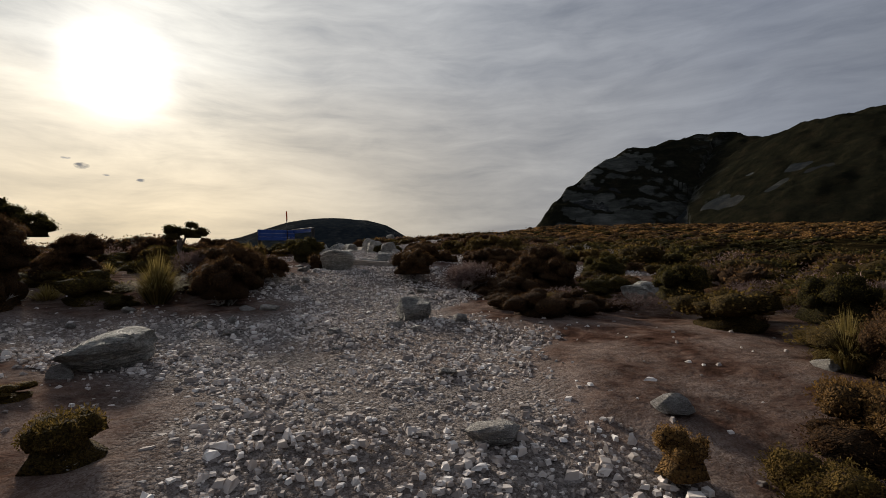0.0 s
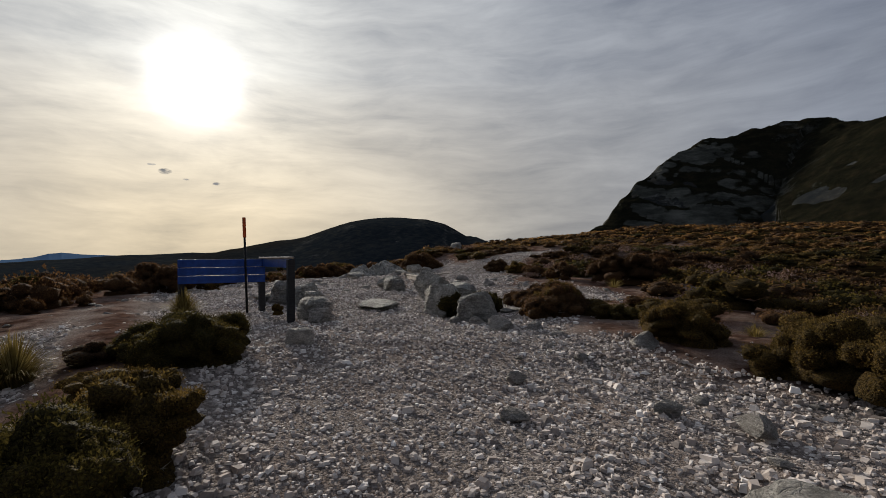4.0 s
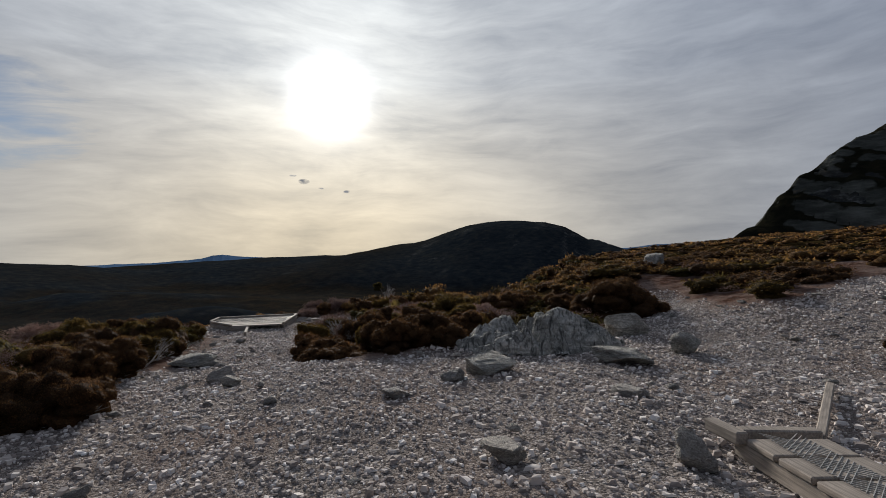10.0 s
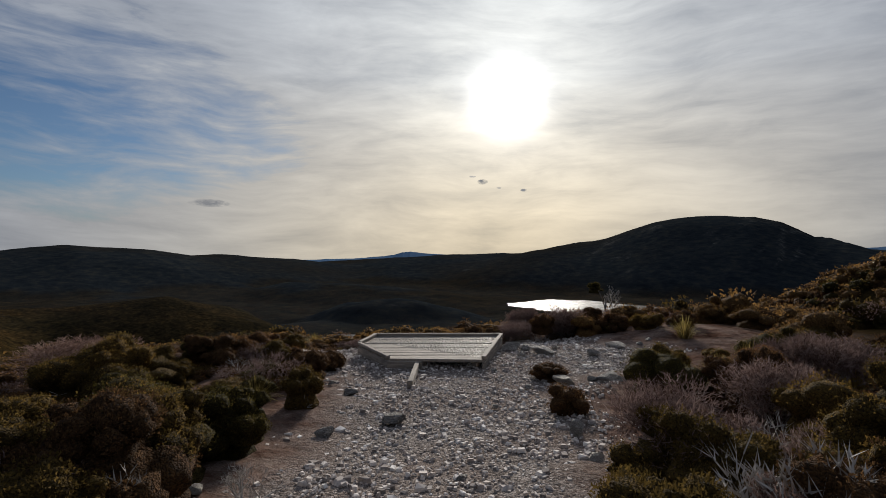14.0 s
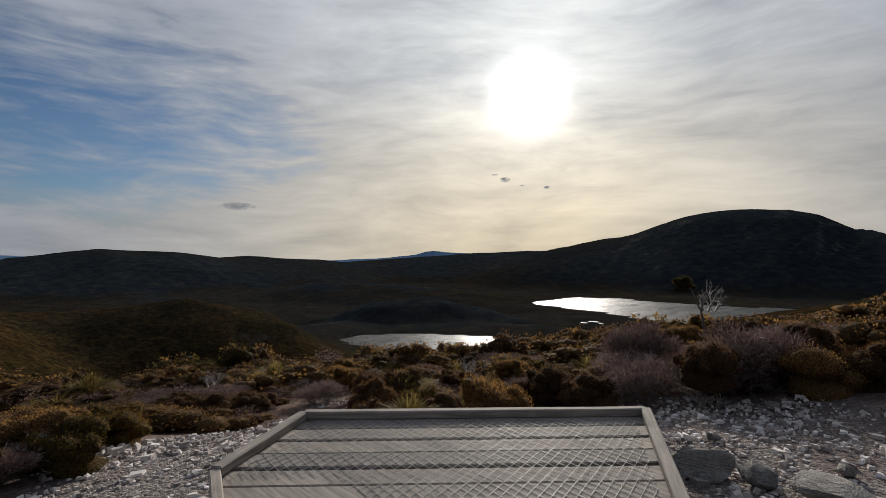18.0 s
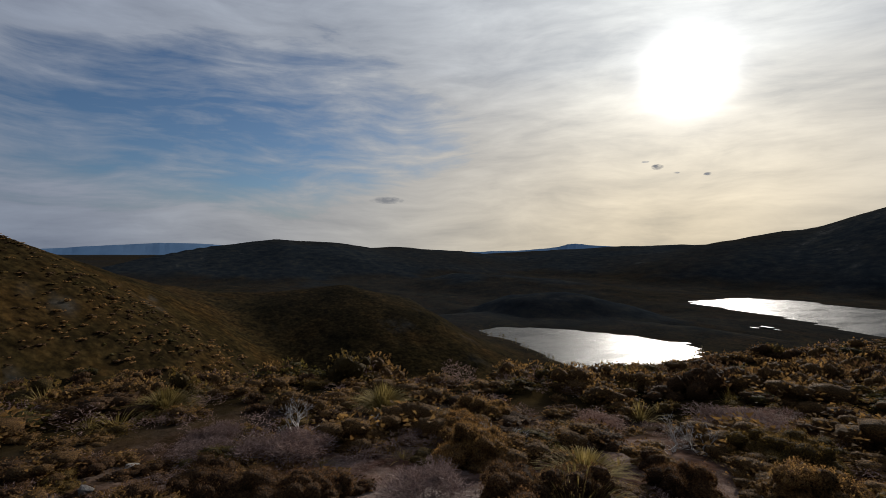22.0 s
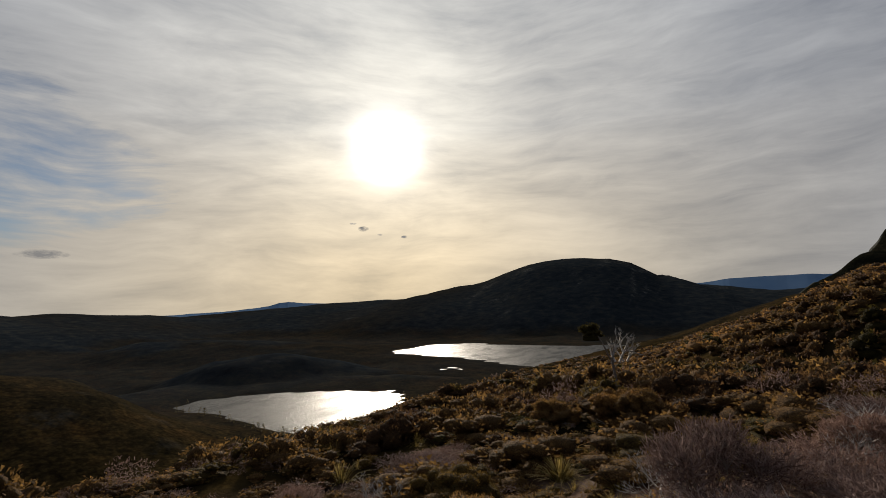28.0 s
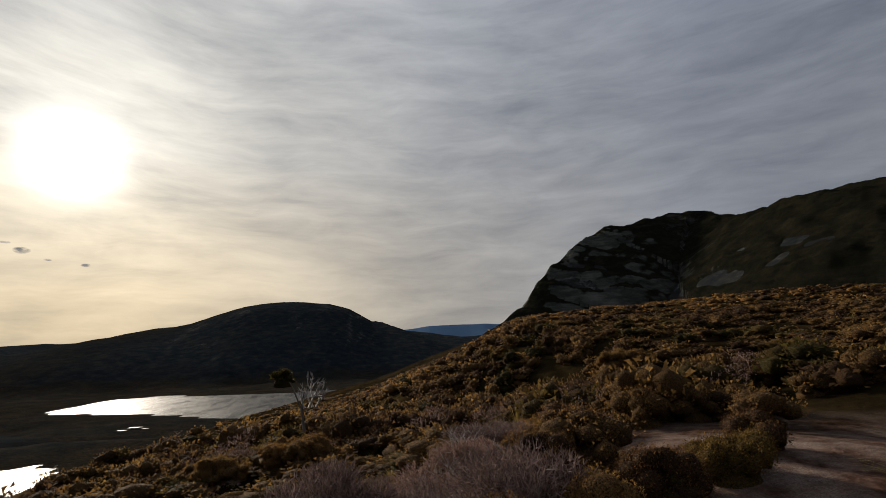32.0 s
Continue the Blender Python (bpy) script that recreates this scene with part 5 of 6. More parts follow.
LOOKOUT_ROCKS = [(-14.02, 34.76, 0.33, 0.16), (-14.50, 32.13, 0.26, 0.10), (-12.93, 32.95, 0.17, 0.21), (-13.60, 35.34, 0.41, 0.15), (-16.00, 36.51, 0.38, 0.21), (-15.70, 36.54, 0.22, 0.15), (-15.36, 36.54, 0.49, 0.15), (-14.59, 36.96, 0.22, 0.12), (-15.41, 35.95, 0.15, 0.09), (-15.91, 34.77, 0.14, 0.05), (-15.17, 34.80, 0.12, 0.07), (-14.59, 38.05, 0.60, 0.12), (-17.24, 33.88, 0.25, 0.12), (-23.87, 34.94, 0.19, 0.09), (-23.11, 34.63, 0.17, 0.14), (-20.53, 36.54, 0.11, 0.07), (-19.30, 39.49, 0.23, 0.12), (-20.10, 40.13, 0.12, 0.07), (-22.56, 34.49, 0.17, 0.09)]
for tag, rocks in (("beside the gravel track", START_ROCKS), ("by the bench", BENCH_ROCKS), ("along the track edge", RAMP_ROCKS), ("heaped beside the sign and the ramp", BIG_ROCKS), ("strewn on the gravel", GRAVEL_ROCKS), ("at the fork of the track", FORK_ROCKS), ("by the lookout platform", LOOKOUT_ROCKS)):
    for k, (x, y, wdt, tall) in enumerate(rocks):
        big = wdt * tall > 0.13
        mesh = (PALE_BOULDERS[k % 5] if rocks is START_ROCKS and k in (8, 12) else BOULDERS[(k * 3 + len(tag)) % 10]) if big else (PALE if wdt > 0.25 else SMALL)[(k * 5 + len(tag)) % 8]
        kind = "boulder" if big else "rock" if wdt > 0.25 else "stone"
        look_of = "lichened grey quartzite boulder" if big else "pale angular quartzite rock" if wdt > 0.25 else "small pale quartzite stone"
        wdt *= 1.12 if big else 1.0
        tall *= 0.88 if big else 0.7
        set_rock(kind, mesh, x, y, wdt, tall, random.uniform(0, 360), f"{look_of} {tag}", f"rocks {tag}")


RIBBED = stone_material("ribbed_quartzite", (0.13, 0.13, 0.12), (0.40, 0.395, 0.37), (0.60, 0.59, 0.56), 0.25, 3.0, 0.85)


def outcrop(x, y, wdt, deep, tall, turn, seed):
    """A low whaleback of bedded rock: smooth slanting ribs parted by clefts."""
    bm = bmesh.new()
    bmesh.ops.create_grid(bm, x_segments=190, y_segments=120, size=0.5)
    off = Vector((seed, seed * 2.1, 0))
    for v in bm.verts:
        c = v.co.copy()
        r = math.hypot(c.x * 2, c.y * 2) * (1 + 0.22 * noise.noise(c * 4 + off) + 0.07 * noise.noise(c * 11 + off))
        hump = max(0.0, 1 - r ** 3.4) ** 0.75 * (0.74 + 0.40 * noise.noise(c * 2.6 + off) + 0.16 * noise.noise(c * 6 + off))
        warp = 0.07 * noise.noise(c * 5 + off) + 0.03 * noise.noise(c * 13 + off)
        across = c.x * 0.86 + c.y * 0.50 + warp
        rib_h = abs(math.sin(across * 15)) ** 0.45
        bed = abs(math.sin(across * 52 + 3 * noise.noise(c * 7 + off))) ** 0.5
        fine = abs(math.sin(across * 121 + 5 * noise.noise(c * 9 + off)))
        gully = min(1.0, abs(c.x + 0.10 + 0.25 * c.y + 0.05 * noise.noise(c * 6 + off)) * 22)
        cross = min(1.0, abs(noise.noise(Vector((across * 2.2, (c.y - c.x) * 4.5, seed)))) * 12)
        body = hump * (0.50 + 0.29 * rib_h + 0.13 * bed + 0.05 * fine) * (0.45 + 0.55 * gully) * (0.80 + 0.20 * cross)
        body += 0.03 * noise.noise(c * 24 + off) * (r < 0.97)
        v.co = Vector((c.x * wdt, c.y * deep, body * tall - 0.07))
    return part("outcrop", bm, RIBBED, None, smooth=True, at=pose(x, y, zat(x, y), 0, 0, turn))


rib = outcrop(-6.95, 31.0, 2.85, 1.7, 0.86, 12, 4)
tagged(rib, "low jointed grey rock outcrop beside the fork", "rock outcrop")

# stones strewn over the gravel, and the chips between them
placed = 0
while placed < 290:
    x, y = random.uniform(-19, 4), random.uniform(0.5, 40)
    d = float(track_depth(np.array([x]), np.array([y]))[0])
    if d < -0.25 or (d > 0.6 and random.random() < 0.7):
        continue
    s = random.uniform(0.06, 0.17) * (1.25 if d < 0.5 else 1.0)
    set_rock("stone", SMALL[placed % 10], x, y, s, s * random.uniform(0.28, 0.5), random.uniform(0, 360), "small pale quartzite stone on the gravel", "stones strewn on the track", 0.15)
    placed += 1


def chip_places(count, low, high, bounds, dens=1.0, reach=0.0):
    x, y = rng.uniform(bounds[0], bounds[1], count * 6), rng.uniform(bounds[2], bounds[3], count * 6)
    d = track_depth(x, y) + fractal(x, y, 1.6, 3, 51) * 0.9
    keep = np.where((d > -0.35 - reach * rng.uniform(0, 1, d.shape) ** 2 + rng.uniform(0, 0.45, d.shape)) & ((d < 0.9) | (rng.uniform(0, 1, d.shape) < dens)))[0][:count]
    x, y = x[keep], y[keep]
    g = np.clip(track_depth(x, y) / 0.5 + 0.5, 0, 1)
    z = height(x, y) - 0.05 * g + fractal(x, y, 1.1, 3, 61) * 0.10
    s = low * (high / low) ** (rng.uniform(0, 1, len(x)) ** 1.5)
    return x, y, z, s


def chip_field(name, label, count, low, high, bounds, dens, reach=0.0):
    """Angular chips, each its own small block, half sunk in the track."""
    x, y, z, s = chip_places(count, low, high, bounds, dens, reach)
    v = np.array([(i, j, k * 0.8) for k in (-1, 1) for i, j in ((-1.1, -0.55), (0.45, -1.1), (1.1, 0.6), (-0.5, 1.1))], float) * 0.66
    f = np.array([(0, 2, 1), (0, 3, 2), (4, 5, 6), (4, 6, 7), (0, 1, 5), (0, 5, 4), (1, 2, 6), (1, 6, 5), (2, 3, 7), (2, 7, 6), (3, 0, 4), (3, 4, 7)])
    hard = np.array([v * (1 - np.array([0.3, 0.3, 0.0]) * (v[:, 2:] > 0)) + rng.normal(0, 0.15, v.shape) for k in range(16)])
    k = np.arange(len(x)) % 16
    a = rng.uniform(0, 6.28, len(x))
    p = hard[k] * (s[:, None, None] * np.stack([rng.uniform(0.7, 1.3, len(x)), rng.uniform(0.5, 1.0, len(x)), rng.uniform(0.4, 0.75, len(x))], -1)[:, None, :])
    c, sn = np.cos(a)[:, None], np.sin(a)[:, None]
    px, py = p[:, :, 0] * c - p[:, :, 1] * sn + x[:, None], p[:, :, 0] * sn + p[:, :, 1] * c + y[:, None]
    pz = p[:, :, 2] + (z + s * 0.18)[:, None]
    verts = np.stack([px, py, pz], -1).reshape(-1, 3)
    faces = (f[None] + (np.arange(len(x)) * len(v))[:, None, None]).reshape(-1, 3)
    tagged(new(name, mesh_from(name, verts, faces, CHIPS, None, False)), label, "gravel", kind="stuff")


chip_field("gravel_chips", "loose pale gravel chips on the track", 58000, 0.012, 0.036, (-8, 5, 0.0, 22), 1.0)
chip_field("gravel_chips", "loose pale gravel chips on the track", 60000, 0.012, 0.042, (-21, 4, 20, 40), 1.0)
chip_field("broken_stones", "broken pale stones gathered along the track edges", 8500, 0.026, 0.062, (-8, 5, 0.0, 22), 0.40)
chip_field("broken_stones", "broken pale stones gathered along the track edges", 9500, 0.026, 0.070, (-21, 4, 20, 40), 0.60)

chip_field("strewn_chips", "pale chips strewn thinly over the bare peat", 2600, 0.012, 0.045, (-8, 5, 0.0, 22), 0.02, 2.6)


# ---- shrubs by the track ----
def near_set(leaf_small, leaf_big, seed):
    """Two sizes of shrub: the big one has more and relatively smaller leaves."""
    small = [cushion_arrays(3000, leaf_small * 0.66, 11, seed + 1.3 * k, 0.50 + 0.08 * k, 0.42, 2) for k in range(3)]
    big = [cushion_arrays(6000, leaf_big * 0.72, 20, seed + 40 + 1.3 * k, 0.46 + 0.08 * k, 0.42, 2) for k in range(3)]
    return small + big


NEAR_LEAF = {"green": near_set(0.048, 0.031, 1.0), "olive": near_set(0.048, 0.032, 9.0), "rust": near_set(0.046, 0.030, 19.0)}
NEAR_LEAF["gold"] = NEAR_LEAF["olive"]
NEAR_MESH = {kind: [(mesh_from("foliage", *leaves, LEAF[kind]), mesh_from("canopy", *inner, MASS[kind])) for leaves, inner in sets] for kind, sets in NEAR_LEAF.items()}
TOPS = {pair[1].name: max(v.co.z for v in pair[1].vertices) + 0.03 for sets in NEAR_MESH.values() for pair in sets}
STEM_MESH = [mesh_from("deadwood", *twig_arrays(7, 3, 140 + k, wide=0.8, tall=0.7, thick=0.017), DEADWOOD) for k in range(4)]
TWIG_MESH = [(mesh_from("branchwork", *twig_arrays(8, 4, 50 + k, thick=0.013), BARK), mesh_from("brushwood", *fuzz_arrays(4600, 50 + k, 6 + 2 * (k > 2)), LEAF["twig"])) for k in range(6)]
GRASS_MESH = [mesh_from("blades", *tussock_arrays(900, k), LEAF["grass"]) for k in range(3)]
LOOKS = {
    "green": ("cushion_shrub", "dark green rounded cushion shrub on peaty ground", "shrub"),
    "olive": ("cushion_shrub", "golden olive cushion shrub with pale new tips", "shrub"),
    "rust": ("heath_shrub", "rusty brown heath shrub with dry leaves", "shrub"),
    "gold": ("heath_shrub", "golden brown heath shrub on the open slope", "shrub"),
    "twig": ("twiggy_shrub", "grey mauve leafless twiggy shrub", "shrub"),
    "grass": ("grass_tussock", "straw coloured grass tussock with arching blades", "grass tussock"),
}
shrub_no = 0


def set_shrub(kind, x, y, wdt, tall, group):
    """A shrub on the moor: leafy ones carry foliage, a solid leaf-coloured canopy and bleached stems as parts."""
    global shrub_no
    shrub_no += 1
    name, label, cat = LOOKS[kind]
    turn = pose(0, 0, 0, 0, 0, random.uniform(0, 360)).to_3x3().to_4x4()
    spot = Matrix.Translation((x, y, zat(x, y) - 0.03))
    if kind == "twig":
        stems, twigs = TWIG_MESH[shrub_no % 3 + (3 if wdt > 0.7 else 0)]
        ob = new(name)
        ob.matrix_world = spot
        for mesh in (stems, twigs):
            child = new(mesh.name.split(".")[0], mesh)
            child.parent = ob
            child.matrix_basis = turn @ Matrix.Diagonal((wdt, wdt, tall / 0.86, 1))
        return tagged(ob, label, cat, group)
    if kind == "grass":
        mesh = GRASS_MESH[shrub_no % 3]
        ob = new(name, mesh)
        top_z = max(v.co.z for v in mesh.vertices)
        ob.matrix_world = spot @ turn @ Matrix.Diagonal((wdt, wdt, tall / top_z, 1))
        return tagged(ob, label, cat, group)
    foliage, inner = NEAR_MESH[kind][shrub_no % 3 + (3 if wdt > 0.6 else 0)]
    top_z = TOPS[inner.name]
    ob = new(name)
    ob.matrix_world = spot
    rise = min(tall / top_z, wdt * 1.2)
    shape = Matrix.Translation((0, 0, tall - rise * top_z)) @ turn @ Matrix.Diagonal((wdt, wdt, rise, 1))
    if wdt > 0.8:  # a wide shrub has grown together out of several unequal crowns
        crowns = 5 + shrub_no % 3
        heart = new("canopy", inner)
        heart.parent, heart.matrix_basis = ob, turn @ Matrix.Diagonal((wdt * 0.84, wdt * 0.84, tall * 0.62 / top_z, 1))
        for k in range(crowns):
            size = wdt * (random.uniform(0.50, 0.66) if k == 0 else random.uniform(0.34, 0.52))
            reach, a = (0.04 if k == 0 else random.uniform(0.22, 0.33)) * wdt, 6.283 * k / (crowns - 1) + random.uniform(-0.4, 0.4)
            high = tall * (random.uniform(0.85, 1.0) if k == 0 else random.uniform(0.5, 0.92))
            pair = NEAR_MESH[kind][(shrub_no + k) % 3 + (3 if size > 0.6 else 0)]
            top_k = TOPS[pair[1].name]
            rise = min(high / top_k, size * 1.1)
            grown = Matrix.Translation((math.cos(a) * reach, math.sin(a) * reach, high - rise * top_k)) @ pose(0, 0, 0, random.uniform(-8, 8), random.uniform(-8, 8), 73 * k + shrub_no).to_3x3().to_4x4() @ Matrix.Diagonal((size, size, rise, 1))
            for nm, mesh in zip(("foliage", "canopy"), pair):
                child = new(nm, mesh)
                child.parent, child.matrix_basis = ob, grown
    for nm, mesh, note in (("foliage", foliage, ""), ("canopy", inner, ""), ("deadwood", STEM_MESH[shrub_no % 4], "bleached bare stems")):
        if wdt > 0.8 and nm != "deadwood":
            continue
        if nm == "deadwood" and (kind == "green" or wdt < 0.35):
            continue
        child = new(nm, mesh)
        child.parent = ob
        child.matrix_basis = shape if nm != "deadwood" else turn @ Matrix.Diagonal((wdt * 0.85, wdt * 0.85, tall * 1.0, 1))
        if note:
            child["label"] = note
    return tagged(ob, label, cat, group)


START_SHRUBS = [(-3.90, 6.61, 1.17, 0.78, 'grass'), (-5.65, 5.96, 1.11, 1.30, 'rust'), (-6.30, 8.12, 1.16, 0.92, 'rust'), (-3.30, 7.35, 1.25, 0.80, 'rust'), (-4.11, 8.16, 0.82, 0.72, 'twig'), (-1.80, 2.30, 0.42, 0.28, 'olive'), (-2.95, 6.55, 0.80, 0.72, 'rust'), (-3.15, 7.55, 0.80, 0.62, 'rust'), (-2.85, 8.15, 0.55, 0.46, 'rust'), (-4.05, 8.45, 1.05, 0.62, 'rust'), (-4.0, 9.1, 0.8, 0.55, 'olive'), (-5.2, 10.6, 1.1, 0.55, 'rust'), (-6.2, 11.2, 1.2, 0.62, 'green'), (-7.0, 11.7, 1.1, 0.85, 'rust'), (-5.9, 9.9, 0.9, 0.6, 'olive'), (-1.82, 1.69, 0.36, 0.12, 'olive'), (0.37, 8.20, 1.00, 0.78, 'twig'), (0.26, 9.42, 0.34, 0.24, 'rust'), (-0.49, 9.11, 0.67, 0.67, 'rust'), (1.74, 8.28, 1.33, 0.86, 'rust'), (2.97, 6.03, 0.76, 0.72, 'green'), (1.55, 1.95, 0.50, 0.26, 'olive'), (1.08, 2.22, 0.28, 0.26, 'gold'), (2.05, 2.30, 0.55, 0.36, 'gold'), (2.75, 3.30, 0.50, 0.50, 'grass'), (3.0, 3.0, 0.7, 0.6, 'rust'), (3.27, 4.02, 0.71, 0.65, 'green'), (5.32, 5.60, 1.13, 0.70, 'twig'), (3.27, 9.92, 0.94, 0.71, 'green')]
STEP_SHRUBS = [(-2.80, 10.96, 0.55, 0.35, 'rust'), (-3.63, 13.10, 0.94, 0.67, 'olive'), (-0.40, 11.13, 0.80, 0.51, 'rust'), (-0.66, 9.31, 0.73, 0.58, 'rust'), (-0.55, 9.39, 0.50, 0.61, 'twig'), (1.26, 11.31, 1.78, 0.64, 'rust'), (1.22, 9.55, 0.46, 0.44, 'rust'), (-3.50, 8.70, 0.78, 0.55, 'olive'), (-5.29, 9.48, 1.04, 0.39, 'olive'), (-4.40, 9.80, 1.16, 0.55, 'green'), (3.88, 12.26, 1.04, 0.57, 'olive'), (-6.84, 18.15, 0.93, 0.54, 'grass'), (-11.99, 20.18, 1.43, 0.72, 'green')]
BENCH_SHRUBS = [(-3.48, 12.35, 1.00, 0.76, 'green'), (-4.74, 15.16, 1.37, 0.63, 'green'), (-5.81, 14.44, 0.97, 0.52, 'grass'), (-0.79, 18.81, 1.32, 0.63, 'rust'), (0.42, 16.67, 1.14, 0.51, 'olive'), (1.08, 15.36, 1.10, 0.59, 'olive'), (1.60, 14.71, 1.81, 0.77, 'olive'), (-0.06, 11.60, 0.96, 0.38, 'rust'), (-10.95, 17.28, 1.24, 0.83, 'green'), (-3.79, 11.35, 0.36, 0.11, 'rust'), (-2.45, 18.83, 0.60, 0.43, 'green'), (-1.88, 19.12, 0.58, 0.41, 'green'), (-1.06, 19.90, 1.23, 0.56, 'rust'), (-0.73, 18.95, 0.91, 0.58, 'olive'), (0.10, 25.7, 1.15, 0.60, 'rust'), (-0.6, 26.9, 0.9, 0.5, 'rust'), (-1.1, 28.9, 1.0, 0.55, 'olive'), (-1.86, 30.65, 1.20, 0.60, 'rust'), (1.97, 24.97, 2.29, 1.02, 'rust'), (-5.07, 17.85, 0.21, 0.26, 'olive')]
ISLAND_SHRUBS = [(-9.35, 30.10, 1.05, 0.62, 'rust'), (-9.10, 31.05, 1.20, 0.80, 'rust'), (-9.70, 31.80, 1.10, 0.85, 'rust'), (-8.55, 31.80, 1.05, 0.75, 'rust'), (-8.45, 30.75, 0.85, 0.50, 'rust'), (-9.9, 30.5, 0.7, 0.55, 'olive'), (-8.9, 32.7, 1.0, 0.8, 'olive'), (-10.08, 29.74, 1.29, 0.37, 'rust'), (-10.73, 30.01, 0.91, 0.49, 'rust'), (-10.05, 34.60, 1.90, 1.10, 'olive'), (-9.9, 33.0, 1.40, 0.75, 'rust'), (-10.58, 31.66, 1.36, 0.88, 'rust'), (-11.91, 32.50, 1.24, 0.94, 'twig'), (-11.23, 36.69, 1.66, 1.00, 'twig'), (-8.87, 37.17, 2.08, 0.99, 'rust'), (-5.89, 35.27, 2.37, 1.05, 'rust'), (-7.17, 36.09, 1.21, 0.71, 'rust'), (-12.99, 35.63, 0.90, 0.56, 'olive'), (-11.50, 30.95, 0.75, 0.60, 'olive'), (-9.39, 35.75, 1.10, 0.95, 'twig'), (-11.60, 34.50, 1.05, 0.95, 'twig'), (-11.22, 30.37, 0.56, 0.45, 'rust'), (-11.13, 31.49, 0.61, 0.67, 'twig'), (-11.10, 32.42, 0.72, 0.80, 'twig'), (-10.21, 31.01, 0.73, 0.36, 'rust'), (-10.90, 32.51, 0.90, 0.63, 'twig'), (-9.13, 35.26, 1.68, 0.87, 'twig'), (-9.89, 37.10, 2.39, 0.84, 'olive')]
WEST_SHRUBS = [(-18.95, 33.0, 0.85, 0.50, 'rust'), (-18.1, 32.85, 0.70, 0.46, 'olive'), (-17.85, 33.15, 0.45, 0.34, 'rust'), (-19.6, 33.75, 0.75, 0.40, 'gold'), (-19.2, 33.5, 0.5, 0.3, 'twig'), (-18.6, 32.5, 0.8, 0.5, 'rust'), (-10.35, 22.6, 1.3, 0.80, 'rust'), (-11.3, 22.9, 1.2, 0.85, 'rust'), (-9.75, 23.4, 0.9, 0.60, 'olive'), (-10.7, 24.6, 1.0, 0.75, 'rust'), (-11.7, 24.7, 1.2, 0.80, 'olive'), (-12.4, 27.5, 1.0, 0.70, 'rust'), (-17.43, 28.11, 2.10, 0.80, 'twig'), (-18.05, 30.68, 1.80, 0.85, 'olive'), (-13.95, 29.45, 1.35, 0.83, 'rust'), (-10.71, 25.68, 1.16, 0.58, 'rust'), (-12.32, 26.93, 1.08, 0.65, 'rust'), (-13.25, 28.43, 0.97, 0.55, 'olive'), (-14.76, 30.53, 0.90, 0.62, 'green'), (-15.50, 31.71, 0.50, 0.46, 'olive'), (-13.60, 29.15, 0.83, 0.55, 'olive'), (-13.35, 28.20, 0.60, 0.42, 'green'), (-14.80, 28.76, 0.95, 0.62, 'rust'), (-14.95, 29.83, 1.10, 0.50, 'olive'), (-18.98, 32.11, 0.95, 0.53, 'green'), (-19.55, 30.64, 1.66, 0.95, 'twig'), (-14.26, 29.72, 1.11, 0.73, 'olive'), (-14.12, 29.21, 0.96, 0.72, 'olive'), (-18.35, 32.47, 1.05, 0.57, 'twig'), (-16.64, 32.51, 0.64, 0.48, 'rust')]
EAST_SHRUBS = [(-11.76, 32.12, 0.97, 0.64, 'olive'), (-10.87, 32.41, 1.06, 0.79, 'olive'), (-11.83, 35.07, 1.18, 0.74, 'rust'), (-11.52, 35.77, 1.21, 1.13, 'twig'), (-13.34, 33.62, 0.51, 0.32, 'rust'), (-17.23, 33.26, 0.69, 0.39, 'rust'), (-17.28, 33.38, 0.42, 0.38, 'twig'), (-16.53, 39.16, 1.10, 0.80, 'twig'), (-16.25, 39.34, 1.29, 1.10, 'twig'), (-17.59, 39.62, 1.11, 1.11, 'twig'), (-15.2, 39.36, 0.80, 0.49, 'rust'), (-14.5, 39.5, 0.75, 0.42, 'olive'), (-13.9, 40.0, 0.6, 0.4, 'rust'), (-15.96, 39.82, 1.06, 0.77, 'rust'), (-18.50, 32.20, 1.13, 0.68, 'rust'), (-19.19, 33.27, 0.66, 0.40, 'green'), (-14.33, 35.00, 0.61, 0.24, 'rust')]
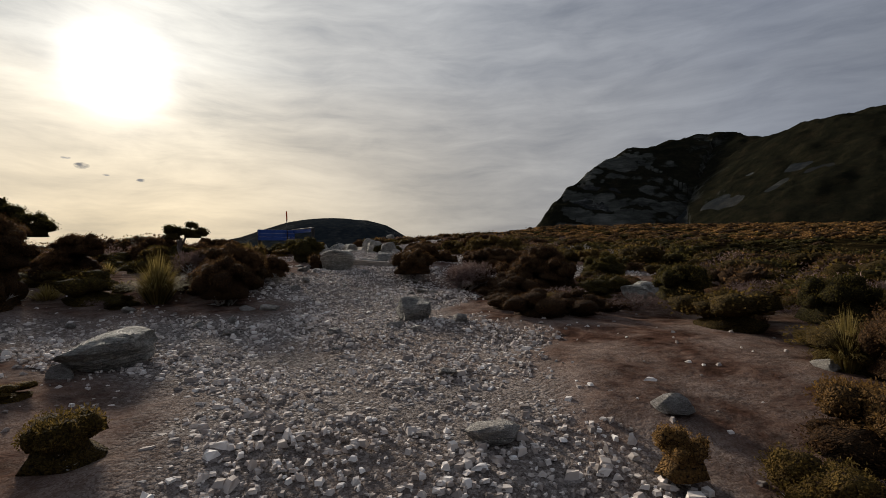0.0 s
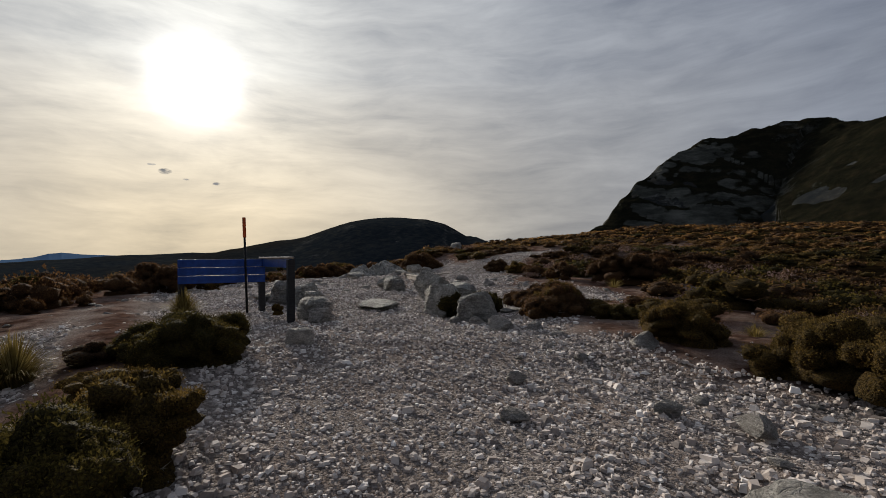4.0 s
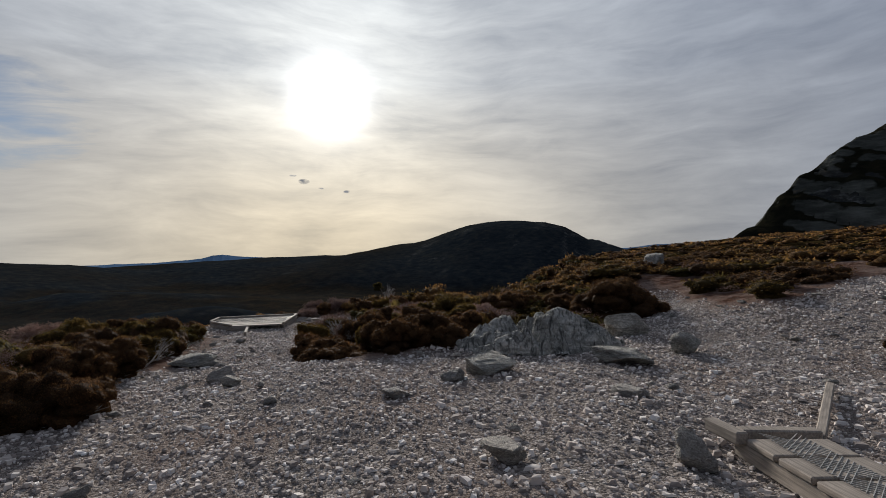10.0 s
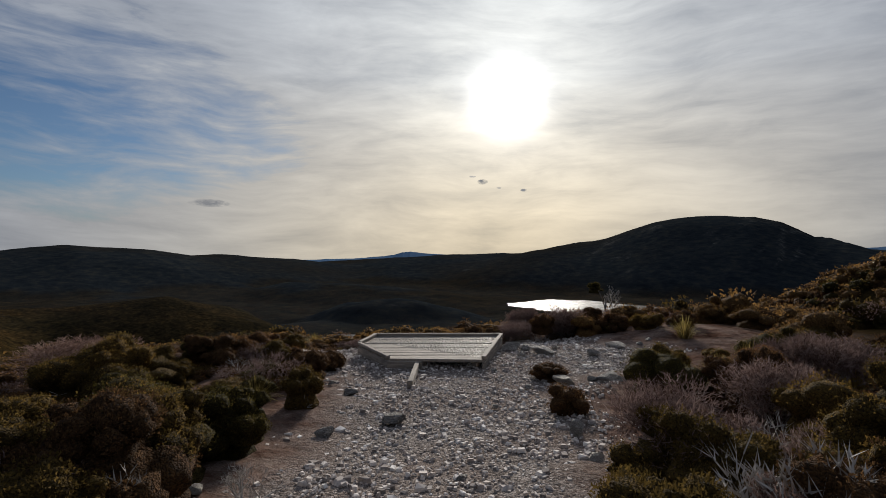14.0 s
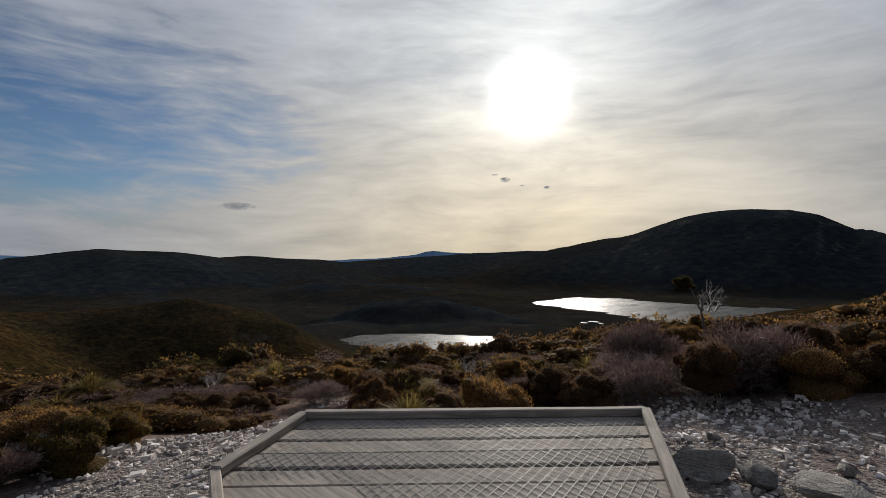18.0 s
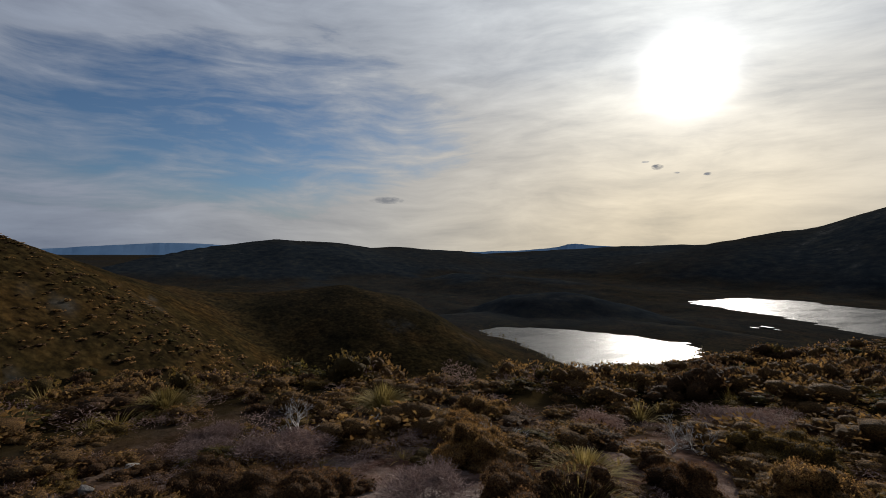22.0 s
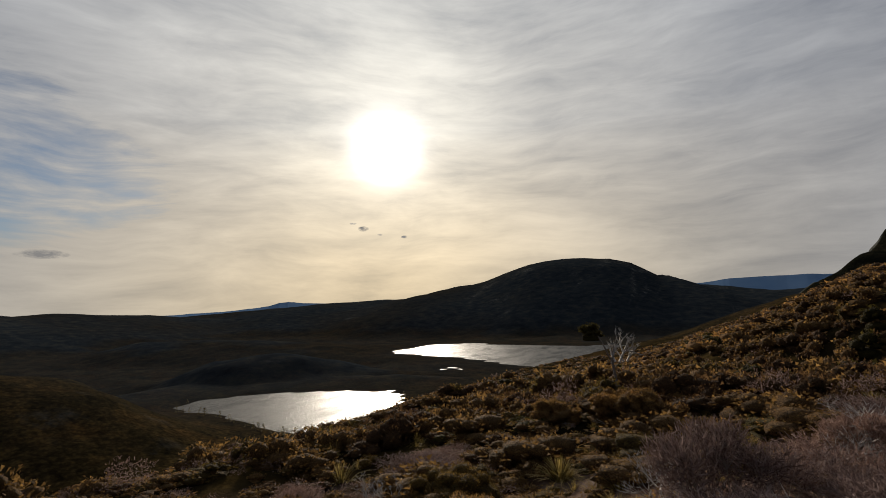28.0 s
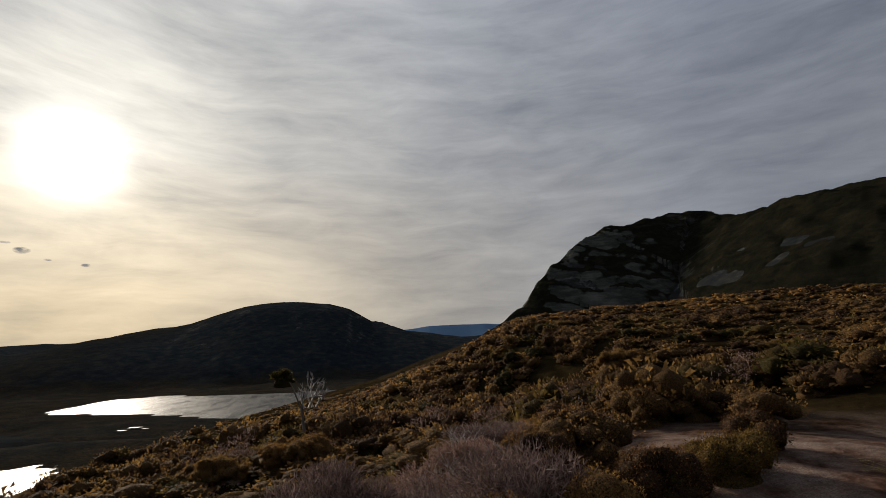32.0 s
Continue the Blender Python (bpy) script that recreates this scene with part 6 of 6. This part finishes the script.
EDGE_SHRUBS = [(-17.92, 37.78, 0.62, 0.50, 'rust'), (-17.47, 37.90, 0.75, 0.44, 'rust'), (-17.15, 38.30, 0.85, 0.72, 'twig'), (-16.55, 38.65, 0.75, 0.70, 'rust'), (-20.07, 37.20, 0.74, 0.50, 'rust'), (-21.83, 36.24, 1.00, 0.36, 'rust'), (-22.08, 35.50, 1.30, 0.40, 'rust'), (-20.10, 34.30, 0.66, 0.36, 'olive'), (-19.30, 37.30, 0.55, 0.40, 'olive'), (-18.75, 37.75, 0.60, 0.42, 'gold'), (-18.60, 36.95, 0.45, 0.35, 'rust'), (-19.2, 36.4, 0.5, 0.32, 'rust'), (-18.46, 36.33, 0.88, 0.35, 'grass'), (-23.49, 39.07, 0.95, 0.59, 'gold'), (-20.44, 37.70, 1.10, 0.53, 'rust'), (-17.94, 36.93, 0.73, 0.45, 'gold'), (-18.24, 38.16, 0.84, 0.49, 'twig'), (-17.33, 38.98, 1.31, 0.71, 'twig'), (-16.74, 39.74, 0.99, 0.69, 'twig'), (-20.30, 40.77, 1.21, 0.41, 'olive'), (-19.22, 33.88, 0.53, 0.36, 'olive'), (-20.44, 39.24, 0.81, 0.38, 'rust'), (-20.28, 37.80, 1.30, 0.52, 'grass'), (-21.24, 37.08, 0.87, 0.48, 'twig'), (-23.39, 36.37, 1.12, 0.48, 'twig'), (-22.68, 38.37, 0.83, 0.42, 'gold'), (-19.47, 39.39, 0.87, 0.56, 'gold'), (-18.58, 38.85, 0.73, 0.31, 'olive'), (-24.35, 35.74, 0.84, 0.47, 'twig'), (-21.43, 42.71, 1.31, 0.41, 'twig')]
SLOPE_SHRUBS = [(-22.08, 38.15, 1.10, 0.49, 'gold'), (-21.11, 38.74, 1.14, 0.32, 'grass'), (-23.71, 35.70, 1.06, 0.39, 'twig'), (-23.27, 36.54, 0.94, 0.43, 'twig'), (-25.10, 38.30, 1.28, 0.51, 'grass'), (-22.46, 40.31, 0.80, 0.51, 'twig'), (-21.19, 41.36, 1.28, 0.58, 'twig'), (-26.42, 35.21, 1.30, 0.48, 'grass'), (-16.79, 40.15, 1.29, 0.67, 'twig'), (-16.01, 41.50, 1.15, 0.63, 'twig'), (-17.29, 41.10, 0.40, 0.24, 'olive'), (-18.87, 44.58, 1.38, 0.77, 'gold'), (-20.29, 44.72, 1.23, 0.54, 'gold'), (-15.32, 41.79, 0.84, 0.43, 'gold'), (-14.94, 41.49, 0.93, 0.51, 'twig'), (-15.73, 41.26, 0.80, 0.38, 'gold'), (-16.41, 40.84, 0.92, 0.74, 'twig'), (-17.45, 41.37, 0.40, 0.19, 'olive'), (-18.44, 44.67, 1.16, 0.59, 'gold'), (-9.30, 52.35, 2.28, 1.00, 'gold')]
for tag, shrubs in (("start of the track", START_SHRUBS), ("timber step", STEP_SHRUBS), ("bench", BENCH_SHRUBS), ("island in the gravel", ISLAND_SHRUBS), ("west side of the track", WEST_SHRUBS), ("east side of the track", EAST_SHRUBS), ("lookout platform", EDGE_SHRUBS), ("slope below the lookout", SLOPE_SHRUBS)):
    for x, y, wdt, tall, kind in shrubs:
        set_shrub(kind, x, y, wdt, tall, f"shrubs by the {tag}")

# ---- the moor's scrub ----
def shrub_set(sprigs, leaf, lobes, seed, count, thin=0.3, sub=1):
    return {kind: [cushion_arrays(sprigs, leaf, lobes, seed + 10 * j + k, 0.52 + 0.06 * k, thin, sub) for k in range(count)] for j, kind in enumerate(("green", "olive", "rust"))}


FINE_LEAF = shrub_set(2700, 0.020, 9, 203, 4, 0.45, 2)
MOOR_LEAF = shrub_set(950, 0.034, 7, 3, 4, 0.48, 1)
EDGE_LEAF = shrub_set(230, 0.075, 6, 43, 4, 0.5)
MID_LEAF = shrub_set(90, 0.11, 4, 83, 3, 0.5)
FAR_LEAF = shrub_set(18, 0.16, 2, 123, 3, 0.5)
FINE_TWIG, LOOSE_TWIG = [fuzz_arrays(800, 70 + k, 7, 0.6, 0.0045) for k in range(4)], [fuzz_arrays(210, 75 + k, 6, 0.6, 0.009) for k in range(4)]
THICK_GRASS, LOOSE_GRASS = [tussock_arrays(220, 5 + k) for k in range(3)], [tussock_arrays(80, 5 + k) for k in range(3)]
FAR_TWIG, FAR_GRASS = [fuzz_arrays(60, 95 + k, 5, 0.6, 0.016) for k in range(3)], [tussock_arrays(26, 15 + k) for k in range(3)]
SHARE = {"green": 0.24, "olive": 0.21, "rust": 0.27, "twig": 0.21, "grass": 0.07}
STANDING_DEAD = [(-11.16, 31.65, 1.22), (-11.18, 32.49, 1.14), (-10.66, 31.58, 0.62), (-11.3, 31.11, 0.45), (-12.89, 28.27, 1.09), (-13.54, 29.54, 0.73), (-13.65, 30.18, 0.53), (-3.39, 7.48, 0.84), (-0.74, 9.62, 0.45), (4.43, 15.86, 1.24), (-3.62, 10.0, 0.66), (-24.46, 36.77, 1.01), (-21.19, 40.2, 0.77), (-16.24, 40.81, 1.18), (-16.31, 42.32, 0.87), (-15.79, 40.2, 0.81), (-14.14, 44.35, 1.0)]
BARE = [(1.8, 4.2, 1.3), (-13.1, 40.2, 0.7), (-11.5, 41, 1.0), (-10, 42, 1.0), (-14.4, 38.8, 0.4), (-4.6, 12, 0.7), (-7, 14.1, 0.8), (-1, 27.8, 1.0), (0.2, 26.5, 0.9), (-20.2, 34.4, 0.8), (-14.3, 30.7, 0.4), (-4.4, 38.2, 1.0)] + [(x, y, 0.45) for x, y, size in STANDING_DEAD]
ROUTE = [(x, y) for x, y, half in TRACK] + [(-17.5, 35.5)]
SCRUB_LOOKS = {
    "green": ("heath_scrub", "dark green cushion scrub covering the moor"), "olive": ("heath_scrub", "golden olive scrub covering the moor"), "gold": ("heath_scrub", "golden brown heath scrub on the sunny slope"),
    "rust": ("heath_scrub", "rusty brown heath covering the moor"), "twig": ("twiggy_scrub", "grey mauve leafless scrub between the shrubs"),
    "grass": ("tussock_grass", "straw coloured tussock grass between the shrubs")}


def off_route(x, y):
    """Distance from the line of the track, in metres."""
    best = np.full(np.shape(x), 1e9)
    for (ax, ay), (bx, by) in zip(ROUTE, ROUTE[1:]):
        ux, uy = bx - ax, by - ay
        s = np.clip(((x - ax) * ux + (y - ay) * uy) / (ux * ux + uy * uy), 0, 1)
        best = np.minimum(best, np.hypot(x - ax - s * ux, y - ay - s * uy))
    return best


def moor_places(count, ring, wide, seed, band):
    g = np.random.default_rng(seed)
    x, y = g.uniform(ring[0], ring[1], count), g.uniform(ring[2], ring[3], count)
    wdt = wide[0] * (wide[1] / wide[0]) ** g.uniform(0, 1, count)
    depth = track_depth(x, y) + fractal(x, y, 1.6, 3, 51) * 0.7
    gone = off_route(x, y)
    keep = (depth < -0.22 - wdt * 0.42) & (gone >= band[0]) & (gone < band[1])
    for bx, by, br in BARE:
        keep &= np.hypot(x - bx, y - by) > br
    keep &= (np.hypot(x + 17.0, y - 35.2) > 2.25) & (height(x, y) > -46)
    keep &= (lake_edge(x, y, SHORE_A) < -8) & (lake_edge(x, y, SHORE_B) < -8)
    return x[keep], y[keep], wdt[keep], g


def fill_moor(leafy, twigs, grass, per_area, ring, wide, seed, band, share=SHARE, tall=(0.75, 1.2)):
    count = int(per_area * (ring[1] - ring[0]) * (ring[3] - ring[2]))
    x, y, wdt, g = moor_places(count, ring, wide, seed, band)
    z = height(x, y) + fractal(x, y, 1.1, 3, 61) * 0.10 * (np.hypot(x + 7, y - 20) < 60) - 0.03
    low = np.where((np.hypot(x + 17, y - 35.2) < 11) & (x < -16.5), 0.46, np.where((x > -9) & (y > 28), 0.5, np.where((x < -1) & (y < 15), 0.55, np.where(x > -2, 0.6, 0.85))))  # windswept lower by the lookout and the branch track
    # kinds grow in drifts
    drift = fractal(x, y, 7.0, 3, 101) + g.normal(0, 0.2, len(x))
    order = np.argsort(np.argsort(drift)) / max(1, len(x))
    kinds, bound = np.full(len(x), "green"), 0.0
    for kind in ("rust", "twig", "olive", "grass"):
        kinds[(order >= bound) & (order < bound + share.get(kind, 0.0))] = kind
        bound += share.get(kind, 0.0)
    # sunlit places trade olive and green for brighter gold, light put into colour
    sunny, lot = (y > 38.5) | (x < -18.5), g.uniform(0, 1, len(x))
    kinds = np.where(sunny & (kinds == "olive") & (lot < 0.65), "gold", kinds)
    kinds = np.where(sunny & (kinds == "green") & (lot < 0.85), np.where(lot < 0.35, "rust", "gold"), kinds)
    kinds = np.where(sunny & (kinds == "rust") & (lot > 0.6), "gold", kinds)
    for kind in ("rust", "twig", "olive", "gold", "grass", "green"):
        pick = np.where(kinds == kind)[0]
        rows = [(x[i], y[i], z[i], wdt[i], g.uniform(*tall) * low[i] * (0.75 if kind == "grass" else 1.0), g.uniform(0, 6.28), int(g.integers(0, 12))) for i in pick]
        if not rows:
            continue
        name, label = SCRUB_LOOKS[kind]
        if kind in ("twig", "grass"):
            v, f = scatter(twigs if kind == "twig" else grass, rows)
            mesh = mesh_from(name, v, f, LEAF[kind])
        else:
            form = leafy["olive" if kind == "gold" else kind]
            v, f = scatter([s[0] for s in form], rows)
            v2, f2 = scatter([s[1] for s in form], rows)
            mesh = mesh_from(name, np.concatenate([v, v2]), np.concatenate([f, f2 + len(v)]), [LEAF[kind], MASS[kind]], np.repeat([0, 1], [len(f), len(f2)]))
        tagged(new(name, mesh), label, "scrub", kind="stuff")


fill_moor(FINE_LEAF, FINE_TWIG, THICK_GRASS, 2.1, (-26, 8, -3, 44), (0.42, 1.05), 5, (0, 3.4), tall=(0.85, 1.25))
fill_moor(MOOR_LEAF, FINE_TWIG, THICK_GRASS, 2.1, (-26, 8, -3, 44), (0.42, 1.1), 35, (3.4, 6.0), tall=(0.85, 1.25))
fill_moor(EDGE_LEAF, LOOSE_TWIG, LOOSE_GRASS, 1.7, (-34, 14, -3, 52), (0.55, 1.35), 15, (6.0, 14), tall=(0.85, 1.3))
fill_moor(MID_LEAF, FAR_TWIG, FAR_GRASS, 1.5, (-50, 32, -8, 72), (0.55, 1.35), 6, (14, 32), {"green": 0.33, "olive": 0.14, "rust": 0.34, "twig": 0.13, "grass": 0.06}, (0.8, 1.3))
fill_moor(FAR_LEAF, LOOSE_TWIG, LOOSE_GRASS, 0.62, (-125, 110, 0, 150), (0.75, 1.8), 8, (32, 95), {"green": 0.52, "olive": 0.10, "rust": 0.38}, (0.55, 0.9))
fill_moor(FAR_LEAF, LOOSE_TWIG, LOOSE_GRASS, 0.16, (-170, 160, 0, 200), (1.1, 2.6), 9, (95, 150), {"green": 0.55, "olive": 0.12, "rust": 0.33}, (0.35, 0.6))
fill_moor(EDGE_LEAF, LOOSE_TWIG, LOOSE_GRASS, 5.6, (-34, -16.5, 27, 52), (0.28, 0.60), 25, (1.0, 11), {"rust": 0.24, "twig": 0.27, "olive": 0.32, "grass": 0.17}, (0.9, 1.4))


# ---- small trees and deadwood ----
def gnarled_tree(x, y, tall, wide, crown_at, bare_at, label, seed):
    """A wind-bent shrub tree: trunk and limbs, one leafy crown, bare grey branches beside it."""
    r = random.Random(seed)
    z = zat(x, y)
    tree = new("gnarled_tree")
    tree.location = (x, y, z)
    tagged(tree, label, "tree")
    bm = tube([(0, 0, -0.15), (0.05, 0.02, tall * 0.2), (-0.04, 0.0, tall * 0.42), (0.02, 0.03, tall * 0.6)], [0.05, 0.042, 0.035, 0.026], 7)
    part("trunk", bm, BARK, tree, smooth=True)
    for k, (dx, dy, h) in enumerate(crown_at):
        limb = tube([(0.0, 0, tall * 0.38), (dx * 0.5, dy * 0.5, tall * 0.38 + (h - tall * 0.38) * 0.6), (dx, dy, h)], [0.028, 0.02, 0.012], 6)
        part("limb", limb, BARK, tree, smooth=True)
        leaves, inner = cushion_arrays(1600, 0.055, 9, seed + k * 1.7, 0.8, 0.38, 2)
        for nm, arrays, mat in (("foliage", leaves, LEAF["green"]), ("canopy", inner, MASS["green"])):
            crown = new(nm, mesh_from(nm, *arrays, mat))
            crown.parent = tree
            crown.matrix_basis = Matrix.Translation((dx, dy, h - wide * 0.5)) @ Matrix.Diagonal((wide, wide * 0.9, wide * 0.85, 1))
    for k, (dx, dy, size) in enumerate(bare_at):
        v, f = twig_arrays(2, 4, seed + 5 * k, wide=0.45, tall=1.0, thick=0.03)
        b = new("bare_branch", mesh_from("bare_branch", v, f, DEADWOOD))
        b.parent = tree
        b.matrix_basis = Matrix.Translation((dx, dy, tall * 0.45)) @ Matrix.Diagonal((size, size, size * 1.2, 1))
        b["label"] = "bleached bare branch"
    return tree


gnarled_tree(-19.9, 50.2, 2.7, 0.75, [(-0.62, 0.2, 2.15)], [(0.1, 0.0, 1.5), (0.3, 0.1, 1.2)], "small wind-bent tree with bare grey branches on the slope", 11)
gnarled_tree(-5.6, 10.3, 1.1, 0.5, [(-0.17, 0.0, 0.9), (0.22, 0.1, 0.94)], [], "flat-topped dark shrub tree on the moor", 23)
gnarled_tree(-6.8, 7.6, 1.5, 0.6, [(-0.22, 0.0, 1.3), (0.26, 0.1, 1.1)], [(0.0, 0.0, 0.5)], "ragged dark shrub tree on the moor", 31)

DEAD_WOOD = [(-13.4, 28.4, 0.9), (-13.5, 29.4, 0.6), (-13.8, 30.2, 0.45), (-19.3, 32.9, 0.7), (-19.2, 33.4, 0.6), (-10.2, 24.6, 0.6), (-3.7, 7.5, 0.9), (-11.2, 31.6, 1.0), (-11.4, 31.2, 0.5), (-10.5, 31.8, 0.8), (-17.7, 32.2, 0.7), (-18.0, 40.0, 0.9),
             (-17.3, 39.3, 1.0), (-16.6, 40.6, 1.0), (-2.7, 8.0, 0.4), (5.6, 15.8, 0.8), (-23.5, 37.4, 0.7), (-22.2, 38.6, 0.8), (-21.0, 40.4, 0.7), (-15.8, 41.8, 0.7), (-19.2, 38.4, 0.8), (-24.6, 39.8, 0.6)]
DEAD_MESH = [mesh_from("dead_branch", *twig_arrays(2 + k % 2, 5, 200 + k, wide=0.7, tall=0.85, thick=0.020), DEADWOOD) for k in range(5)]
for k, (x, y, size) in enumerate(DEAD_WOOD + STANDING_DEAD):
    ob = new("dead_branch", DEAD_MESH[k % 5])
    ob.matrix_world = Matrix.Translation((x, y, zat(x, y))) @ pose(0, 0, 0, 0, 0, 67 * k).to_3x3().to_4x4() @ Matrix.Diagonal((size, size, size * 0.9, 1))
    tagged(ob, "bleached forked dead branch standing in the scrub", "dead branch", "dead branches in the scrub")

SNAG_MESH = [mesh_from("dead_branch", *twig_arrays(2, 5, 260 + k, wide=0.35, tall=1.0, thick=0.034), DEADWOOD) for k in range(3)]
for k, (x, y, size) in enumerate(((-11.04, 31.50, 1.25), (-10.97, 32.0, 1.30), (-11.19, 30.60, 0.7), (-10.75, 31.25, 0.75), (-12.98, 28.45, 0.75), (-13.66, 29.45, 0.85), (-13.0, 28.0, 0.7), (-10.9, 25.5, 0.5))):
    ob = new("dead_branch", SNAG_MESH[k % 3])
    ob.matrix_world = Matrix.Translation((x, y, zat(x, y))) @ pose(0, 0, 0, 0, 0, 50 * k + 15).to_3x3().to_4x4() @ Matrix.Diagonal((size, size, size, 1))
    tagged(ob, "gnarled bleached dead trunk at the edge of the scrub", "dead branch", "dead branches in the scrub")

# ---- pale slab on the skyline of the slope ----
far_rib = outcrop(-22.6, 64.5, 5.0, 1.6, 0.9, 62, 9)
tagged(far_rib, "pale rock slab showing on the skyline of the slope", "rock outcrop")

# ---- pines at the water's edge ----
cone = []
for k in range(3):
    g = np.random.default_rng(90 + k)
    m = 60
    t = g.uniform(0, 1, m)
    a = g.uniform(0, 6.28, m)
    rad = (1 - t) * 0.22 + 0.03
    c = np.stack([np.cos(a) * rad, np.sin(a) * rad, 0.12 + t * 0.88], -1)
    tip = c + np.stack([np.cos(a) * 0.12, np.sin(a) * 0.12, g.uniform(-0.05, 0.08, m)], -1)
    wing = np.stack([-np.sin(a), np.cos(a), 0 * a], -1) * 0.07
    cone.append((np.stack([c + wing, c - wing, tip], 1).reshape(-1, 3), np.arange(m * 3).reshape(-1, 3)))
spots = []
g = np.random.default_rng(4)
for (a0, d0), (a1, d1) in zip(SHORE_A, SHORE_A[1:] + SHORE_A[:1]):
    for k in range(9):
        s = g.uniform(0, 1)
        x, y = polar(a0 + (a1 - a0) * s, (d0 + (d1 - d0) * s) * g.uniform(0.965, 0.995) - 4)
        if lake_edge(np.array([x]), np.array([y]), SHORE_A)[0] < 2:
            spots.append((x, y, float(height(x, y)) - 0.1, g.uniform(1.6, 4.2), 1.0, g.uniform(0, 6), k))
v, f = scatter(cone, spots)
tagged(new("shore_pines", mesh_from("shore_pines", v, f, LEAF["green"])), "small dark pines along the lake shore", "pines", kind="stuff")
